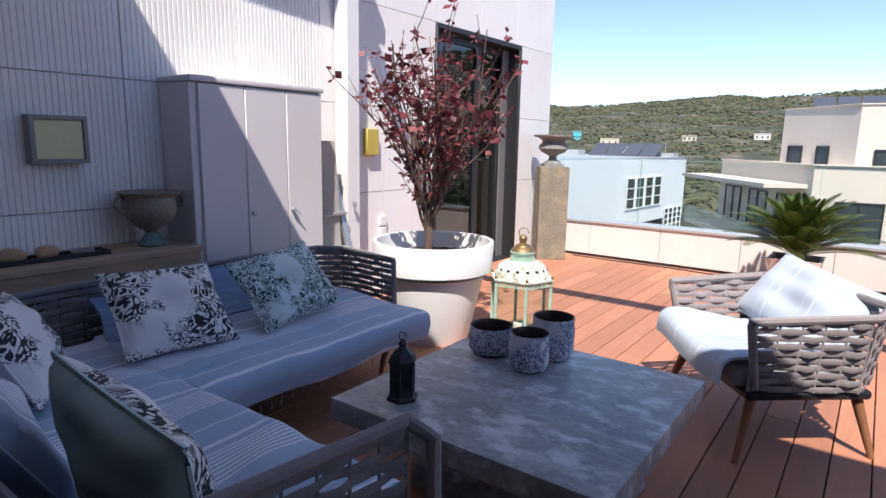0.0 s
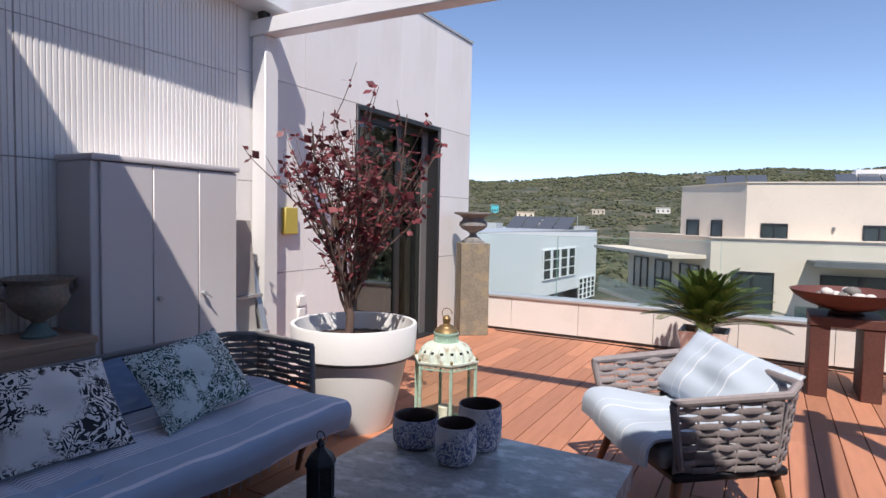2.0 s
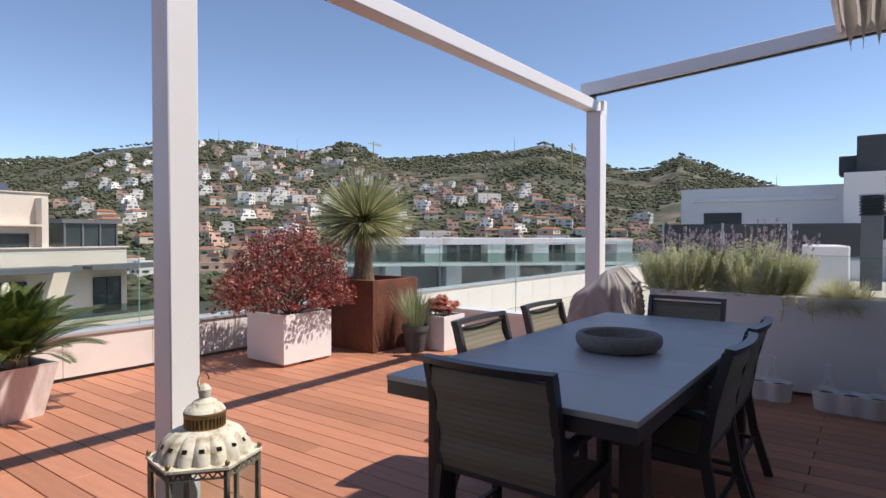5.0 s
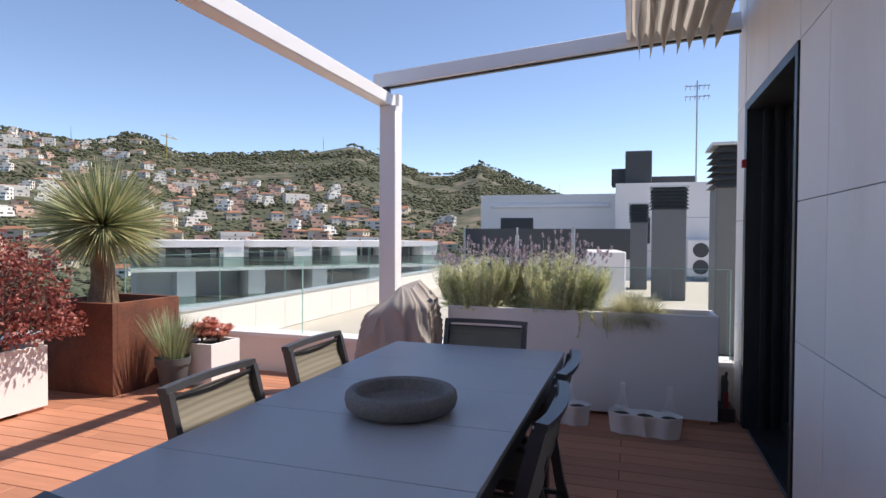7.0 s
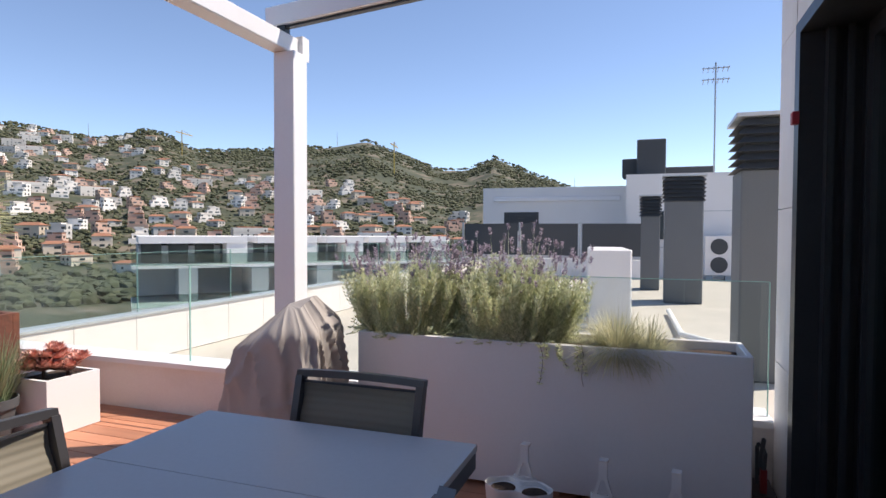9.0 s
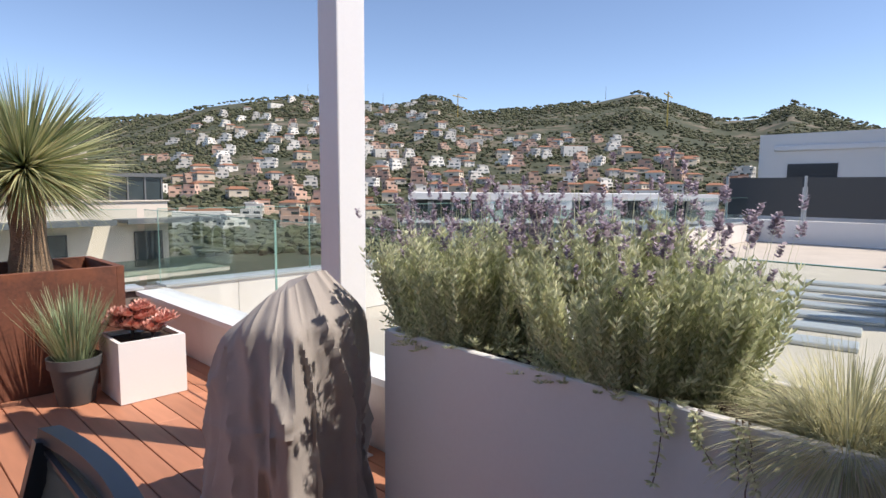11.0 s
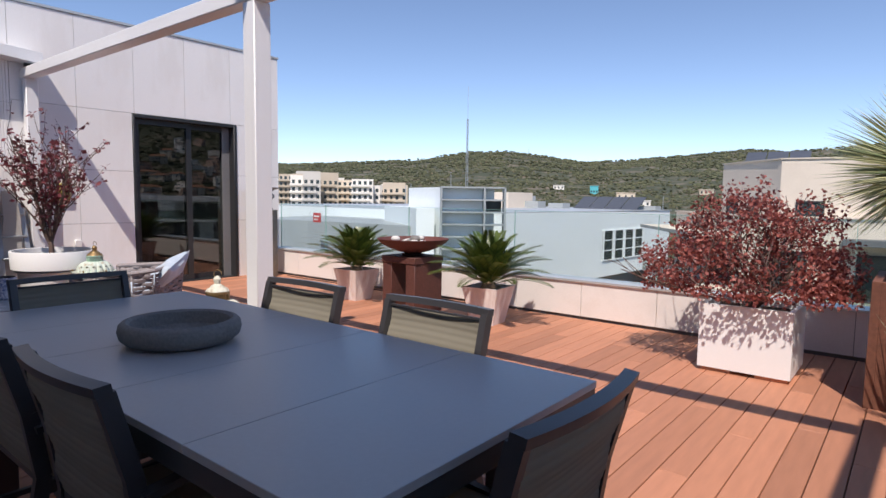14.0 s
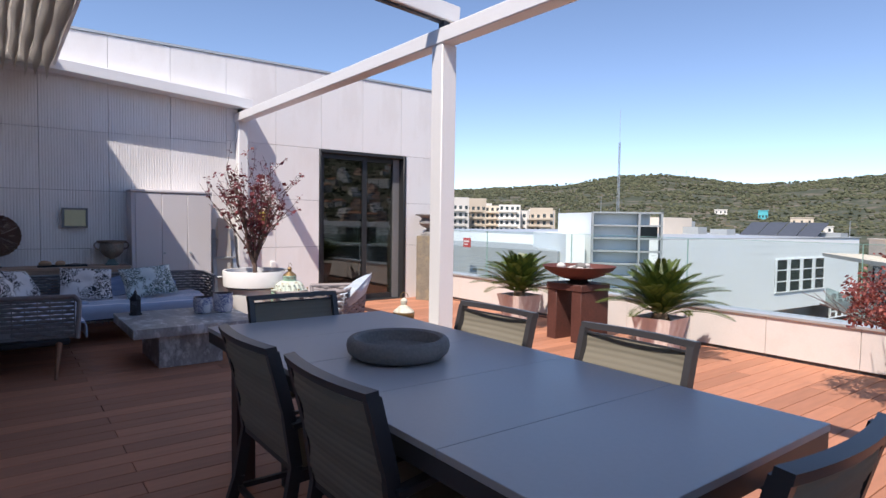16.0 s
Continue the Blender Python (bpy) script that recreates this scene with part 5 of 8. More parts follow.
    box(bm, -0.07, 0.06, -0.12, 0.12, 0, 1.30)
    bmesh.ops.subdivide_edges(bm, edges=bm.edges[:], cuts=7, use_grid_fill=True)
    for v in bm.verts:
        f = v.co.z / 1.3
        v.co.y *= 1 - 0.45 * f
        v.co += Vector((0.02 * noise.noise(v.co * 6), 0.03 * noise.noise(v.co * 5 + Vector((3, 0, 0))), 0.0))
    part("cloth", bm, M_CANVAS, ba)


west_side()


# ---- pots, pedestal, fire bowl ----
def pots():
    p = thing("pedestal", 0.32, 8.42, 0, "tall square lichened concrete pedestal", "pedestal", turn=38)
    bm = bmesh.new()
    box(bm, -0.165, 0.165, -0.165, 0.165, 0, 1.055)
    bmesh.ops.subdivide_edges(bm, edges=bm.edges[:], cuts=6, use_grid_fill=True)
    for v in bm.verts:
        v.co += 0.006 * Vector((noise.noise(v.co * 9), noise.noise(v.co * 9 + Vector((4, 0, 0))), 0))
    soft(bm, 0.004, 1)
    part("column", bm, M_PEDESTAL, p)
    u = thing("urn", 0.32, 8.42, 1.056, "pitted grey stone urn with a wide rim on a pedestal", "urn", turn=38)
    bm = bmesh.new()
    box(bm, -0.11, 0.11, -0.11, 0.11, 0, 0.03)
    part("plinth", bm, M_URNIRON, u)
    bm = bmesh.new()
    lathe(bm, [(0.10, 0.03), (0.095, 0.05), (0.05, 0.075), (0.04, 0.11), (0.055, 0.125), (0.13, 0.16), (0.165, 0.20), (0.16, 0.235), (0.13, 0.262), (0.125, 0.285), (0.16, 0.315), (0.225, 0.335), (0.228, 0.352), (0.2, 0.355), (0.13, 0.31), (0.0, 0.28)], 48)
    part("bowl", bm, M_URNIRON, u)

    w = thing("plant_pot", 1.012, 5.286, 0.0, "large round white pot with a deep rim band", "plant pot")
    bm = bmesh.new()
    lathe(bm, [(0.24, 0.0), (0.25, 0.02), (0.335, 0.40), (0.338, 0.43), (0.36, 0.445), (0.362, 0.47), (0.395, 0.475), (0.405, 0.655), (0.400, 0.665), (0.378, 0.663), (0.36, 0.50), (0.33, 0.49)], 72)
    part("pot_body", bm, M_POTWHITE, w)
    bm = bmesh.new()
    lathe(bm, [(0.34, 0.55), (0.25, 0.57), (0.1, 0.585), (0.0, 0.588)], 36)
    bmesh.ops.subdivide_edges(bm, edges=bm.edges[:], cuts=3, use_grid_fill=True)
    for v in bm.verts:
        v.co.z += 0.012 * noise.noise(v.co * 22)
    part("soil", bm, M_SOIL, w, "dark bark mulch")
    # dark ring round the white pot: the shade under its rim, put in as colour
    bm = bmesh.new()
    prof = [(0.366, 0.45), (0.366, 0.468)]
    lathe(bm, prof, 72)
    part("rim_shade_band", bm, M_GREYMETAL, w, "dark grey band painted as shade under the rim")

    def facet_pot(x, y, turn, grp, lab):
        q = thing("plant_pot", x, y, 0, lab, "plant pot", grp, turn)
        bm = bmesh.new()
        rings = []
        for z, s in ((0.0, 0.130), (0.37, 0.200), (0.385, 0.205), (0.385, 0.183), (0.33, 0.175)):
            pts = []
            for k in range(16):
                a = 2 * math.pi * k / 16 + math.pi / 4
                c = max(abs(math.cos(a)), abs(math.sin(a)))
                rr = s / c * (1.0 if k % 2 == 0 else 0.955 if z > 0.1 else 1.0)
                pts.append(bm.verts.new((rr * math.cos(a), rr * math.sin(a), z)))
            rings.append(pts)
        for a, b in zip(rings, rings[1:]):
            for i in range(16):
                bm.faces.new((a[i], a[(i + 1) % 16], b[(i + 1) % 16], b[i]))
        bm.faces.new(rings[0][::-1])
        part("pot_body", bm, M_MARBLED, q, smooth=False)
        bm = bmesh.new()
        box(bm, -0.165, 0.165, -0.165, 0.165, 0.32, 0.335)
        part("soil", bm, M_SOIL, q)
    facet_pot(2.86, 8.03, 0, "facetted palm pots", "tapered facetted pinkish-white pot, one of a pair")
    facet_pot(4.91, 7.98, 6, "facetted palm pots", "tapered facetted pinkish-white pot, one of a pair")

    f = thing("fire_bowl_stand", 0, 0, 0, "weathered rust-brown steel stand with two slab legs", "stand")
    for b in ((3.65, 3.785, 7.70, 8.17, 0.0, 0.56), (4.00, 4.135, 7.70, 8.17, 0.0, 0.56)):
        bm = bmesh.new()
        box(bm, *b)
        soft(bm, 0.005, 1)
        part("leg", bm, M_RUSTDARK, f)
    bm = bmesh.new()
    box(bm, 3.64, 4.145, 7.69, 8.18, 0.561, 0.635)
    soft(bm, 0.005, 1)
    part("top", bm, M_RUSTDARK, f)
    b = thing("fire_bowl", 3.903, 7.929, 0.636, "wide rust-brown steel fire bowl with ash-white stones", "fire bowl")
    bm = bmesh.new()
    lathe(bm, [(0.11, 0), (0.13, 0.012), (0.09, 0.03), (0.19, 0.055), (0.30, 0.10), (0.375, 0.15), (0.408, 0.19), (0.402, 0.192), (0.37, 0.155), (0.29, 0.11), (0.15, 0.075), (0, 0.07)], 64)
    part("bowl", bm, M_RUSTRED, b)
    for i in range(14):
        rnd = random.Random(40 + i)
        a, rr = rnd.uniform(0, 6.28), rnd.uniform(0.02, 0.22)
        bm = bmesh.new()
        bmesh.ops.create_icosphere(bm, subdivisions=2, radius=rnd.uniform(0.035, 0.07))
        for v in bm.verts:
            v.co *= 1 + 0.3 * noise.noise(v.co * 14 + Vector((i, 0, 0)))
            v.co.z *= 0.7
        bm.transform(Matrix.Translation((rr * math.cos(a), rr * math.sin(a), 0.145 + (0.04 if i > 10 else 0))))
        part("stone", bm, M_ASH if i % 4 else M_STONE, b)

    m = thing("plant_pot", 0, 0, 0, "white cube planter raised on orange feet", "plant pot")
    bm = bmesh.new()
    open_box(bm, 7.08, 7.71, 7.68, 8.27, 0.03, 0.52, 0.035, 0.10)
    part("pot_body", bm, M_POTWHITE, m, smooth=False)
    bm = bmesh.new()
    box(bm, 7.115, 7.675, 7.715, 8.235, 0.44, 0.46)
    part("soil", bm, M_SOIL, m)
    for x in (7.10, 7.48):
        bm = bmesh.new()
        box(bm, x, x + 0.21, 7.70, 8.24, 0.001, 0.029)
        part("foot", bm, M_DECK, m, "orange composite foot")

    c = thing("plant_pot", 0, 0, 0, "large square planter of weathered rust-brown steel", "plant pot")
    bm = bmesh.new()
    x0, x1, y0, y1, zt = 8.145, 8.93, 7.475, 8.28, 0.81
    for q in ((x0, x0 + 0.05, y0, y1, 0, zt), (x1 - 0.05, x1, y0, y1, 0, zt), (x0 + 0.05, x1 - 0.05, y0, y0 + 0.05, 0, zt), (x0 + 0.05, x1 - 0.05, y1 - 0.05, y1, 0, zt)):
        box(bm, *q)
    soft(bm, 0.002, 1)
    part("pot_body", bm, M_RUST, c, smooth=False)
    bm = bmesh.new()
    box(bm, x0 + 0.05, x1 - 0.05, y0 + 0.05, y1 - 0.05, 0.66, 0.68)
    part("soil", bm, M_SOIL, c)

    g = thing("plant_pot", 8.528, 7.182, 0, "small round grey plastic pot of grass", "plant pot")
    bm = bmesh.new()
    lathe(bm, [(0.098, 0), (0.105, 0.01), (0.138, 0.235), (0.152, 0.238), (0.156, 0.30), (0.146, 0.30), (0.14, 0.255), (0.0, 0.25)], 40)
    part("pot_body", bm, M_POTGREY, g)
    s = thing("plant_pot", 0, 0, 0, "white square cube pot with red succulents", "plant pot")
    bm = bmesh.new()
    x0, x1, y0, y1, zt = 8.70, 9.11, 6.90, 7.30, 0.395
    open_box(bm, x0, x1, y0, y1, 0.004, zt, 0.025, 0.05)
    part("pot_body", bm, M_POTWHITE, s, smooth=False)
    bm = bmesh.new()
    box(bm, x0 + 0.025, x1 - 0.025, y0 + 0.025, y1 - 0.025, 0.35, 0.365)
    part("soil", bm, M_SOIL, s)

    l = thing("planter_box", 0, 0, 0, "long waist-high white planter trough", "planter")
    bm = bmesh.new()
    x0, x1, y0, y1, zt = 8.995, 9.415, 2.575, 4.70, 0.825
    open_box(bm, x0, x1, y0, y1, 0.03, zt, 0.03, 0.1)
    soft(bm, 0.004, 1)
    part("trough", bm, M_WHITE, l, smooth=False)
    bm = bmesh.new()
    box(bm, x0 + 0.03, x1 - 0.03, y0 + 0.03, y1 - 0.03, 0.74, 0.77)
    bmesh.ops.subdivide_edges(bm, edges=bm.edges[:], cuts=20, use_grid_fill=True)
    for v in bm.verts:
        v.co.z += 0.015 * noise.noise(v.co * 15)
    part("soil", bm, M_SOIL, l)
    for y in (2.62, 3.5, 4.4):
        bm = bmesh.new()
        box(bm, 9.01, 9.40, y, y + 0.22, 0.001, 0.029)
        part("foot", bm, M_DECK, l, "brown composite foot")

    for x, y, n, sd in ((8.62, 3.10, 3, 0), (8.72, 3.66, 2, 1)):
        q = thing("hanging_planter", x, y, 0.002, "white plastic railing planter with hooks, %s" % ("three joined pots" if n == 3 else "two joined pots"), "planter", "white plastic railing planters", 84)
        q.scale = (1.12, 1.15, 1.22)
        half, swell = 0.146 * (n - 1) / 2 + 0.082, (1 if n == 3 else -1)
        bm = bmesh.new()
        rings = []
        for z, sc in ((0.0, 0.78), (0.012, 0.82), (0.105, 0.97), (0.112, 1.03), (0.122, 1.04), (0.126, 1.02), (0.122, 0.95), (0.104, 0.93)):
            ring = []
            for i in range(72):
                a = 2 * math.pi * i / 72
                px = half * math.copysign(abs(math.cos(a)) ** 0.75, math.cos(a))
                py = (0.070 + 0.013 * swell * math.cos(2 * math.pi * px / 0.146)) * math.copysign(abs(math.sin(a)) ** 0.6, math.sin(a))
                ring.append(bm.verts.new((px - math.copysign(half * (1 - sc) * 0.35, px), py * sc, z)))
            rings.append(ring)
        for lo, hi in zip(rings, rings[1:]):
            for i in range(72):
                bm.faces.new((lo[i], lo[(i + 1) % 72], hi[(i + 1) % 72], hi[i]))
        bm.faces.new(rings[0][::-1])
        bm.faces.new(rings[-1])
        part("pot_body", bm, M_POTWHITE, q)
        for k in range(n):
            soil = bmesh.new()
            lathe(soil, [(0.0, 0.106), (0.056, 0.106), (0.050, 0.109), (0.0, 0.110)], 24, (k - (n - 1) / 2) * 0.146)
            part("soil", soil, M_SOIL, q)
        for hx in ((-0.146, 0.146) if n == 3 else (0.0,)):
            bm = bmesh.new()
            prism(bm, [(hx - 0.055, -0.088), (hx + 0.055, -0.088), (hx + 0.035, -0.074), (hx - 0.035, -0.074)], 0.09, 0.135)
            bar(bm, (hx - 0.038, -0.082, 0.12), (hx - 0.012, -0.082, 0.20), 0.014, 0.012)
            bar(bm, (hx + 0.038, -0.082, 0.12), (hx + 0.012, -0.082, 0.20), 0.014, 0.012)
            bar(bm, (hx, -0.082, 0.195), (hx, -0.082, 0.27), 0.036, 0.014)
            bar(bm, (hx, -0.082, 0.262), (hx, -0.125, 0.262), 0.036, 0.012)
            part("hook", bm, M_POTWHITE, q)


M_RUSTRED = mat("red-brown rusted steel", (0.11, 0.035, 0.028), 0.7, vary=0.3, scale=4, fine=40, bump=0.25)
M_RUSTDARK = mat("dark rust-brown steel", (0.10, 0.036, 0.027), 0.65, vary=0.3, scale=4, fine=40, bump=0.25)
M_MARBLED = mat("marbled pinkish resin", (0.68, 0.56, 0.52), 0.5, vary=0.06, scale=4, fine=40, bump=0.05, tint=(0.85, 0.80, 0.77), tint_amount=0.9, tint_scale=5, stretch=(1, 1, 0.25))
M_ASH = mat("ash white stone", (0.58, 0.55, 0.52), 0.9, vary=0.15, scale=15, bump=0.5)
pots()


# ---- covered grill ----
def covered_grill():
    g = thing("covered_grill", 8.79, 5.045, 0.0, "barbecue under a creased taupe weather cover", "barbecue cover")
    bm = bmesh.new()
    n, m = 160, 60
    rings = []
    for j in range(m + 1):
        t = j / m
        z = 0.97 * t
        f = 1 - 0.30 * t
        top = max(0.0, (t - 0.86) / 0.14)
        f *= math.sqrt(max(0.0, 1 - top ** 2.6))
        pts = []
        for i in range(n):
            a = 2 * math.pi * i / n
            ca, sa = math.cos(a), math.sin(a)
            e = 0.7
            x = 0.265 * math.copysign(abs(ca) ** e, ca) * f
            y = 0.37 * math.copysign(abs(sa) ** e, sa) * f
            low = (1 - t) ** 0.7
            drape = 0.030 * math.sin(a * 8 + 2.5 * noise.noise(Vector((ca, sa, t * 0.8)) * 1.5)) * low
            q = Vector((ca * 1.3, sa * 1.3, t * 1.3 + 0.5 * ca))
            big = 0.05 * noise.noise(q)
            ridge = 0.075 * (0.5 - abs(noise.noise(Vector((ca * 3.2 + t, sa * 3.2 - t, t * 1.6 + 7))))) ** 3 * 4
            fine = 0.020 * (0.45 - abs(noise.noise(Vector((ca * 5 + 2.5 * t, sa * 5 + 3 * t, t * 5 - 2 * ca))))) ** 2 * 2
            seam = 0.010 * math.exp(-((a - 3.75) / 0.025) ** 2) + 0.008 * math.exp(-((t - 0.47 - 0.05 * math.sin(a * 2)) / 0.010) ** 2)
            k = 1 + (drape + big + ridge + fine + seam) / 0.3 * (f > 0.05)
            peak = 0.11 * t ** 4 * math.exp(-((y + 0.10) / 0.10) ** 2 - ((x - 0.03) / 0.12) ** 2) - 0.55 * t ** 3 * max(0.0, y + 0.02) - 0.25 * t ** 3 * max(0.0, -x)
            pts.append(bm.verts.new((x * k, y * k, max(0.006, z + peak - 0.02 * (1 - t) * math.sin(a * 3) * (j < 2)))))
        rings.append(pts)
    for a, b in zip(rings, rings[1:]):
        for i in range(n):
            bm.faces.new((a[i], a[(i + 1) % n], b[(i + 1) % n], b[i]))
    bm.faces.new(rings[-1])
    part("cover", bm, M_COVER, g)
    bm = bmesh.new()
    ring = [(0.30 * math.copysign(abs(math.cos(a)) ** 0.7, math.cos(a)), 0.41 * math.copysign(abs(math.sin(a)) ** 0.7, math.sin(a)), 0.008) for a in [i * math.pi / 24 for i in range(49)]]
    tube(bm, ring, 0.006, 5)
    part("drawstring", bm, M_BLACKIRON, g, "dark cord round the hem")


covered_grill()


# ---- plants ----
def leaf_quad(out, p, d, up, length, width, bend=0.0):
    """A pointed leaf of two folded halves; appends faces as point lists."""
    d = d.normalized()
    s = d.cross(up)
    s = s.normalized() if s.length > 1e-5 else Vector((1, 0, 0))
    n = s.cross(d)
    m = p + d * length * 0.5 - n * bend * length
    t = p + d * length - n * bend * length * 2.5
    out.append([p, m + s * width / 2, t, m - s * width / 2])


def blade(out, p, d, length, width, droop, seg=3, twist=0.0):
    """A long narrow leaf that bends under its weight."""
    d = d.normalized()
    s = d.cross(Vector((0, 0, 1)))
    s = s.normalized() if s.length > 1e-4 else Vector((1, 0, 0))
    s = s * math.cos(twist) + s.cross(d) * math.sin(twist)
    pts = []
    q, dd = p.copy(), d.copy()
    for i in range(seg + 1):
        w = width * (1 - (i / seg) ** 1.6) / 2 + 0.0004
        pts.append((q + s * w, q - s * w))
        q = q + dd * (length / seg)
        dd = (dd + Vector((0, 0, -droop / seg))).normalized()
    strip = []
    for i in range(seg):
        strip.append((pts[i][0], pts[i][1], pts[i + 1][1], pts[i + 1][0]))
    out.append(strip)


def strips_mesh(strips):
    """Joined strips share their points, so each leaf is one island."""
    V, F = [], []
    for st in strips:
        base = len(V)
        V.extend([tuple(st[0][0]), tuple(st[0][1])])
        for k, q in enumerate(st):
            V.extend([tuple(q[3]), tuple(q[2])])
            a = base + 2 * k
            F.append((a, a + 1, a + 3, a + 2))
    return V, F


def leaves_part(name, V, F, material, parent, label="", kind=""):
    me = bpy.data.meshes.new(name)
    me.from_pydata(V, [], F)
    me.materials.append(material)
    ob = new(name, me)
    ob.parent = parent
    return tagged(ob, label, kind=kind)


def quads_part(name, quads, material, parent, label=""):
    V = [tuple(v) for q in quads for v in q]
    F, i = [], 0
    for q in quads:
        F.append(tuple(range(i, i + len(q))))
        i += len(q)
    return leaves_part(name, V, F, material, parent, label)


def cycad(x, y, z, seed, n=38, size=0.60):
    rnd = random.Random(seed)
    t = thing("sago_palm", x, y, z, "sago palm with arching dark green fronds", "palm", "sago palms")
    quads, rach = [], bmesh.new()
    for k in range(n):
        az = k * 2.399 + rnd.uniform(-0.15, 0.15)
        el = radians(20 + 64 * ((k + 0.5) / n) ** 0.9)
        L = size * rnd.uniform(0.85, 1.1) * (1.0 if el < 1.0 else 0.88)
        d = Vector((math.cos(az) * math.cos(el), math.sin(az) * math.cos(el), math.sin(el)))
        p = Vector((0, 0, 0.05)) + d * 0.03
        pts = [p.copy()]
        m = 22
        for i in range(m):
            p = p + d * L / m
            d = (d + Vector((math.cos(az), math.sin(az), 0)) * 0.012 + Vector((0, 0, -0.036 * (0.5 + i / m)))).normalized()
            pts.append(p.copy())
            if i > 2:
                f = i / m
                w = 0.125 * math.sin(math.pi * min(1, f * 0.85 + 0.12)) ** 0.7
                side = d.cross(Vector((0, 0, 1))).normalized()
                upv = side.cross(d)
                for s in (-1, 1):
                    for h in (0, 0.5):
                        q = p - d * L / m * h
                        dd = side * s + d * 1.15 + upv * 0.38
                        leaf_quad(quads, q, dd, upv, w * 1.1, 0.015, 0.03)
        tube(rach, pts[::3] + [pts[-1]], 0.005, 4, 0.001)
    quads_part("fronds", quads, M_CYCAS, t)
    part("midrib_crown", rach, M_CYCAS, t)
    bm = bmesh.new()
    lathe(bm, [(0.07, -0.012), (0.085, 0.03), (0.06, 0.08), (0.0, 0.10)], 16)
    part("trunk", bm, M_TRUNK, t)


cycad(2.86, 8.03, 0.338, 1, 58, 0.62)
cycad(4.91, 7.98, 0.338, 2, 56, 0.62)


def yucca():
    rnd = random.Random(5)
    t = thing("yucca_tree", 8.465, 7.93, 0.68, "beaked yucca with a round head of stiff grey-green blades", "yucca")
    bm = bmesh.new()
    lathe(bm, [(0.135, -0.01), (0.13, 0.10), (0.105, 0.30), (0.105, 0.55), (0.12, 0.76), (0.03, 0.87)], 20, wobble=0.05)
    bmesh.ops.subdivide_edges(bm, edges=bm.edges[:], cuts=2, use_grid_fill=True)
    for v in bm.verts:
        v.co += 0.012 * Vector((noise.noise(v.co * 25), noise.noise(v.co * 25 + Vector((5, 0, 0))), 0))
    part("trunk", bm, M_TRUNK, t)
    strips, dry = [], []
    for k in range(1500):
        u = rnd.random()
        el = math.asin(-0.62 + 1.62 * u)
        az = rnd.uniform(0, 2 * math.pi)
        d = Vector((math.cos(az) * math.cos(el), math.sin(az) * math.cos(el), math.sin(el)))
        L = rnd.uniform(0.50, 0.72) * (1.0 if el > -0.2 else 0.88)
        blade(strips, Vector((0, 0, 0.80)) + d * 0.04, d, L, 0.0145, 0.03 + 0.55 * max(0.0, 0.5 - math.sin(el)) * rnd.uniform(0.3, 1.2), 4, rnd.uniform(0.2, 1.4) * rnd.choice((-1, 1)))
    for k in range(110):
        az = rnd.uniform(0, 2 * math.pi)
        el = rnd.uniform(-1.45, -0.75)
        d = Vector((math.cos(az) * math.cos(el), math.sin(az) * math.cos(el), math.sin(el)))
        blade(dry, Vector((math.cos(az) * 0.07, math.sin(az) * 0.07, rnd.uniform(0.66, 0.82))), d, rnd.uniform(0.20, 0.38), 0.010, 0.3, 3)
    leaves_part("blade_head", *strips_mesh(strips), M_YUCCA, t)
    leaves_part("dry_skirt", *strips_mesh(dry), M_DRY, t, "dry straw-coloured hanging blades")


yucca()


def branches(rnd, bm, tips, p, d, length, r, depth, spread, up, seg=4):
    pts = [p.copy()]
    for i in range(seg):
        d = (d + Vector((rnd.uniform(-1, 1), rnd.uniform(-1, 1), rnd.uniform(-1, 1))) * 0.13 + Vector((0, 0, up))).normalized()
        p = p + d * length / seg
        pts.append(p.copy())
        tips.append((p.copy(), d.copy(), depth))
    tube(bm, pts, r, 5 if depth < 2 else 4, r * 0.55)
    if depth >= 3:
        return
    for i in range((5, 4, 3)[depth]):
        k = rnd.randint(1, seg)
        side = Vector((rnd.uniform(-1, 1), rnd.uniform(-1, 1), rnd.uniform(-0.2, 0.8))).normalized()
        dd = (d * (1 - spread) + side * spread).normalized()
        branches(rnd, bm, tips, pts[k], dd, length * rnd.uniform(0.5, 0.72), r * 0.55, depth + 1, spread, up, 3)


def plum():
    rnd = random.Random(9)
    t = thing("purple_plum_tree", 0.98, 5.27, 0.585, "young purple-leaved plum with many upright branches", "tree")
    bm = bmesh.new()
    tips = []
    tube(bm, [(0, 0, -0.01), (0.01, 0, 0.10), (0.0, 0.0, 0.20)], 0.030, 8, 0.024)
    part("trunk", bm, M_BARK, t)
    bm = bmesh.new()
    for k in range(13):
        az = k * 2.399
        el = radians(rnd.uniform(48, 80))
        d = Vector((math.cos(az) * math.cos(el), math.sin(az) * math.cos(el), math.sin(el)))
        branches(rnd, bm, tips, Vector((0, 0, rnd.uniform(0.10, 0.2))), d, rnd.uniform(0.62, 0.86), 0.012, 1, 0.42, 0.10, 5)
    part("branchwork", bm, M_BARK, t)
    quads = []
    for p, d, depth in tips:
        if p.z < 0.30 or rnd.random() < 0.38:
            continue
        for q in range(rnd.randint(3, 7)):
            dd = Vector((rnd.uniform(-1, 1), rnd.uniform(-1, 1), rnd.uniform(-0.6, 0.8)))
            big = rnd.random() < 0.13
            L = rnd.uniform(0.055, 0.08) if big else rnd.uniform(0.026, 0.052)
            leaf_quad(quads, p + dd * 0.012, dd, Vector((rnd.uniform(-1, 1), rnd.uniform(-1, 1), 1)), L, L * (0.8 if big else 0.6), 0.08)
    quads_part("leaves", quads, M_PLUM, t)


plum()


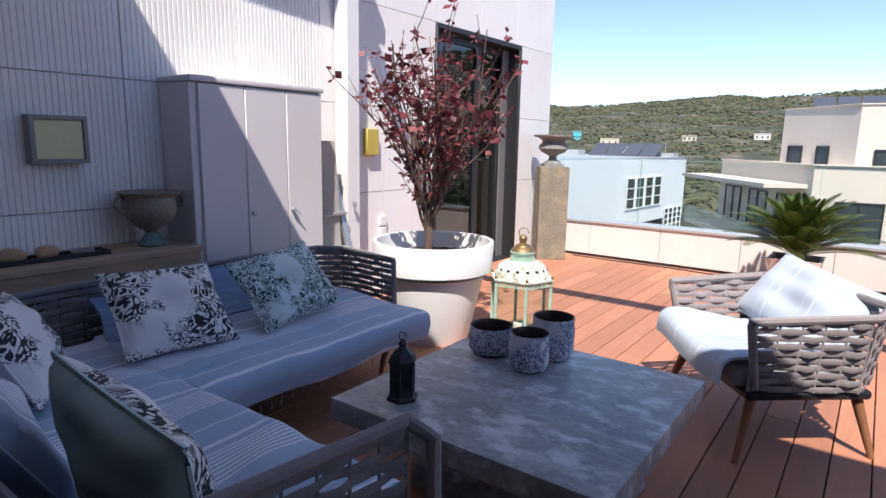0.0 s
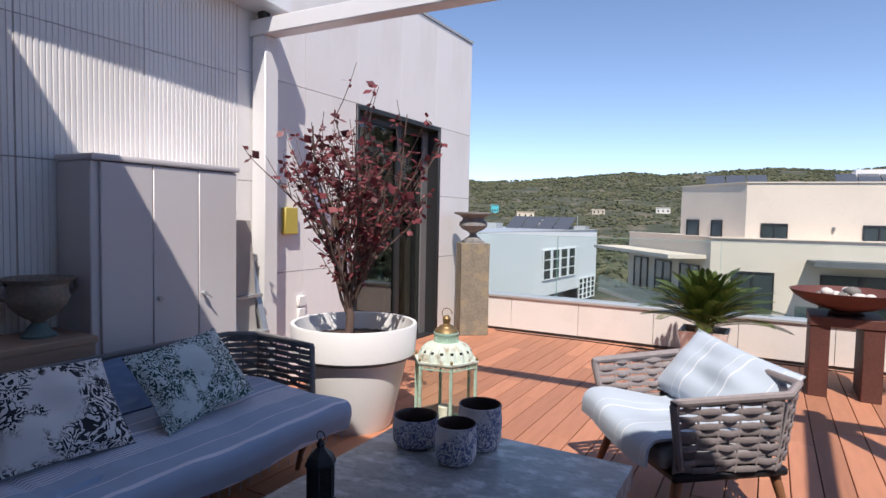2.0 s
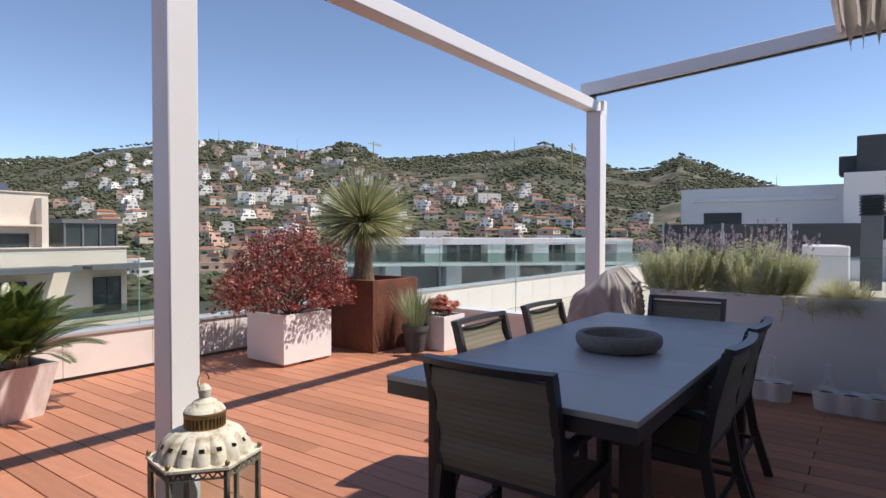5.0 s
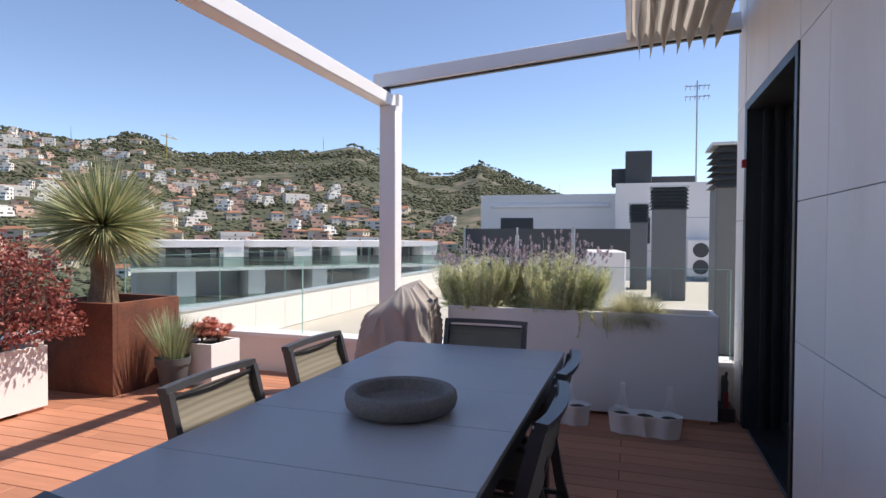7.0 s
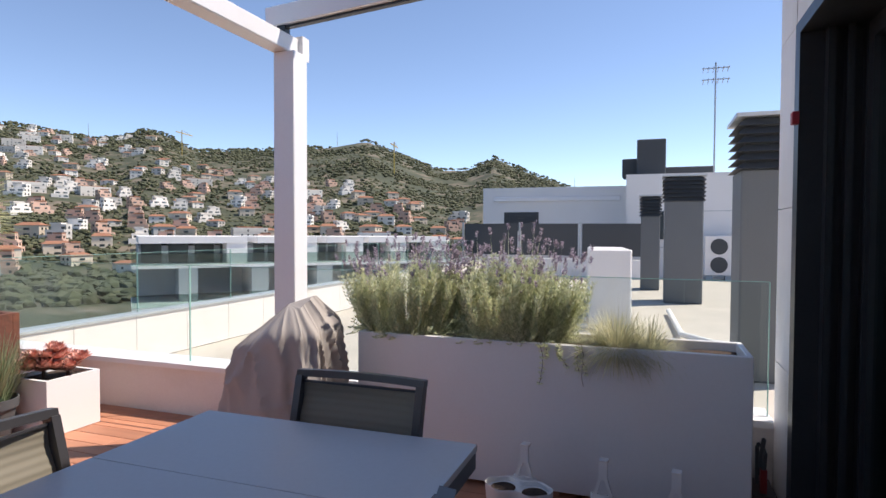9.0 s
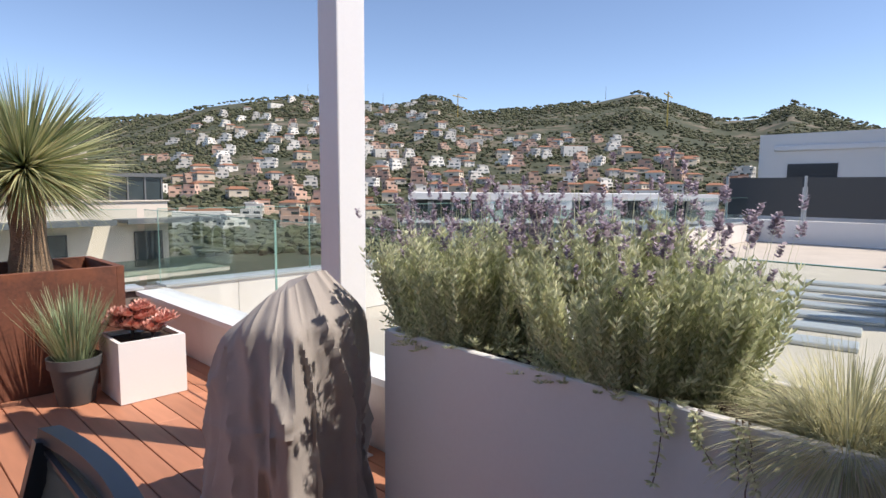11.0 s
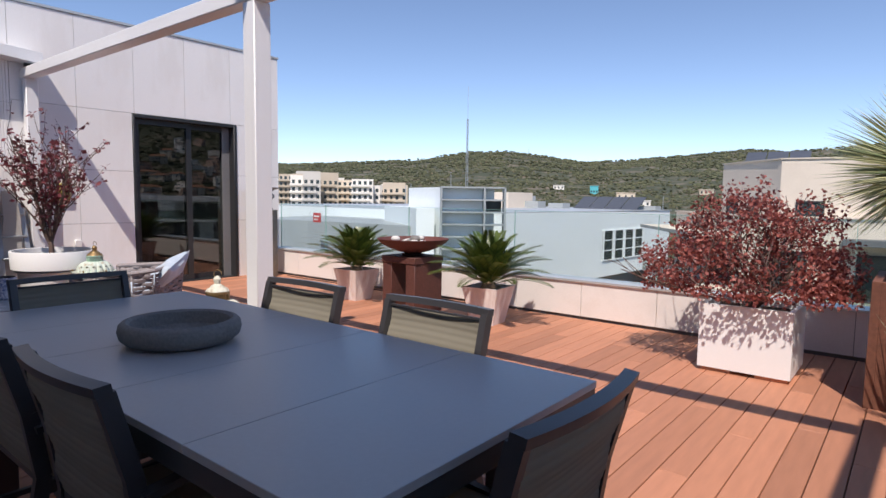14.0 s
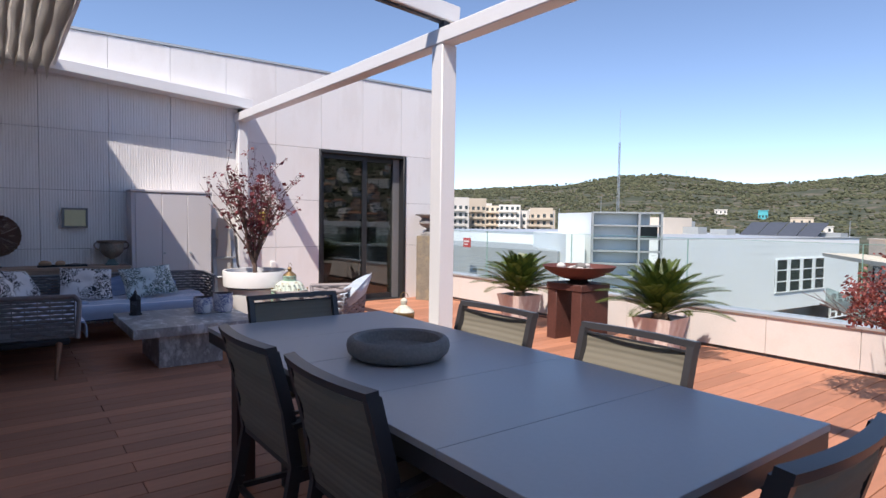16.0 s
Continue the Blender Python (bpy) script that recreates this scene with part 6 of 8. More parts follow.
def maple():
    rnd = random.Random(15)
    t = thing("red_maple", 7.39, 7.95, 0.458, "dense low red-leaved maple spilling over its pot", "shrub")
    bm = bmesh.new()
    tips = []
    for k in range(14):
        az = k * 2.399
        el = radians(rnd.uniform(20, 75))
        d = Vector((math.cos(az) * math.cos(el), math.sin(az) * math.cos(el), math.sin(el)))
        branches(rnd, bm, tips, Vector((0, 0, 0.0)), d, rnd.uniform(0.45, 0.62), 0.012, 1, 0.5, 0.0, 4)
    part("branchwork", bm, M_BARK, t)
    quads = []
    n = 0
    while n < 11000:
        az = rnd.uniform(0, 2 * math.pi)
        el = math.asin(rnd.uniform(-0.25, 1))
        rr = rnd.uniform(0.35, 1.0) ** 0.5
        shape = 1 + 0.30 * noise.noise(Vector((math.cos(az) * 1.6, math.sin(az) * 1.6, el * 2)))
        p = Vector((0.82 * math.cos(az) * math.cos(el), 0.50 * math.sin(az) * math.cos(el), 0.36 + 0.54 * math.sin(el) - 0.16 * max(0, math.cos(el) - 0.75) * 3)) * 1.0
        p = Vector((p.x * rr * shape, p.y * rr * shape, 0.20 + (p.z - 0.20) * rr * shape))
        if noise.noise(p * 6.0) < -0.12:
            continue
        if p.z < 0.02 and abs(p.x) < 0.30 and abs(p.y) < 0.28:
            continue
        dd = Vector((rnd.uniform(-1, 1), rnd.uniform(-1, 1), rnd.uniform(-1.0, 0.3)))
        L = rnd.uniform(0.022, 0.042)
        leaf_quad(quads, p, dd, Vector((rnd.uniform(-1, 1), rnd.uniform(-1, 1), rnd.uniform(0.2, 1))), L, L * 0.7, 0.05)
        n += 1
    quads_part("leaves", quads, M_MAPLE, t)


maple()


def tuft(name, x, y, z, n, L, w, spread, droop, material, label, category, seed, base=0.05):
    rnd = random.Random(seed)
    t = thing(name, x, y, z, label, category)
    strips = []
    for k in range(n):
        az = rnd.uniform(0, 2 * math.pi)
        el = radians(90 - spread * rnd.random() ** 0.7)
        d = Vector((math.cos(az) * math.cos(el), math.sin(az) * math.cos(el), math.sin(el)))
        b = base * rnd.random()
        blade(strips, Vector((b * math.cos(az), b * math.sin(az), 0)), d, L * rnd.uniform(0.7, 1.05), w, droop * rnd.uniform(0.6, 1.3), 4)
    leaves_part("blade_tuft", *strips_mesh(strips), material, t)
    return t


tuft("potted_grass", 8.528, 7.182, 0.252, 320, 0.50, 0.008, 36, 0.12, M_GRASS, "upright tuft of pale-tipped green grass blades", "grass", 31, 0.09)
tuft("fescue", 9.14, 3.22, 0.765, 2600, 0.26, 0.0024, 86, 1.25, M_FESCUE, "straw-green fescue tussock hanging over a trough", "grass", 32, 0.10)
tuft("fescue", 9.18, 3.05, 0.765, 900, 0.22, 0.0022, 85, 1.4, M_FESCUE, "small straw-green fescue tussock in a trough", "grass", 33, 0.08)


def lavender(x, y, seed, n, r, h):
    rnd = random.Random(seed)
    t = thing("lavender_bush", x, y, 0.765, "dense grey-green lavender bush with spent purple spikes", "shrub", "lavender bushes")
    stems, leaves, flowers = [], [], []
    sprays = [(rnd.uniform(0, 2 * math.pi), rnd.random() ** 0.55, rnd.uniform(0.78, 1.0)) for _ in range(60)]
    for k in range(110):
        az = rnd.uniform(0, 2 * math.pi)
        el = radians(rnd.uniform(0, 50))
        d = Vector((math.cos(az) * math.cos(el), math.sin(az) * math.cos(el), math.sin(el)))
        q = Vector((0.15 * math.cos(az), 0.24 * math.sin(az), 0.03))
        L = rnd.uniform(0.08, 0.17)
        blade(stems, q, d, L, 0.003, 0.0, 1)
        for i in range(9):
            q = q + d * (L / 9)
            d = (d + Vector((rnd.uniform(-1, 1), rnd.uniform(-1, 1), rnd.uniform(-1, 1))) * 0.06).normalized()
            for _ in range(6):
                a = rnd.uniform(0, 2 * math.pi)
                leaf_quad(leaves, q, Vector((math.cos(a), math.sin(a), 0.5)) + d * 0.7, Vector((math.sin(a), -math.cos(a), 0.3)), rnd.uniform(0.018, 0.032), 0.006, 0.05)
    for k in range(n):
        az, out, tall = sprays[k % len(sprays)]
        az += rnd.gauss(0, 0.08) / (0.25 + out)
        out = min(1.1, max(0.0, out + rnd.gauss(0, 0.035)))
        el = radians(88 - 39 * out + rnd.gauss(0, 4))
        d = Vector((math.cos(az) * math.cos(el) * 0.85, math.sin(az) * math.cos(el) * 1.1, math.sin(el))).normalized()
        p = Vector((0.17 * out * math.cos(az), 0.25 * out * math.sin(az), 0.0))
        L = h * tall * rnd.uniform(0.66, 1.0) * (1 - 0.20 * out)
        q = p.copy()
        m = 16
        step = L / m
        dd = d.copy()
        for i in range(m):
            q = q + dd * step
            dd = (dd + Vector((0, 0, 0.075)) + Vector((rnd.uniform(-1, 1), rnd.uniform(-1, 1), 0)) * 0.05).normalized()
            for s in range(6 if i > 1 else 2):
                a = rnd.uniform(0, 2 * math.pi)
                ld = Vector((math.cos(a), math.sin(a), 0.9)) + dd * 0.4
                ll = rnd.uniform(0.020, 0.036)
                leaf_quad(leaves, q, ld, Vector((math.sin(a), -math.cos(a), 0.3)), ll, 0.0072, 0.05)
        blade(stems, p, (q - p).normalized(), (q - p).length, 0.0025, 0.0, 1)
        if rnd.random() < 0.30 and out < 0.98:
            fl = rnd.uniform(0.07, 0.19)
            e = q + dd * fl
            blade(stems, q, dd, fl, 0.0025, 0.0, 1)
            for i in range(9):
                c = e + dd * (i * 0.0042)
                a = rnd.uniform(0, 6.28)
                leaf_quad(flowers, c, Vector((math.cos(a), math.sin(a), 0.6)), dd, 0.018, 0.013, 0)
                leaf_quad(flowers, c, Vector((-math.cos(a), -math.sin(a), 0.6)), dd, 0.014, 0.011, 0)
    leaves_part("foliage", *strips_mesh(stems), M_LAV, t)
    quads_part("leaves", leaves, M_LAV, t)
    quads_part("flower_mass", flowers, M_LAVFLOWER, t, "faded purple flower spikes")


lavender(9.22, 4.46, 51, 760, 0.4, 0.56)
lavender(9.22, 3.80, 52, 760, 0.4, 0.58)


def trailer():
    rnd = random.Random(61)
    t = thing("trailing_plant", 9.0, 3.50, 0.80, "thin trailing stem with small yellow-green leaves", "plant")
    quads = []
    bm = bmesh.new()
    for k in range(7):
        y = rnd.uniform(-0.12, 0.12)
        L = rnd.uniform(0.06, 0.17) if k < 5 else 0.22
        pts = [Vector((0.05, y, 0.0)), Vector((-0.01, y, 0.035))]
        p = pts[-1].copy()
        for i in range(8):
            p = p + Vector((-0.006 * (i < 2), rnd.uniform(-0.012, 0.006), -L / 8))
            pts.append(p.copy())
            for s in range(0 if k > 5 else 7):
                a = rnd.uniform(0, 6.28)
                leaf_quad(quads, p, Vector((-abs(math.cos(a)) * 0.6, math.sin(a), rnd.uniform(-0.5, 0.5))), Vector((-1, 0, 0.3)), rnd.uniform(0.012, 0.026), 0.008)
        tube(bm, pts, 0.0016, 4)
    part("stem", bm, M_BARK, t)
    quads_part("leaves", quads, M_LAV, t)


trailer()


def succulent(x, y, z, r, seed):
    rnd = random.Random(seed)
    t = thing("succulent", x, y, z, "red rosette succulent in a white pot", "succulent", "red succulents")
    bm = bmesh.new()
    tube(bm, [(0, 0, -0.02), (0, 0, r * 0.2)], 0.012, 6)
    part("stem", bm, M_BARK, t)
    quads = []
    for c in range(9):
        a0 = c * 2.399
        o = Vector((r * 0.55 * math.cos(a0) * (c > 0), r * 0.55 * math.sin(a0) * (c > 0), r * (0.18 + 0.22 * (c % 3))))
        for k in range(44):
            az = k * 2.399
            el = radians(8 + 75 * k / 44)
            d = Vector((math.cos(az) * math.cos(el), math.sin(az) * math.cos(el), math.sin(el)))
            leaf_quad(quads, o, d, Vector((0, 0, 1)) if el < 1.2 else Vector((1, 0, 0)), r * rnd.uniform(0.42, 0.58) * (1 - 0.3 * k / 44), r * 0.26, -0.08)
    quads_part("petals", quads, M_SUCC, t)


succulent(8.86, 7.14, 0.375, 0.20, 71)
succulent(8.95, 7.02, 0.375, 0.17, 72)
succulent(8.84, 7.10, 0.47, 0.15, 73)


def cable():
    c = thing("cable", 0, 0, 0.006, "thin black cable lying along the foot of the parapet", "cable")
    bm = bmesh.new()
    tube(bm, [(0.5 + 0.1 * i, 8.74 - 0.035 * (0.5 + 0.5 * math.sin(i * 0.37)) - 0.05 * math.exp(-((i - 16) / 5) ** 2), 0.0) for i in range(40)], 0.006, 6)
    part("cord", bm, M_BLACKIRON, c)


cable()


def hose():
    h = thing("hose_reel", 9.22, 2.49, 0.0, "hose and red tool on a small brown step behind the planter", "garden hose")
    bm = bmesh.new()
    box(bm, -0.09, 0.16, -0.055, 0.06, 0.0, 0.10)
    soft(bm, 0.004, 1)
    part("step", bm, M_TABLELEG, h)
    bm = bmesh.new()
    tube(bm, [(0.0, 0, 0.11), (0.02, 0.01, 0.25), (0.0, 0.0, 0.36), (-0.04, 0.0, 0.30), (-0.03, 0.01, 0.12)], 0.012, 8)
    tube(bm, [(0.05, 0.02, 0.11), (0.06, 0.02, 0.3), (0.02, 0.02, 0.33)], 0.010, 8)
    part("hose", bm, M_POTGREY, h)
    bm = bmesh.new()
    box(bm, -0.05, -0.02, -0.01, 0.02, 0.101, 0.22)
    part("red_handle", bm, mat("red handle", (0.3, 0.03, 0.03), 0.5), h)


hose()

# ---- the land around ----
EYE = Vector((5.0, 3.0, 1.33))
RIDGE = ((-180, 2.4), (-120, 2.6), (-60, 2.9), (-51.9, 3.0), (-46.5, 3.3), (-41.4, 3.6), (-36, 4.45), (-32.4, 4.5), (-25.1, 3.5), (-20.7, 3.75), (-16.3, 4.1), (-11.3, 4.5), (-8.8, 4.25),
         (-0.5, 4.75), (4.5, 4.5), (10.8, 4.7), (14.9, 5.6), (17.1, 5.8), (21.9, 6.6), (24.8, 7.4), (27.6, 7.9), (32.5, 8.5), (36, 8.4), (40.5, 7.8), (42.6, 8.2), (44.1, 8.95), (45.8, 8.6),
         (48.1, 7.35), (53.3, 7.65), (59.8, 8.2), (63.4, 8.9), (67.6, 7.2), (70.3, 6.2), (73, 6.2), (75.6, 7.4), (78.9, 6.0), (83.5, 4.2), (90, 3.0), (120, 2.4), (180, 2.4))
GROUND_Z = -9.0


def ridge_angle(az):
    return float(np.interp(az, [a for a, _ in RIDGE], [e for _, e in RIDGE]))


def slope_of(az):
    """Where the rise starts, where it ends, for a bearing."""
    town = float(np.interp(az, [8, 24, 80, 100], [0, 1, 1, 0]))
    return 240 - 70 * town, 1000 - 380 * town


def land(az, r):
    r0, r1 = slope_of(az)
    top = math.tan(radians(ridge_angle(az) - 0.12)) * r1 + EYE.z
    u = min(1.0, max(0.0, (r - r0) / (r1 - r0)))
    z = GROUND_Z + (top - GROUND_Z) * (u ** 1.15)
    z += 3.0 * noise.noise(Vector((r * math.sin(radians(az)) * 0.012, r * math.cos(radians(az)) * 0.012, 0))) * u * (1 - u) * 4
    if r > r1:
        z -= (r - r1) * 0.25
    return z


def at_bearing(az, r):
    return EYE.x + r * math.sin(radians(az)), EYE.y + r * math.cos(radians(az))


M_LAND = mat("scrub land", (0.055, 0.064, 0.034), 0.95, vary=0.4, scale=0.05, fine=0.5, bump=0.0, tint=(0.20, 0.16, 0.12), tint_amount=0.8, tint_scale=0.05, stretch=(1, 1, 3))
M_PINE = leaf_mat("pine canopy", (0.052, 0.062, 0.032), (0.120, 0.122, 0.064), 0.05, 0.9)
M_SCRUB = leaf_mat("dry scrub", (0.12, 0.105, 0.065), (0.21, 0.165, 0.12), 0.05, 0.95)


def build_land():
    bm = bmesh.new()
    azs = [a for a in range(-180, -62, 6)] + [-62 + i * 0.8 for i in range(206)] + [a for a in range(104, 180, 6)]
    rs = [14, 60, 120, 170, 200, 240, 290, 340, 400, 470, 540, 600, 640, 700, 800, 900, 980, 1020, 1200, 1600, 4000]
    grid = []
    for az in azs:
        row = []
        for r in rs:
            x, y = at_bearing(az, r)
            z = GROUND_Z if r <= 120 else max(land(az, r), GROUND_Z - (0 if r < 1100 else 20))
            row.append(bm.verts.new((x, y, z)))
        grid.append(row)
    centre = bm.verts.new((EYE.x, EYE.y, GROUND_Z))
    for i in range(len(grid)):
        a, b = grid[i], grid[(i + 1) % len(grid)]
        bm.faces.new((centre, b[0], a[0]))
        for k in range(len(rs) - 1):
            bm.faces.new((a[k], b[k], b[k + 1], a[k + 1]))
    ob = finish("ground", bm, M_LAND)
    tagged(ob, "wooded and dry hills round a valley town", kind="structure")


build_land()


def far_clumps(name, count, material, pick, label, seed):
    """Tree crowns far off: small uneven clumps, all in one mesh."""
    rnd = random.Random(seed)
    base = bmesh.new()
    bmesh.ops.create_icosphere(base, subdivisions=1, radius=1.0)
    bv = np.array([v.co[:] for v in base.verts])
    bf = np.array([[v.index for v in f.verts] for f in base.faces])
    base.free()
    V, F = [], []
    nr = np.random.RandomState(seed)
    for i in range(count):
        az, r, size = pick(rnd)
        x, y = at_bearing(az, r)
        z = land(az, r) if r > 120 else GROUND_Z
        h = size * rnd.uniform(0.45, 0.8)
        v = bv * (1 + nr.uniform(-0.3, 0.3, (len(bv), 1))) * np.array([size * rnd.uniform(0.8, 1.3), size * rnd.uniform(0.8, 1.3), h]) + np.array([x, y, z + h * 0.6])
        F.append(bf + len(bv) * i)
        V.append(v)
    me = bpy.data.meshes.new(name)
    me.from_pydata(np.concatenate(V).tolist(), [], np.concatenate(F).tolist())
    me.materials.append(material)
    ob = new(name, me)
    tagged(ob, label, "trees", kind="stuff")


def pick_forest(rnd):
    az = rnd.uniform(-62, 100)
    while rnd.random() < float(np.interp(az, [16, 26, 70, 84], [0, 0.05, 0.05, 0])):
        az = rnd.uniform(-62, 100)
    r0, r1 = slope_of(az)
    while True:
        r = r0 + (r1 - r0) * rnd.random() ** 0.8
        x, y = at_bearing(az, r)
        if noise.noise(Vector((x * 0.018, y * 0.018, 2.0))) + 0.5 * noise.noise(Vector((x * 0.07, y * 0.07, 5.0))) > rnd.uniform(-0.45, 0.1):
            break
    return az, r, rnd.uniform(0.6, 1.5) * (0.5 + r / 750)


def pick_valley(rnd):
    az = rnd.uniform(-62, 84)
    r = rnd.uniform(95, 260)
    return az, r, rnd.uniform(0.7, 1.5)


far_clumps("woods", 38000, M_PINE, pick_forest, "dark green pine woods on the hills", 3)
far_clumps("woods", 6000, M_PINE, pick_valley, "green trees in the valley", 4)
far_clumps("scrub", 12000, M_SCRUB, lambda r: (lambda q: (q[0], q[1], q[2] * 0.5))(pick_forest(r)), "reddish brown scrub on the slopes", 5)


# ---- houses on the hill ----
M_HOUSES = [mat("hill house white", (0.72, 0.68, 0.62), 0.85, vary=0.1, scale=0.2, bump=0, per_object=0.25),
            mat("hill house cream", (0.66, 0.56, 0.44), 0.85, vary=0.1, scale=0.2, bump=0, per_object=0.2),
            mat("hill house rose", (0.58, 0.40, 0.31), 0.85, vary=0.1, scale=0.2, bump=0, per_object=0.2)]
M_TILES = mat("clay roof tiles", (0.30, 0.14, 0.08), 0.85, vary=0.2, scale=0.6, bump=0)


def hill_house(kind, k):
    rnd = random.Random(100 + kind)
    h = new("house")
    tagged(h, ("white stepped hillside house with flat roofs", "cream hillside house with a tiled roof", "rose hillside house with terraces", "white two-storey hillside house with a tiled roof", "long white apartment house")[kind], "house", "houses on the hill")
    wall, roof, win = bmesh.new(), bmesh.new(), bmesh.new()
    w = (9, 9, 8, 8, 17)[kind]
    d = 7
    floors = (3, 2, 3, 2, 3)[kind]
    for f in range(floors):
        back = f * (1.6 if kind in (0, 2) else 0.0)
        x0, x1 = -w / 2 + (1.5 * f if kind == 0 else 0), w / 2 - (1.0 * f if kind == 2 else 0)
        z0, z1 = f * 2.9, (f + 1) * 2.9
        box(wall, x0, x1, back - d / 2, d / 2, z0 - (4 if f == 0 else 0), z1 + 0.3)
        m = max(2, int((x1 - x0) / 2.8))
        for i in range(m):
            if rnd.random() < 0.3:
                continue
            cx = x0 + (i + 0.5) * (x1 - x0) / m
            ww = rnd.choice((0.35, 0.5, 1.1))
            box(win, cx - ww, cx + ww, back - d / 2 - 0.03, back - d / 2 + 0.2, z0 + 0.7, z0 + 1.9)
        for yy in (-1.2, 1.5):
            box(win, x0 - 0.03, x0 + 0.2, yy - 0.6, yy + 0.6, z0 + 0.7, z0 + 2.1)
            box(win, x1 - 0.2, x1 + 0.03, yy - 0.6, yy + 0.6, z0 + 0.7, z0 + 2.1)
    z = floors * 2.9
    if kind in (1, 3):
        a = [roof.verts.new(p) for p in ((-w / 2 - .4, -d / 2 - .4, z + .3), (w / 2 + .4, -d / 2 - .4, z + .3), (w / 2 + .4, d / 2 + .4, z + .3), (-w / 2 - .4, d / 2 + .4, z + .3), (-w / 2 + 1.5, 0, z + 1.9), (w / 2 - 1.5, 0, z + 1.9))]
        for f in ((0, 1, 5, 4), (1, 2, 5), (2, 3, 4, 5), (3, 0, 4), (3, 2, 1, 0)):
            roof.faces.new([a[i] for i in f])
    else:
        box(roof, -w / 2 + 2.5, w / 2 - 2.0, -0.5, d / 2 - .5, z + 0.3, z + 1.1)
    part("wall", wall, M_HOUSES[(0, 1, 2, 0, 0)[kind] if k is None else k], h, smooth=False)
    part("roof", roof, M_TILES if kind != 0 else M_HOUSES[0], h, smooth=False)
    part("window", win, M_FARGLASS, h, smooth=False)["kind"] = "stuff"
    return h


def hill_town():
    rnd = random.Random(11)
    protos = [hill_house(k, None) for k in range(5)]
    used = [False] * 5
    spots = []
    tries = 0
    while len(spots) < 299 and tries < 24000:
        tries += 1
        az = rnd.uniform(19, 73)
        u = rnd.random() ** 1.25
        lim = float(np.interp(az, [19, 24, 32, 42, 46, 52, 60, 73], [0.35, 0.8, 0.98, 0.98, 0.8, 0.66, 0.5, 0.3]))
        if u > lim:
            continue
        r0, r1 = slope_of(az)
        r = r0 - 20 + (r1 - r0) * u
        x, y = at_bearing(az, r)
        if any((x - a) ** 2 + (y - b) ** 2 < 48 for a, b in spots):
            continue
        k = rnd.choices(range(5), (4, 3, 3, 2, 0.5))[0] if u > 0.25 else rnd.choices(range(5), (1, 4, 5, 2, 1))[0]
        spots.append((x, y))
        m = pose(x, y, land(az, r) - 0.5, 0, 0, -az + rnd.uniform(-35, 35))
        if not used[k]:
            protos[k].matrix_basis = m @ Matrix.Diagonal((0.76, 0.74, 0.62, 1))
            used[k] = True
        else:
            copy_thing(protos[k], m @ Matrix.Diagonal((rnd.uniform(0.8, 1.15), rnd.uniform(0.85, 1.1), rnd.uniform(0.7, 1.0), 1)))


hill_town()


# ---- beige villa across the street ----
def on_line(a, b, u):
    return (a[0] + (b[0] - a[0]) * u, a[1] + (b[1] - a[1]) * u)


def facade_box(bm, a, b, u0, u1, d0, d1, z0, z1):
    """A box on the line a-b from share u0 to u1, from d0 in front of it (negative) to d1 behind."""
    p, q = Vector(on_line(a, b, u0)), Vector(on_line(a, b, u1))
    n = Vector((-(b[1] - a[1]), b[0] - a[0])).normalized()
    prism(bm, [tuple(p + n * d0), tuple(q + n * d0), tuple(q + n * d1), tuple(p + n * d1)], z0, z1)


def window_on(parent, a, b, u0, u1, z0, z1, frame_mat, mullions=1, bars=0, curtain=False):
    bm = bmesh.new()
    facade_box(bm, a, b, u0, u1, -0.10, 0.05, z1 - 0.10, z1)
    facade_box(bm, a, b, u0, u1, -0.12, 0.05, z0, z0 + 0.10)
    w = (u1 - u0)
    e = w * 0.06
    for i in range(mullions + 2):
        c = u0 + w * i / (mullions + 1)
        facade_box(bm, a, b, max(u0, c - e / 2), min(u1, c + e / 2), -0.10, 0.05, z0 + 0.1, z1 - 0.1)
    for j in range(bars):
        z = z0 + (z1 - z0) * (j + 1) / (bars + 1)
        facade_box(bm, a, b, u0, u1, -0.09, 0.05, z - 0.05, z + 0.05)
    win = part("window", bm, frame_mat, parent, smooth=False)
    bm = bmesh.new()
    facade_box(bm, a, b, u0, u1, -0.05, 0.02, z0 + 0.05, z1 - 0.05)
    part("pane", bm, M_FARGLASS, win, smooth=False)


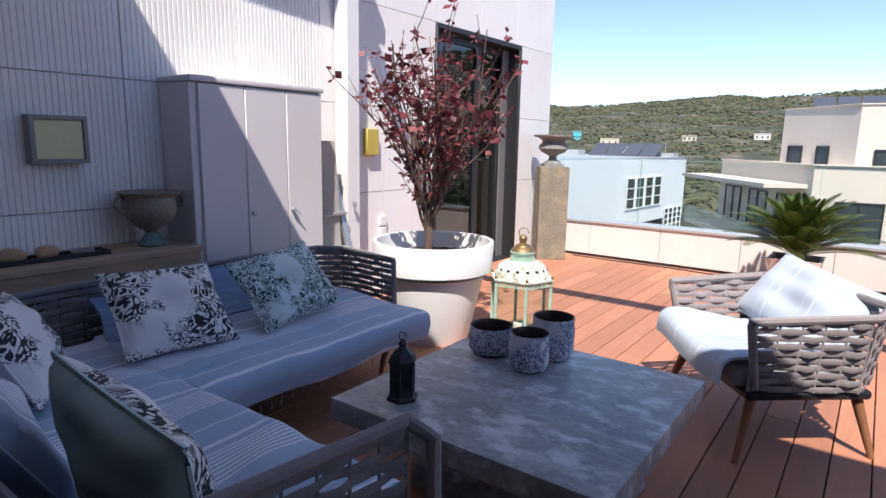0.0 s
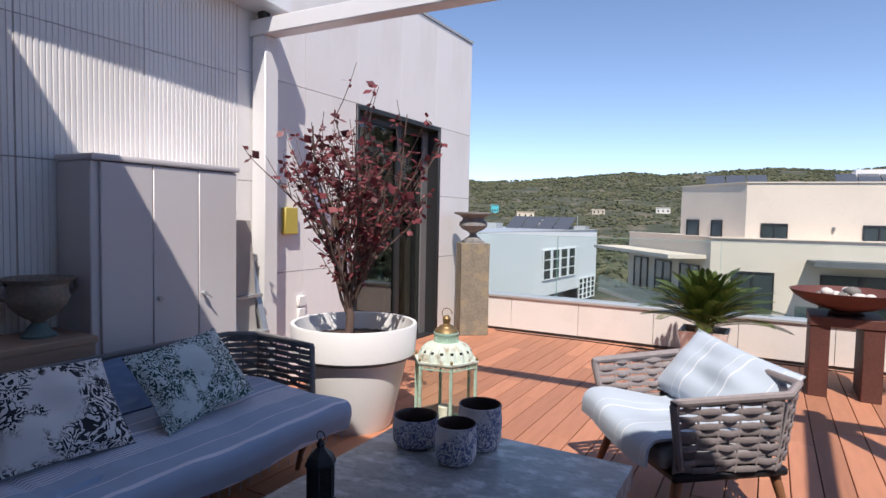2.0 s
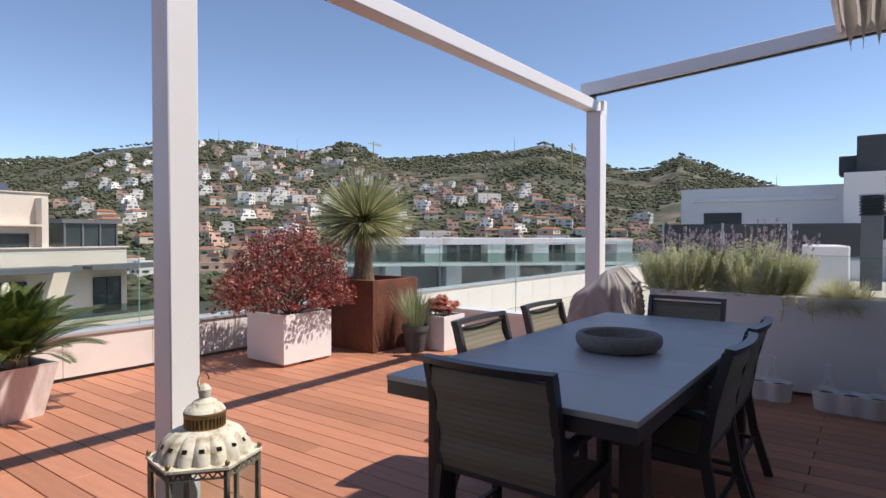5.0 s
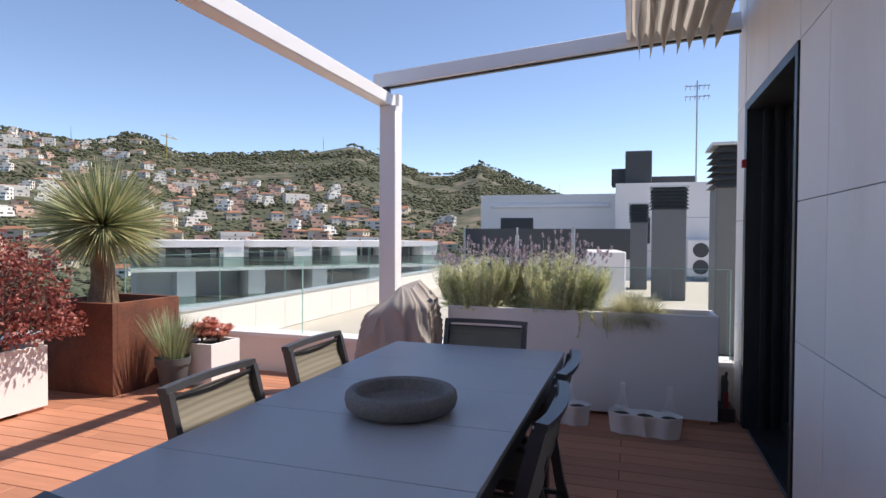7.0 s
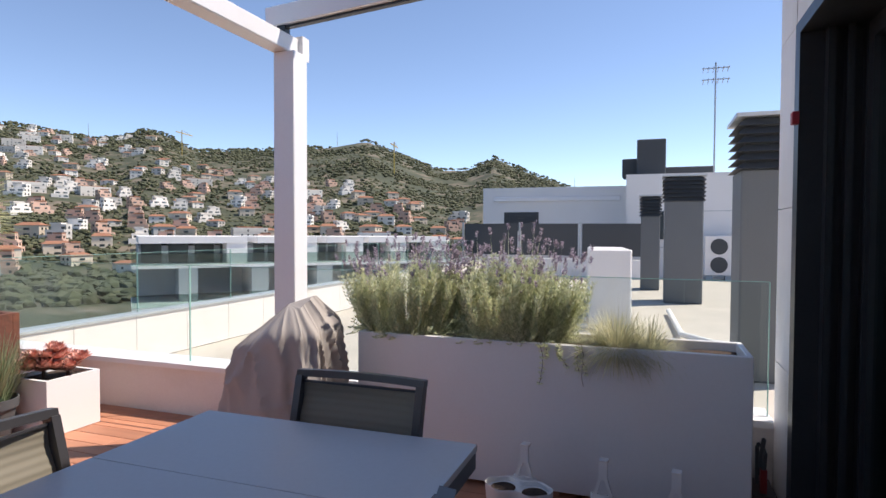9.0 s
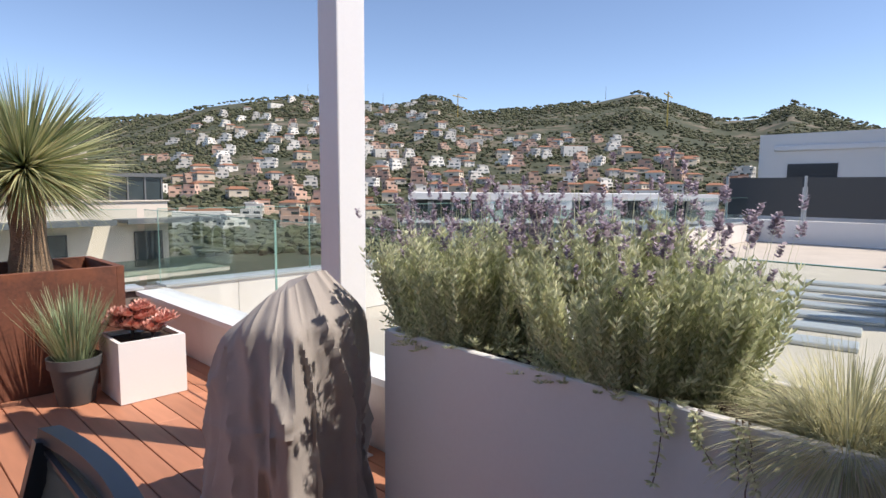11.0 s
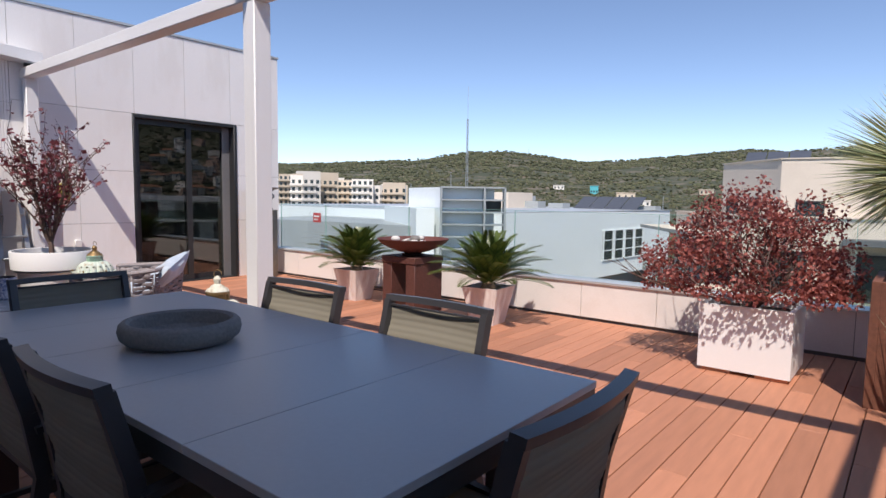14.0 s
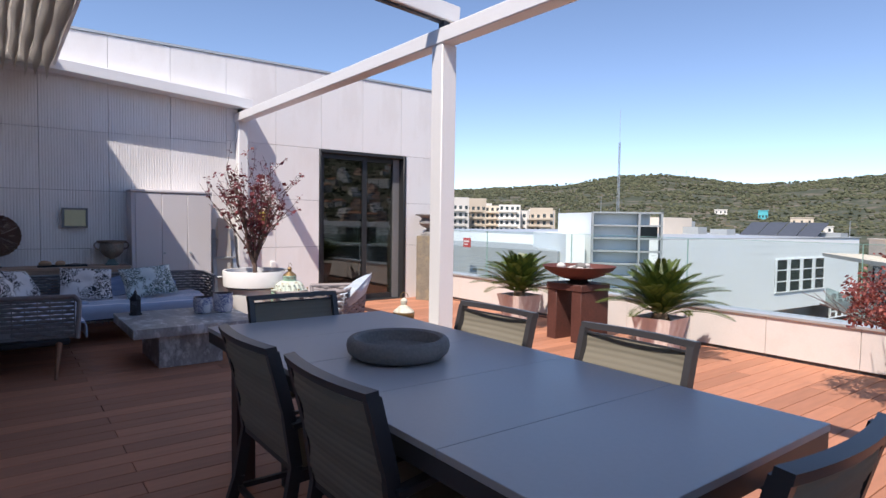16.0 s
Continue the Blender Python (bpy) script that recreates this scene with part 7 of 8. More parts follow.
def villa():
    v = thing("villa", 0, 0, 0, "beige flat-roofed two-storey villa with awnings and solar panels", "house")
    A, B, W = (2.07, 41.3), (18.1, 43.3), (-2.0, 45.4)
    C = (14.4, 48.6)
    bm = bmesh.new()
    prism(bm, [A, B, C, W], 0.35, 3.68)
    part("wall", bm, M_BEIGE, v, smooth=False)
    bm = bmesh.new()
    prism(bm, [(A[0] - .05, A[1] - .08), (B[0] + .08, B[1] - .08), C, (W[0] - .08, W[1])], 3.683, 3.75)
    part("roof_edge", bm, M_BEIGE, v, "beige roof edge", smooth=False)
    for u0, u1, z0, z1, mu in ((0.05, 0.135, 0.28, 1.35, 1), (0.36, 0.455, 0.28, 1.35, 1), (0.635, 0.725, 0.28, 1.4, 0), (0.83, 0.93, 0.28, 1.3, 0)):
        window_on(v, A, B, u0, u1, z0 + 0.07, z1, M_DARK, mu)
    for u0, u1 in ((0.12, 0.32), (0.52, 0.68)):
        window_on(v, W, A, u0, u1, 0.40, 1.5, M_DARK, 0)
    bm = bmesh.new()
    facade_box(bm, A, B, 0.62, 0.955, -0.7, 0.0, 1.72, 1.84)
    facade_box(bm, A, B, 0.955, 0.975, -0.7, 0.0, 0.5, 3.4)
    part("awning_box", bm, M_BEIGE, v, smooth=False)
    for u in (0.27, 0.78):
        bm = bmesh.new()
        facade_box(bm, A, B, u, u + 0.008, -0.12, 0, 1.0, 1.2)
        part("wall_lamp", bm, M_GREYMETAL, v, smooth=False)
    # lower floor, wider, with the terrace wall
    a, b = (0.35, 40.3), (22.5, 42.9)
    wl = (-6.2, 49.6)
    bm = bmesh.new()
    prism(bm, [a, b, (20.5, 55), wl], -9.0, 0.42)
    part("wall", bm, M_BEIGE, v, smooth=False)
    bm = bmesh.new()
    facade_box(bm, a, b, -0.004, 1.004, -0.12, 0.3, 0.424, 0.50)
    facade_box(bm, wl, a, 0, 1, -0.12, 0.3, 0.424, 0.50)
    part("roof_edge", bm, M_BEIGE, v, smooth=False)
    for u0, u1, d in ((0.22, 0.80, 2.6), (0.845, 1.10, 2.2)):
        bm = bmesh.new()
        facade_box(bm, a, b, u0, u1, -d, 0, -0.82, -0.62)
        facade_box(bm, a, b, u0 - 0.005, u1 + 0.005, -d - 0.1, -d, -0.86, -0.55)
        part("canopy", bm, M_CHIM, v, "grey canopy", smooth=False)
    for u0, u1 in ((0.05, 0.15), (0.25, 0.42), (0.48, 0.56), (0.63, 0.73), (0.90, 0.98)):
        window_on(v, a, b, u0, u1, -3.7, -1.45, M_DARK, 1)
    for u0, u1 in ((0.05, 0.18), (0.28, 0.45), (0.5, 0.6), (0.66, 0.75), (0.85, 0.95)):
        window_on(v, a, b, u0, u1, -7.4, -5.0, M_DARK, 1)
    bm = bmesh.new()
    facade_box(bm, a, b, 0.18, 1.12, -2.7, 0, -4.15, -3.9)
    facade_box(bm, wl, a, 0.0, 0.95, -2.4, 0, -4.15, -3.9)
    facade_box(bm, wl, a, -0.1, 0.96, -2.4, 0, -0.85, -0.62)
    part("balcony_slab", bm, M_BEIGE, v, smooth=False)
    for q in ((a, b, 0.18, 1.12, -2.7), (wl, a, 0.0, 0.95, -2.4)):
        bm = bmesh.new()
        facade_box(bm, q[0], q[1], q[2], q[3], q[4], q[4] + 0.03, -3.9, -2.95)
        g = part("balcony_glass", bm, M_BALC, v, smooth=False)
    for u0, u1 in ((0.1, 0.3), (0.4, 0.6), (0.7, 0.9)):
        window_on(v, wl, a, u0, u1, -3.7, -1.3, M_DARK, 1)
    # on the roof
    bm = bmesh.new()
    box(bm, 7.6, 11.0, 44.5, 46.5, 3.75, 4.6)
    box(bm, 9.2, 11.0, 44.4, 46.4, 4.6, 4.75)
    part("stair_head", bm, M_PLASTER, v, smooth=False)
    for i in range(9):
        bm = bmesh.new()
        x = 6.6 + i * 1.12
        y = 42.6 + 0.125 * (x - 2)
        vs = [bm.verts.new(p) for p in ((x, y, 3.78), (x + 1.05, y + .13, 3.78), (x + 1.0, y + 1.2, 4.35), (x - 0.05, y + 1.07, 4.35))]
        bm.faces.new(vs)
        r = bmesh.ops.extrude_face_region(bm, geom=bm.faces[:])
        for e in r["geom"]:
            if isinstance(e, bmesh.types.BMVert):
                e.co.z -= 0.06
        part("solar_panel", bm, M_SOLAR, v, smooth=False)
    for i in range(3):
        bm = bmesh.new()
        x = -0.4 + i * 1.2
        vs = [bm.verts.new(p) for p in ((x, 43.9, 3.78), (x + 1.1, 44.0, 3.78), (x + 1.0, 45.1, 4.4), (x - 0.1, 45.0, 4.4))]
        bm.faces.new(vs)
        r = bmesh.ops.extrude_face_region(bm, geom=bm.faces[:])
        for e in r["geom"]:
            if isinstance(e, bmesh.types.BMVert):
                e.co.z -= 0.06
        part("solar_panel", bm, M_SOLAR, v, smooth=False)
    # glazed room at the far end
    bm = bmesh.new()
    box(bm, 20.0, 23.4, 46.0, 49.0, 0.42, 2.0)
    gr = part("glazed_room", bm, M_FARGLASS, v, smooth=False)
    bm = bmesh.new()
    box(bm, 19.8, 23.6, 45.8, 49.2, 2.0, 2.25)
    for x in (20.0, 21.1, 22.2, 23.3):
        box(bm, x - 0.05, x + 0.05, 45.9, 46.0, 0.42, 2.0)
    part("roof_edge", bm, M_CHIM, v, "grey roof edge", smooth=False)
    t = thing("antenna", 10.0, 45.2, 4.75, "thin television antenna on a roof", "antenna")
    bm = bmesh.new()
    tube(bm, [(0, 0, 0), (0, 0, 2.6)], 0.035)
    for z in (1.6, 2.3):
        tube(bm, [(-0.45, 0, z), (0.45, 0, z)], 0.02)
        for k in range(5):
            tube(bm, [(-0.4 + k * 0.2, -0.25, z), (-0.4 + k * 0.2, 0.25, z)], 0.012, 4)
    part("mast", bm, M_RAIL, t)


M_BALC = glass_mat("balcony glass", (0.66, 0.76, 0.74), 0.3)
villa()


# ---- pale panelled building ----
def pale_building():
    v = thing("office_building", 0, 0, 0, "long pale blue-white panelled building with a gridded bay window", "building")
    P, Q = (-18.9, 44.6), (-16.5, 80.0)
    bm = bmesh.new()
    prism(bm, [P, Q, (-60, 84), (-60, 48)], -7.0, -0.03)
    part("wall", bm, M_FARWHITE, v, smooth=False)
    bm = bmesh.new()
    prism(bm, [(P[0] - 0.1, P[1]), (Q[0] + 0.12, Q[1] + .1), (-60, 84.2), (-60, 48)], -0.026, 0.05)
    part("roof_edge", bm, M_CAP, v, "grey metal roof edge", smooth=False)
    bm = bmesh.new()
    prism(bm, [(-21, 46), (-18.6, 79), (-58, 82), (-58, 48)], -9.0, -7.0)
    part("wall", bm, M_FARGREY, v, smooth=False)
    for z in range(1, 10):
        bm = bmesh.new()
        facade_box(bm, P, Q, 0.0, 1.0, -0.012, 0.0, -0.03 - z * 0.7, -0.01 - z * 0.7)
        part("panel_joint", bm, M_FARWHITE, v, smooth=False)
    window_on(v, P, Q, 0.50, 0.78, -5.3, -2.0, M_FARWHITE, 3, 2)
    window_on(v, P, Q, 0.82, 0.985, -8.6, -5.9, M_FARWHITE, 3, 3)
    for i in range(4):
        bm = bmesh.new()
        x, y = -27.0 + 2.2 * i, 74 - 0.2 * i
        vs = [bm.verts.new(p) for p in ((x, y, 0.1), (x + 2.0, y, 0.1), (x + 2.4, y + 2.2, 1.6), (x + 0.4, y + 2.2, 1.6))]
        bm.faces.new(vs)
        r = bmesh.ops.extrude_face_region(bm, geom=bm.faces[:])
        for e in r["geom"]:
            if isinstance(e, bmesh.types.BMVert):
                e.co.z -= 0.08
        part("solar_panel", bm, M_SOLAR, v, smooth=False)
    for x, y, w, h in ((-33, 70, 3, .9), (-40, 70, 4, 1.2), (-37, 76, 2, 1.6), (-22, 76, 5, .5), (-28.5, 70, 2, 0.7)):
        bm = bmesh.new()
        box(bm, x, x + w, y, y + 2, 0.05, h)
        part("roof_unit", bm, M_FARGREY, v, smooth=False)

    g = thing("office_building", 0, 0, 0, "pale block with an open grey shelf-like screen front", "building")
    G, H = (-20.7, 38.6), (-16.9, 41.9)
    bm = bmesh.new()
    prism(bm, [G, (-20.6, 38.75), (-17.6, 41.5), (-22.5, 47.0), (-27.5, 42.5)], -9, 2.05)
    part("wall", bm, M_FARWHITE, g, smooth=False)
    bm = bmesh.new()
    prism(bm, [(-27.4, 42.4), (-20.9, 38.2), (-21.9, 37.2), (-30, 42.0)], -9, 0.4)
    part("wall", bm, M_FARWHITE, g, smooth=False)
    bm = bmesh.new()
    for u in (0.0, 0.66, 0.97):
        facade_box(bm, G, H, u, u + 0.03, -0.9, 0.1, -9, 2.1)
    for z in [2.1 - 0.95 * k for k in range(10)]:
        facade_box(bm, G, H, 0.0, 1.0, -0.9, 0.1, z - 0.12, z)
    part("screen", bm, M_FARGREY, g, "grey screen of deep shelves", smooth=False)
    bm = bmesh.new()
    facade_box(bm, G, H, 0.7, 0.95, -0.05, 0.12, 0.2, 1.1)
    part("pane", bm, M_FARGLASS, g, smooth=False)
    c = thing("building", 0, 0, 0, "cream block behind the pale building", "building")
    bm = bmesh.new()
    box(bm, -38, -32, 66, 72, -9, 2.0)
    part("wall", bm, M_BEIGE, c, smooth=False)
    l = thing("building", 0, 0, 0, "low grey building with a glass-railed terrace", "building")
    bm = bmesh.new()
    prism(bm, [(-42, 36), (-23, 37.5), (-26, 47), (-44, 46)], -9, -1.0)
    part("wall", bm, M_FARGREY, l, smooth=False)
    bm = bmesh.new()
    for k in range(9):
        bar(bm, (-30.6 + 0.1 * k, 31.0 + 0.2 * k, -5 + k * 0.42), (-27.0 + 0.1 * k, 33.6 + 0.2 * k, -5.0 + k * 0.42), 0.04, 0.06)
    part("slats", bm, M_RAIL, l, smooth=False)
    s = thing("warning_sign", -31.3, 35.2, -1.0, "small red and white sign with unreadable marks", "sign")
    bm = bmesh.new()
    box(bm, -0.45, 0.45, -0.05, 0.05, 0, 0.8)
    part("board", bm, mat("red sign", (0.5, 0.05, 0.05), 0.6), s)
    bm = bmesh.new()
    box(bm, -0.35, 0.35, -0.06, -0.051, 0.45, 0.58)
    box(bm, -0.35, 0.15, -0.06, -0.051, 0.2, 0.3)
    part("marks", bm, M_PLASTER, s)


pale_building()


# ---- apartment blocks and landmarks far off ----
def far_blocks():
    rnd = random.Random(21)
    for i in range(26):
        az = -53 + i * 0.42 + rnd.uniform(-0.2, 0.2)
        r = rnd.uniform(240, 330)
        x, y = at_bearing(az, r)
        w, h = rnd.uniform(5, 11), rnd.uniform(10, 15) * float(np.interp(i, [0, 25], [1.25, 0.75])) + 3
        m = M_HOUSES[1] if i in (0, 1, 2, 7, 12) else rnd.choice((M_HOUSES[0], M_HOUSES[0], M_HOUSES[1]))
        b = thing("apartment_block", x, y, GROUND_Z + 2, "pale apartment block with rows of balconies", "building", "apartment blocks", -az)
        wall, win = bmesh.new(), bmesh.new()
        box(wall, -w / 2, w / 2, 0, 9, -3, h)
        for f in range(int(h / 3)):
            box(wall, -w / 2 - 0.3, w / 2 - 1.5, -1.2, 0, f * 3 + 0.0, f * 3 + 0.9)
            n = max(2, int(w / 2.2))
            for k in range(n):
                cx = -w / 2 + (k + 0.5) * w / n
                box(win, cx - 0.6, cx + 0.6, -0.06, 0.05, f * 3 + 0.9, f * 3 + 2.4)
        part("wall", wall, m, b, smooth=False)
        part("window", win, M_FARGLASS, b, smooth=False)
    for az, r, w, h, mt, lab in ((-24.2, 420, 5.5, 5, M_TURQ, "turquoise water tank on the slope"), (-21.3, 380, 11, 3.5, M_HOUSES[1], "low cream farmhouse with a pale roof"), (-19.8, 330, 9, 3, M_HOUSES[0], "low white farmhouse in the valley"),
                              (-27.5, 450, 8, 3, M_HOUSES[0], "low white farmhouse in the valley"), (-14.5, 400, 8, 3, M_HOUSES[1], "low cream farmhouse in the valley"), (-8.8, 420, 9, 3.5, M_HOUSES[0], "low white farmhouse in the valley"), (-5, 480, 7, 3, M_HOUSES[1], "low cream farmhouse in the valley"), (5, 520, 8, 3, M_HOUSES[1], "low cream farmhouse in the valley")):
        x, y = at_bearing(az, r)
        b = thing("farmhouse", x, y, land(az, r), lab, "house", "", -az)
        bm = bmesh.new()
        box(bm, -w / 2, w / 2, 0, 6, -2, h)
        box(bm, -w / 2 - 0.3, w / 2 + 0.3, -0.3, 6.3, h, h + 0.4)
        part("wall", bm, mt, b, smooth=False)
        bm = bmesh.new()
        for k in range(3):
            box(bm, -w / 3 + k * w / 3 - 0.5, -w / 3 + k * w / 3 + 0.5, -0.05, 0.05, 0.8, 2.2)
        part("window", bm, M_FARGLASS, b, smooth=False)
    # lattice mast
    az, r = -35.6, 150
    x, y = at_bearing(az, r)
    t = thing("radio_mast", x, y, GROUND_Z, "tall thin lattice radio mast", "mast")
    bm = bmesh.new()
    top = 30.0
    for k in range(3):
        a = k * 2.094
        tube(bm, [(0.45 * math.cos(a), 0.45 * math.sin(a), 0), (0.2 * math.cos(a), 0.2 * math.sin(a), top)], 0.07, 4)
    for i in range(40):
        z0, z1 = top * i / 40, top * (i + 1) / 40
        r0 = 0.45 - 0.25 * i / 40
        for k in range(3):
            a, c = k * 2.094, (k + 1) * 2.094
            tube(bm, [(r0 * math.cos(a), r0 * math.sin(a), z0), (r0 * math.cos(c), r0 * math.sin(c), z1)], 0.035, 3)
    tube(bm, [(0, 0, top), (0, 0, top + 8)], 0.06, 4)
    part("lattice", bm, M_RAIL, t)
    for az, r, h in ((-37.2, 160, 17), (-40.8, 120, 13), (-41.3, 118, 12.5), (-17, 120, 11), (-30, 110, 10.5)):
        x, y = at_bearing(az, r)
        t = thing("street_lamp", x, y, GROUND_Z, "thin grey lamp pole", "pole", "poles")
        bm = bmesh.new()
        tube(bm, [(0, 0, 0), (0, 0, h)], 0.12, 6, 0.07)
        part("pole", bm, M_RAIL, t)
    for az, hh in ((60.6, 9), (39.9, 9), (33, 8), (83.2, 9), (-30.6, 8)):
        r0, r1 = slope_of(az)
        x, y = at_bearing(az, r1 - 10)
        t = thing("hill_antenna", x, y, land(az, r1 - 10), "thin antenna on the hilltop", "mast", "hilltop antennas")
        bm = bmesh.new()
        tube(bm, [(0, 0, 0), (0, 0, hh + 4)], 0.3, 5, 0.1)
        part("pole", bm, M_GREYMETAL, t)
    for az, r, h in ((66.0, 430, 24), (47.0, 520, 20)):
        x, y = at_bearing(az, r)
        t = thing("tower_crane", x, y, land(az, r), "thin yellow tower crane on a building site", "crane", "cranes")
        bm = bmesh.new()
        tube(bm, [(0, 0, 0), (0, 0, h)], 0.5, 4)
        bar(bm, (-6, 0, h - 2), (16, 4, h - 2), 0.5, 0.7)
        tube(bm, [(0, 0, h), (16, 4, h - 2)], 0.12, 3)
        part("jib", bm, mat("crane yellow", (0.45, 0.33, 0.08), 0.6), t)


far_blocks()


# ---- long terraced building to the north-east ----
def long_building():
    b = thing("terraced_building", 0, 0, 0, "long low terraced building with white roof slabs and glass rails", "building")
    P, Q = at_bearing(44, 58), at_bearing(71, 66)
    bm = bmesh.new()
    facade_box(bm, P, Q, 0, 1, 2.5, 14, -9, 0.1)
    part("wall", bm, M_FARGREY, b, "dark grey wall", smooth=False)
    for u0, u1 in ((0.0, 0.30), (0.33, 0.52), (0.55, 0.68), (0.70, 0.84), (0.86, 1.0)):
        bm = bmesh.new()
        facade_box(bm, P, Q, u0, u1, -0.5, 12, 0.35, 0.95)
        part("roof_slab", bm, M_PLASTER, b, "white roof slab", smooth=False)
        bm = bmesh.new()
        facade_box(bm, P, Q, u1 - 0.06, u1, -0.4, 3, -1.6, 0.35)
        part("side_wall", bm, M_PLASTER, b, "white end wall", smooth=False)
        n = 4
        for k in range(n):
            a = u0 + (u1 - u0) * (k + 0.1) / n
            bm = bmesh.new()
            facade_box(bm, P, Q, a, a + (u1 - u0) * 0.75 / n, 2.4, 2.48, -1.5, 0.25)
            part("window", bm, M_FARGLASS, b, smooth=False)
    for i, (z0, z1, d) in enumerate(((-1.75, -1.5, -2.5), (-4.9, -4.6, -6), (-8.0, -7.7, -9))):
        bm = bmesh.new()
        facade_box(bm, P, Q, -0.02, 1.02, d, 3, z0, z1)
        part("terrace_slab", bm, M_PLASTER, b, smooth=False)
        bm = bmesh.new()
        facade_box(bm, P, Q, -0.02, 1.02, d, d + 0.05, z1, z1 + 1.0)
        part("terrace_glass", bm, M_BALC, b, smooth=False)
        for k in range(5):
            bm = bmesh.new()
            facade_box(bm, P, Q, 0.1 + k * 0.2, 0.15 + k * 0.2, d, 3, z0 - 2.9, z0)
            part("partition", bm, M_FARGREY, b, smooth=False)


long_building()


# ---- neighbour's roof ----
roof_floor = solid("neighbour_roof", M_GRAVEL, [(9.66, 34, -8, PAR_Y + 0.02, -0.6, -0.15)])
tagged(roof_floor, "pale gravelled flat roof of the next house", kind="structure")


def neighbour():
    w = solid("neighbour_wall", M_PLASTER, [(31.0, 31.4, 3.9, 10.0, -0.15, 3.35), (28.4, 33.0, -7, 3.9, -0.15, 3.55), (26.9, 27.2, 3.2, 9.7, -0.15, 0.50)])
    tagged(w, "white rendered roof-top house with a ledge", kind="structure")
    bm = bmesh.new()
    box(bm, 30.9, 31.0, 4.2, 9.5, 2.75, 2.95)
    soft(bm, 0.03, 1)
    part("ledge", bm, M_WHITE, w)
    bm = bmesh.new()
    for z in range(6):
        box(bm, 30.93, 31.0, 7.6, 9.0, 1.55 + z * 0.12, 1.62 + z * 0.12)
    box(bm, 30.96, 30.99, 7.55, 9.05, 1.5, 2.3)
    part("vent_grille", bm, M_LOUVRE, w)
    bm = bmesh.new()
    box(bm, 28.38, 28.45, 2.6, 3.1, 1.2, 2.2)
    part("window", bm, M_FARGLASS, w)
    for z in (0.9, 2.2):
        bm = bmesh.new()
        box(bm, 28.392, 28.40, -6.9, 3.3, z, z + 0.02)
        part("panel_joint", bm, M_FARGREY, w)
    f = thing("fence", 0, 0, 0, "dark grey panel fence between steel posts", "fence")
    for y0, y1 in ((3.3, 5.3), (5.45, 7.45), (7.6, 9.6)):
        bm = bmesh.new()
        box(bm, 26.98, 27.02, y0, y1, 0.62, 1.75)
        part("fence_panel", bm, M_LOUVRE, f, smooth=False)
    for y in (3.22, 5.38, 7.52, 9.66):
        bm = bmesh.new()
        box(bm, 26.96, 27.04, y - 0.03, y + 0.03, 0.5, 1.8)
        part("post", bm, M_RAIL, f, smooth=False)

    def chimney(x, y, w, d, h, group="roof chimneys"):
        c = thing("chimney", x, y, -0.15, "dark grey clad chimney with a louvred head", "chimney", group)
        bm = bmesh.new()
        box(bm, -w / 2, w / 2, -d / 2, d / 2, 0, h - 0.55)
        soft(bm, 0.02, 1)
        part("shaft", bm, M_CHIM, c, smooth=False)
        bm = bmesh.new()
        for k in range(6):
            z = h - 0.55 + k * 0.09
            t = 0.02 * (k % 1)
            vs = [bm.verts.new(p) for p in ((-w / 2 - .05, -d / 2 - .05, z), (w / 2 + .05, -d / 2 - .05, z), (w / 2 + .05, d / 2 + .05, z), (-w / 2 - .05, d / 2 + .05, z))]
            us = [bm.verts.new(p) for p in ((-w / 2 + .02, -d / 2 + .02, z + .07), (w / 2 - .02, -d / 2 + .02, z + .07), (w / 2 - .02, d / 2 - .02, z + .07), (-w / 2 + .02, d / 2 - .02, z + .07))]
            bm.faces.new(vs[::-1])
            bm.faces.new(us)
            for i in range(4):
                bm.faces.new((vs[i], vs[(i + 1) % 4], us[(i + 1) % 4], us[i]))
        box(bm, -w / 2 + .04, w / 2 - .04, -d / 2 + .04, d / 2 - .04, h - 0.55, h - 0.02)
        part("louvres", bm, M_LOUVRE, c, smooth=False)
        bm = bmesh.new()
        box(bm, -w / 2 - .06, w / 2 + .06, -d / 2 - .06, d / 2 + .06, h - 0.01, h + 0.03)
        part("cap", bm, M_CAP, c, smooth=False)
    chimney(20.4, 2.35, 0.8, 0.8, 2.85)
    chimney(23.4, 3.05, 0.7, 0.5, 2.6)
    chimney(13.1, 1.80, 0.7, 0.72, 2.80)
    for x, y, w, z0, z1 in ((29.2, 3.05, 1.0, 3.55, 4.85), (30.0, 3.7, 0.8, 3.55, 4.25), (30.5, 1.9, 2.2, 3.55, 3.95)):
        c = thing("chimney", x, y, z0, "dark grey box on the white roof", "chimney", "roof boxes")
        bm = bmesh.new()
        box(bm, -0.5, 0.5, -w / 2, w / 2, 0, z1 - z0)
        soft(bm, 0.03, 1)
        part("box_body", bm, M_LOUVRE, c, smooth=False)
    t = thing("antenna", 28.8, 0.95, 3.55, "television antenna on the white roof", "antenna")
    bm = bmesh.new()
    tube(bm, [(0, 0, 0), (0, 0, 3.9)], 0.03)
    for z in (3.3, 3.7):
        bar(bm, (0, -0.45, z), (0, 0.45, z), 0.03, 0.03)
        for k in range(6):
            tube(bm, [(-0.2, -0.4 + k * 0.16, z), (0.2, -0.4 + k * 0.16, z - 0.1)], 0.012, 4)
    tube(bm, [(-0.3, 0, 2.6), (0.3, 0, 2.6)], 0.015, 4)
    part("mast", bm, M_RAIL, t)
    a = thing("air_conditioner", 27.9, 0.85, 0.0, "white air conditioner with two fans", "air conditioner")
    bm = bmesh.new()
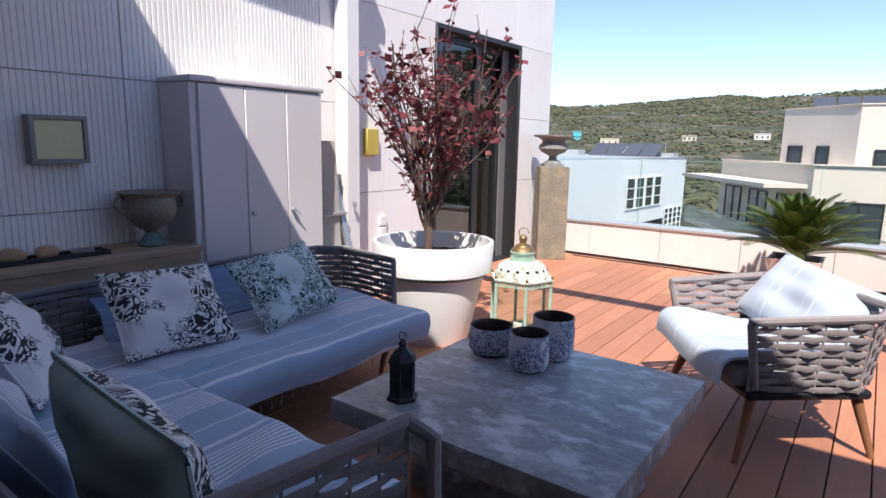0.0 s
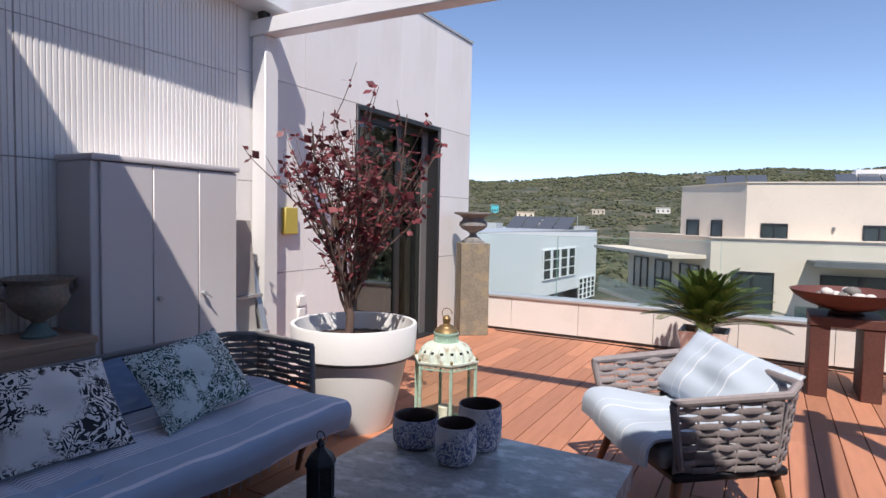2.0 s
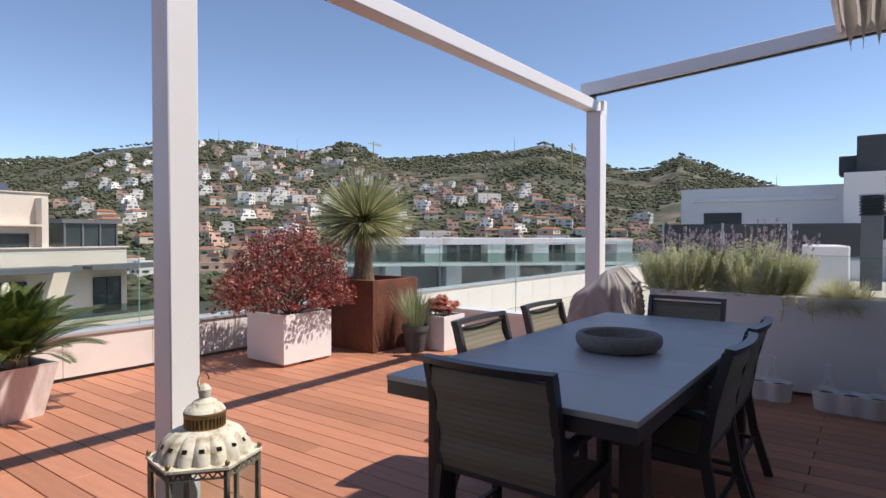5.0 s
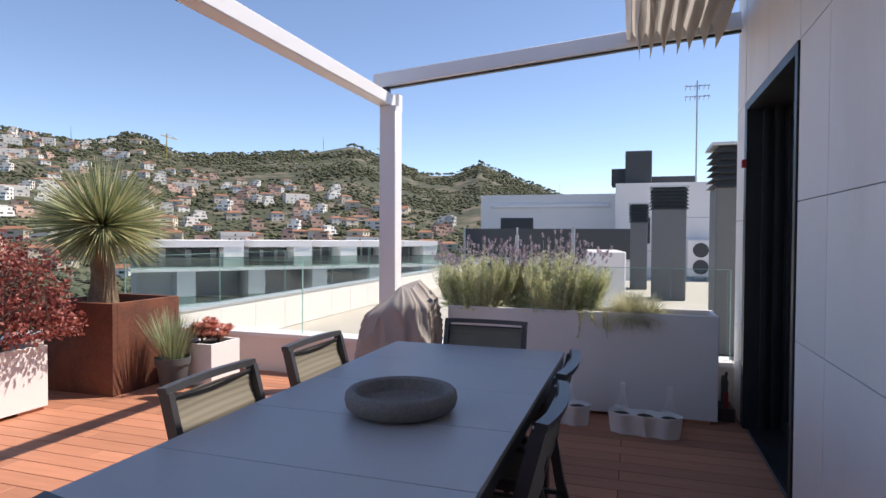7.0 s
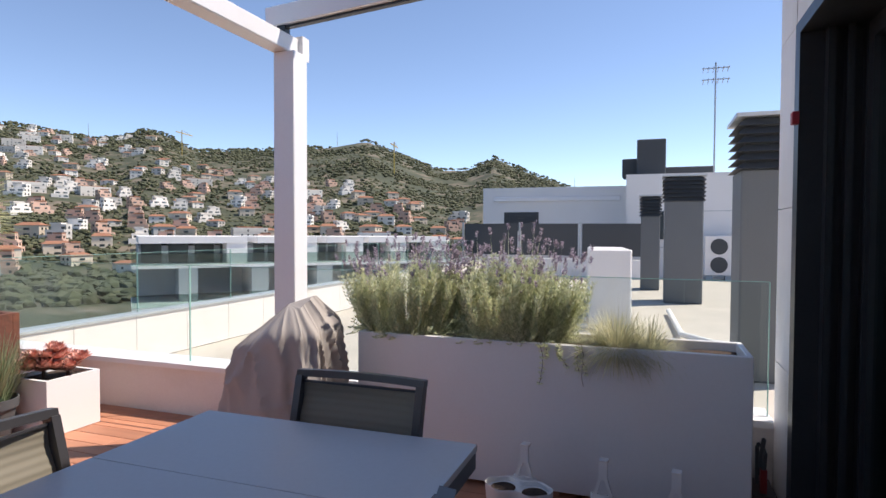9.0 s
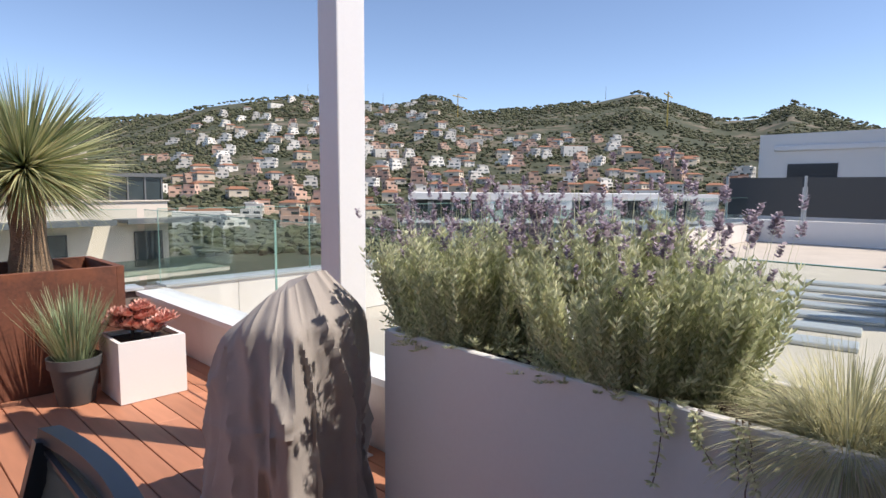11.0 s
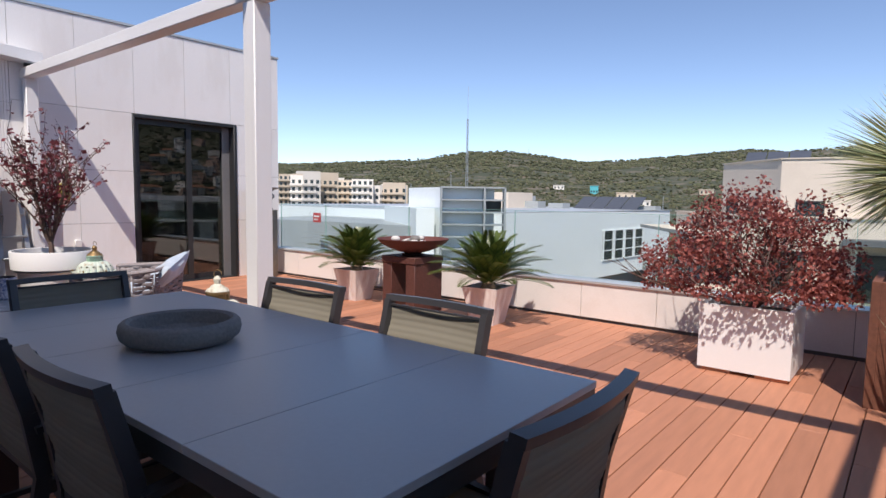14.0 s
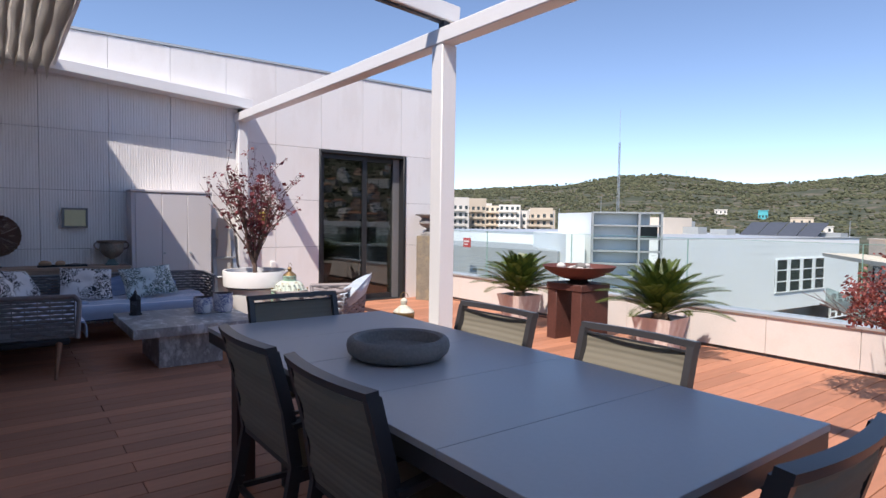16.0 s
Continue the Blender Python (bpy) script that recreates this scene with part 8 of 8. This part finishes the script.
    box(bm, -0.2, 0.2, -0.45, 0.45, 0, 1.35)
    soft(bm, 0.02, 1)
    part("casing", bm, M_PLASTER, a, smooth=False)
    for z in (0.36, 0.98):
        bm = bmesh.new()
        lathe(bm, [(0.27, 0), (0.27, 0.02), (0.0, 0.02)], 24)
        bm.transform(Matrix.Translation((-0.2, 0, z)) @ Euler((0, -math.pi / 2, 0)).to_matrix().to_4x4())
        part("fan", bm, M_LOUVRE, a)
    g = thing("concrete_feet", 27.9, 0.85, -0.15, "concrete feet under the air conditioner", "plinth")
    bm = bmesh.new()
    box(bm, -0.2, 0.2, -0.4, -0.2, 0, 0.15)
    box(bm, -0.2, 0.2, 0.2, 0.4, 0, 0.15)
    part("foot", bm, M_FARGREY, g)
    for i in range(4):
        s = thing("roof_unit", 15.9 + i * 0.6, 3.66 + 0.07 * i, -0.15, "upright pale casing on the roof", "roof unit", "pale roof casings")
        bm = bmesh.new()
        box(bm, -0.12, 0.12, -0.33, 0.33, 0.05, 1.30)
        soft(bm, 0.02, 1)
        part("casing", bm, M_PLASTER, s, smooth=False)
        bm = bmesh.new()
        box(bm, -0.3, 0.3, -0.3, -0.2, 0, 0.05)
        box(bm, -0.3, 0.3, 0.2, 0.3, 0, 0.05)
        part("foot", bm, M_FARGREY, s, smooth=False)
    for i in range(7):
        s = thing("roof_tray", 14.2 + i * 0.75, 4.75 + 0.1 * (i % 2), -0.148, "flat pale metal tray on the gravel roof", "tray", "roof trays", 8)
        bm = bmesh.new()
        box(bm, -0.16, 0.16, -0.75, 0.75, 0, 0.05)
        soft(bm, 0.01, 1)
        part("tray_body", bm, M_CAP, s, smooth=False)
    p = thing("roof_pipe", 0, 0, -0.15, "pale pipe lying across the gravel roof", "pipe")
    bm = bmesh.new()
    tube(bm, [(14.2, 0.5, 0.08), (14.6, 2.2, 0.08), (15.2, 2.6, 0.08), (18, 2.7, 0.08)], 0.045, 8)
    part("pipe_run", bm, M_PLASTER, p)


neighbour()


# ---- deck boards ----
def deck():
    pitch = 0.1463
    shared = {}
    n = 65
    count = 0
    for i in range(n):
        x0 = -0.02 + i * pitch
        x1 = min(x0 + pitch - 0.006, 9.455)
        if x1 - x0 < 0.03:
            continue
        r = random.Random(i)
        cuts = [2.385, 3.26] if i % 2 else [2.385]
        off = (0.0, 1.1, 0.35, 1.5)[i % 4]
        y = 3.26 + 1.0 + off
        while y < 8.3:
            cuts.append(y)
            y += 2.2
        cuts.append(8.815)
        for a, b in zip(cuts, cuts[1:]):
            key = (round(x1 - x0, 3), round(b - a, 3), i % 2)
            if key not in shared:
                bm = bmesh.new()
                w, l = x1 - x0, b - a - (0.0045 if b > 3.3 or i % 2 else 0.0015)
                box(bm, 0, w, 0, l, -0.03, 0.0)
                top = [e for e in bm.edges if all(v.co.z > -0.001 for v in e.verts)]
                bmesh.ops.bevel(bm, geom=top, offset=0.0025, segments=1, affect="EDGES")
                me = bpy.data.meshes.new("board")
                bm.to_mesh(me)
                bm.free()
                me.materials.append(M_DECK)
                shared[key] = me
            ob = new("board", shared[key])
            ob.parent = under
            ob.location = (x0, a, 0)
            count += 1


deck()
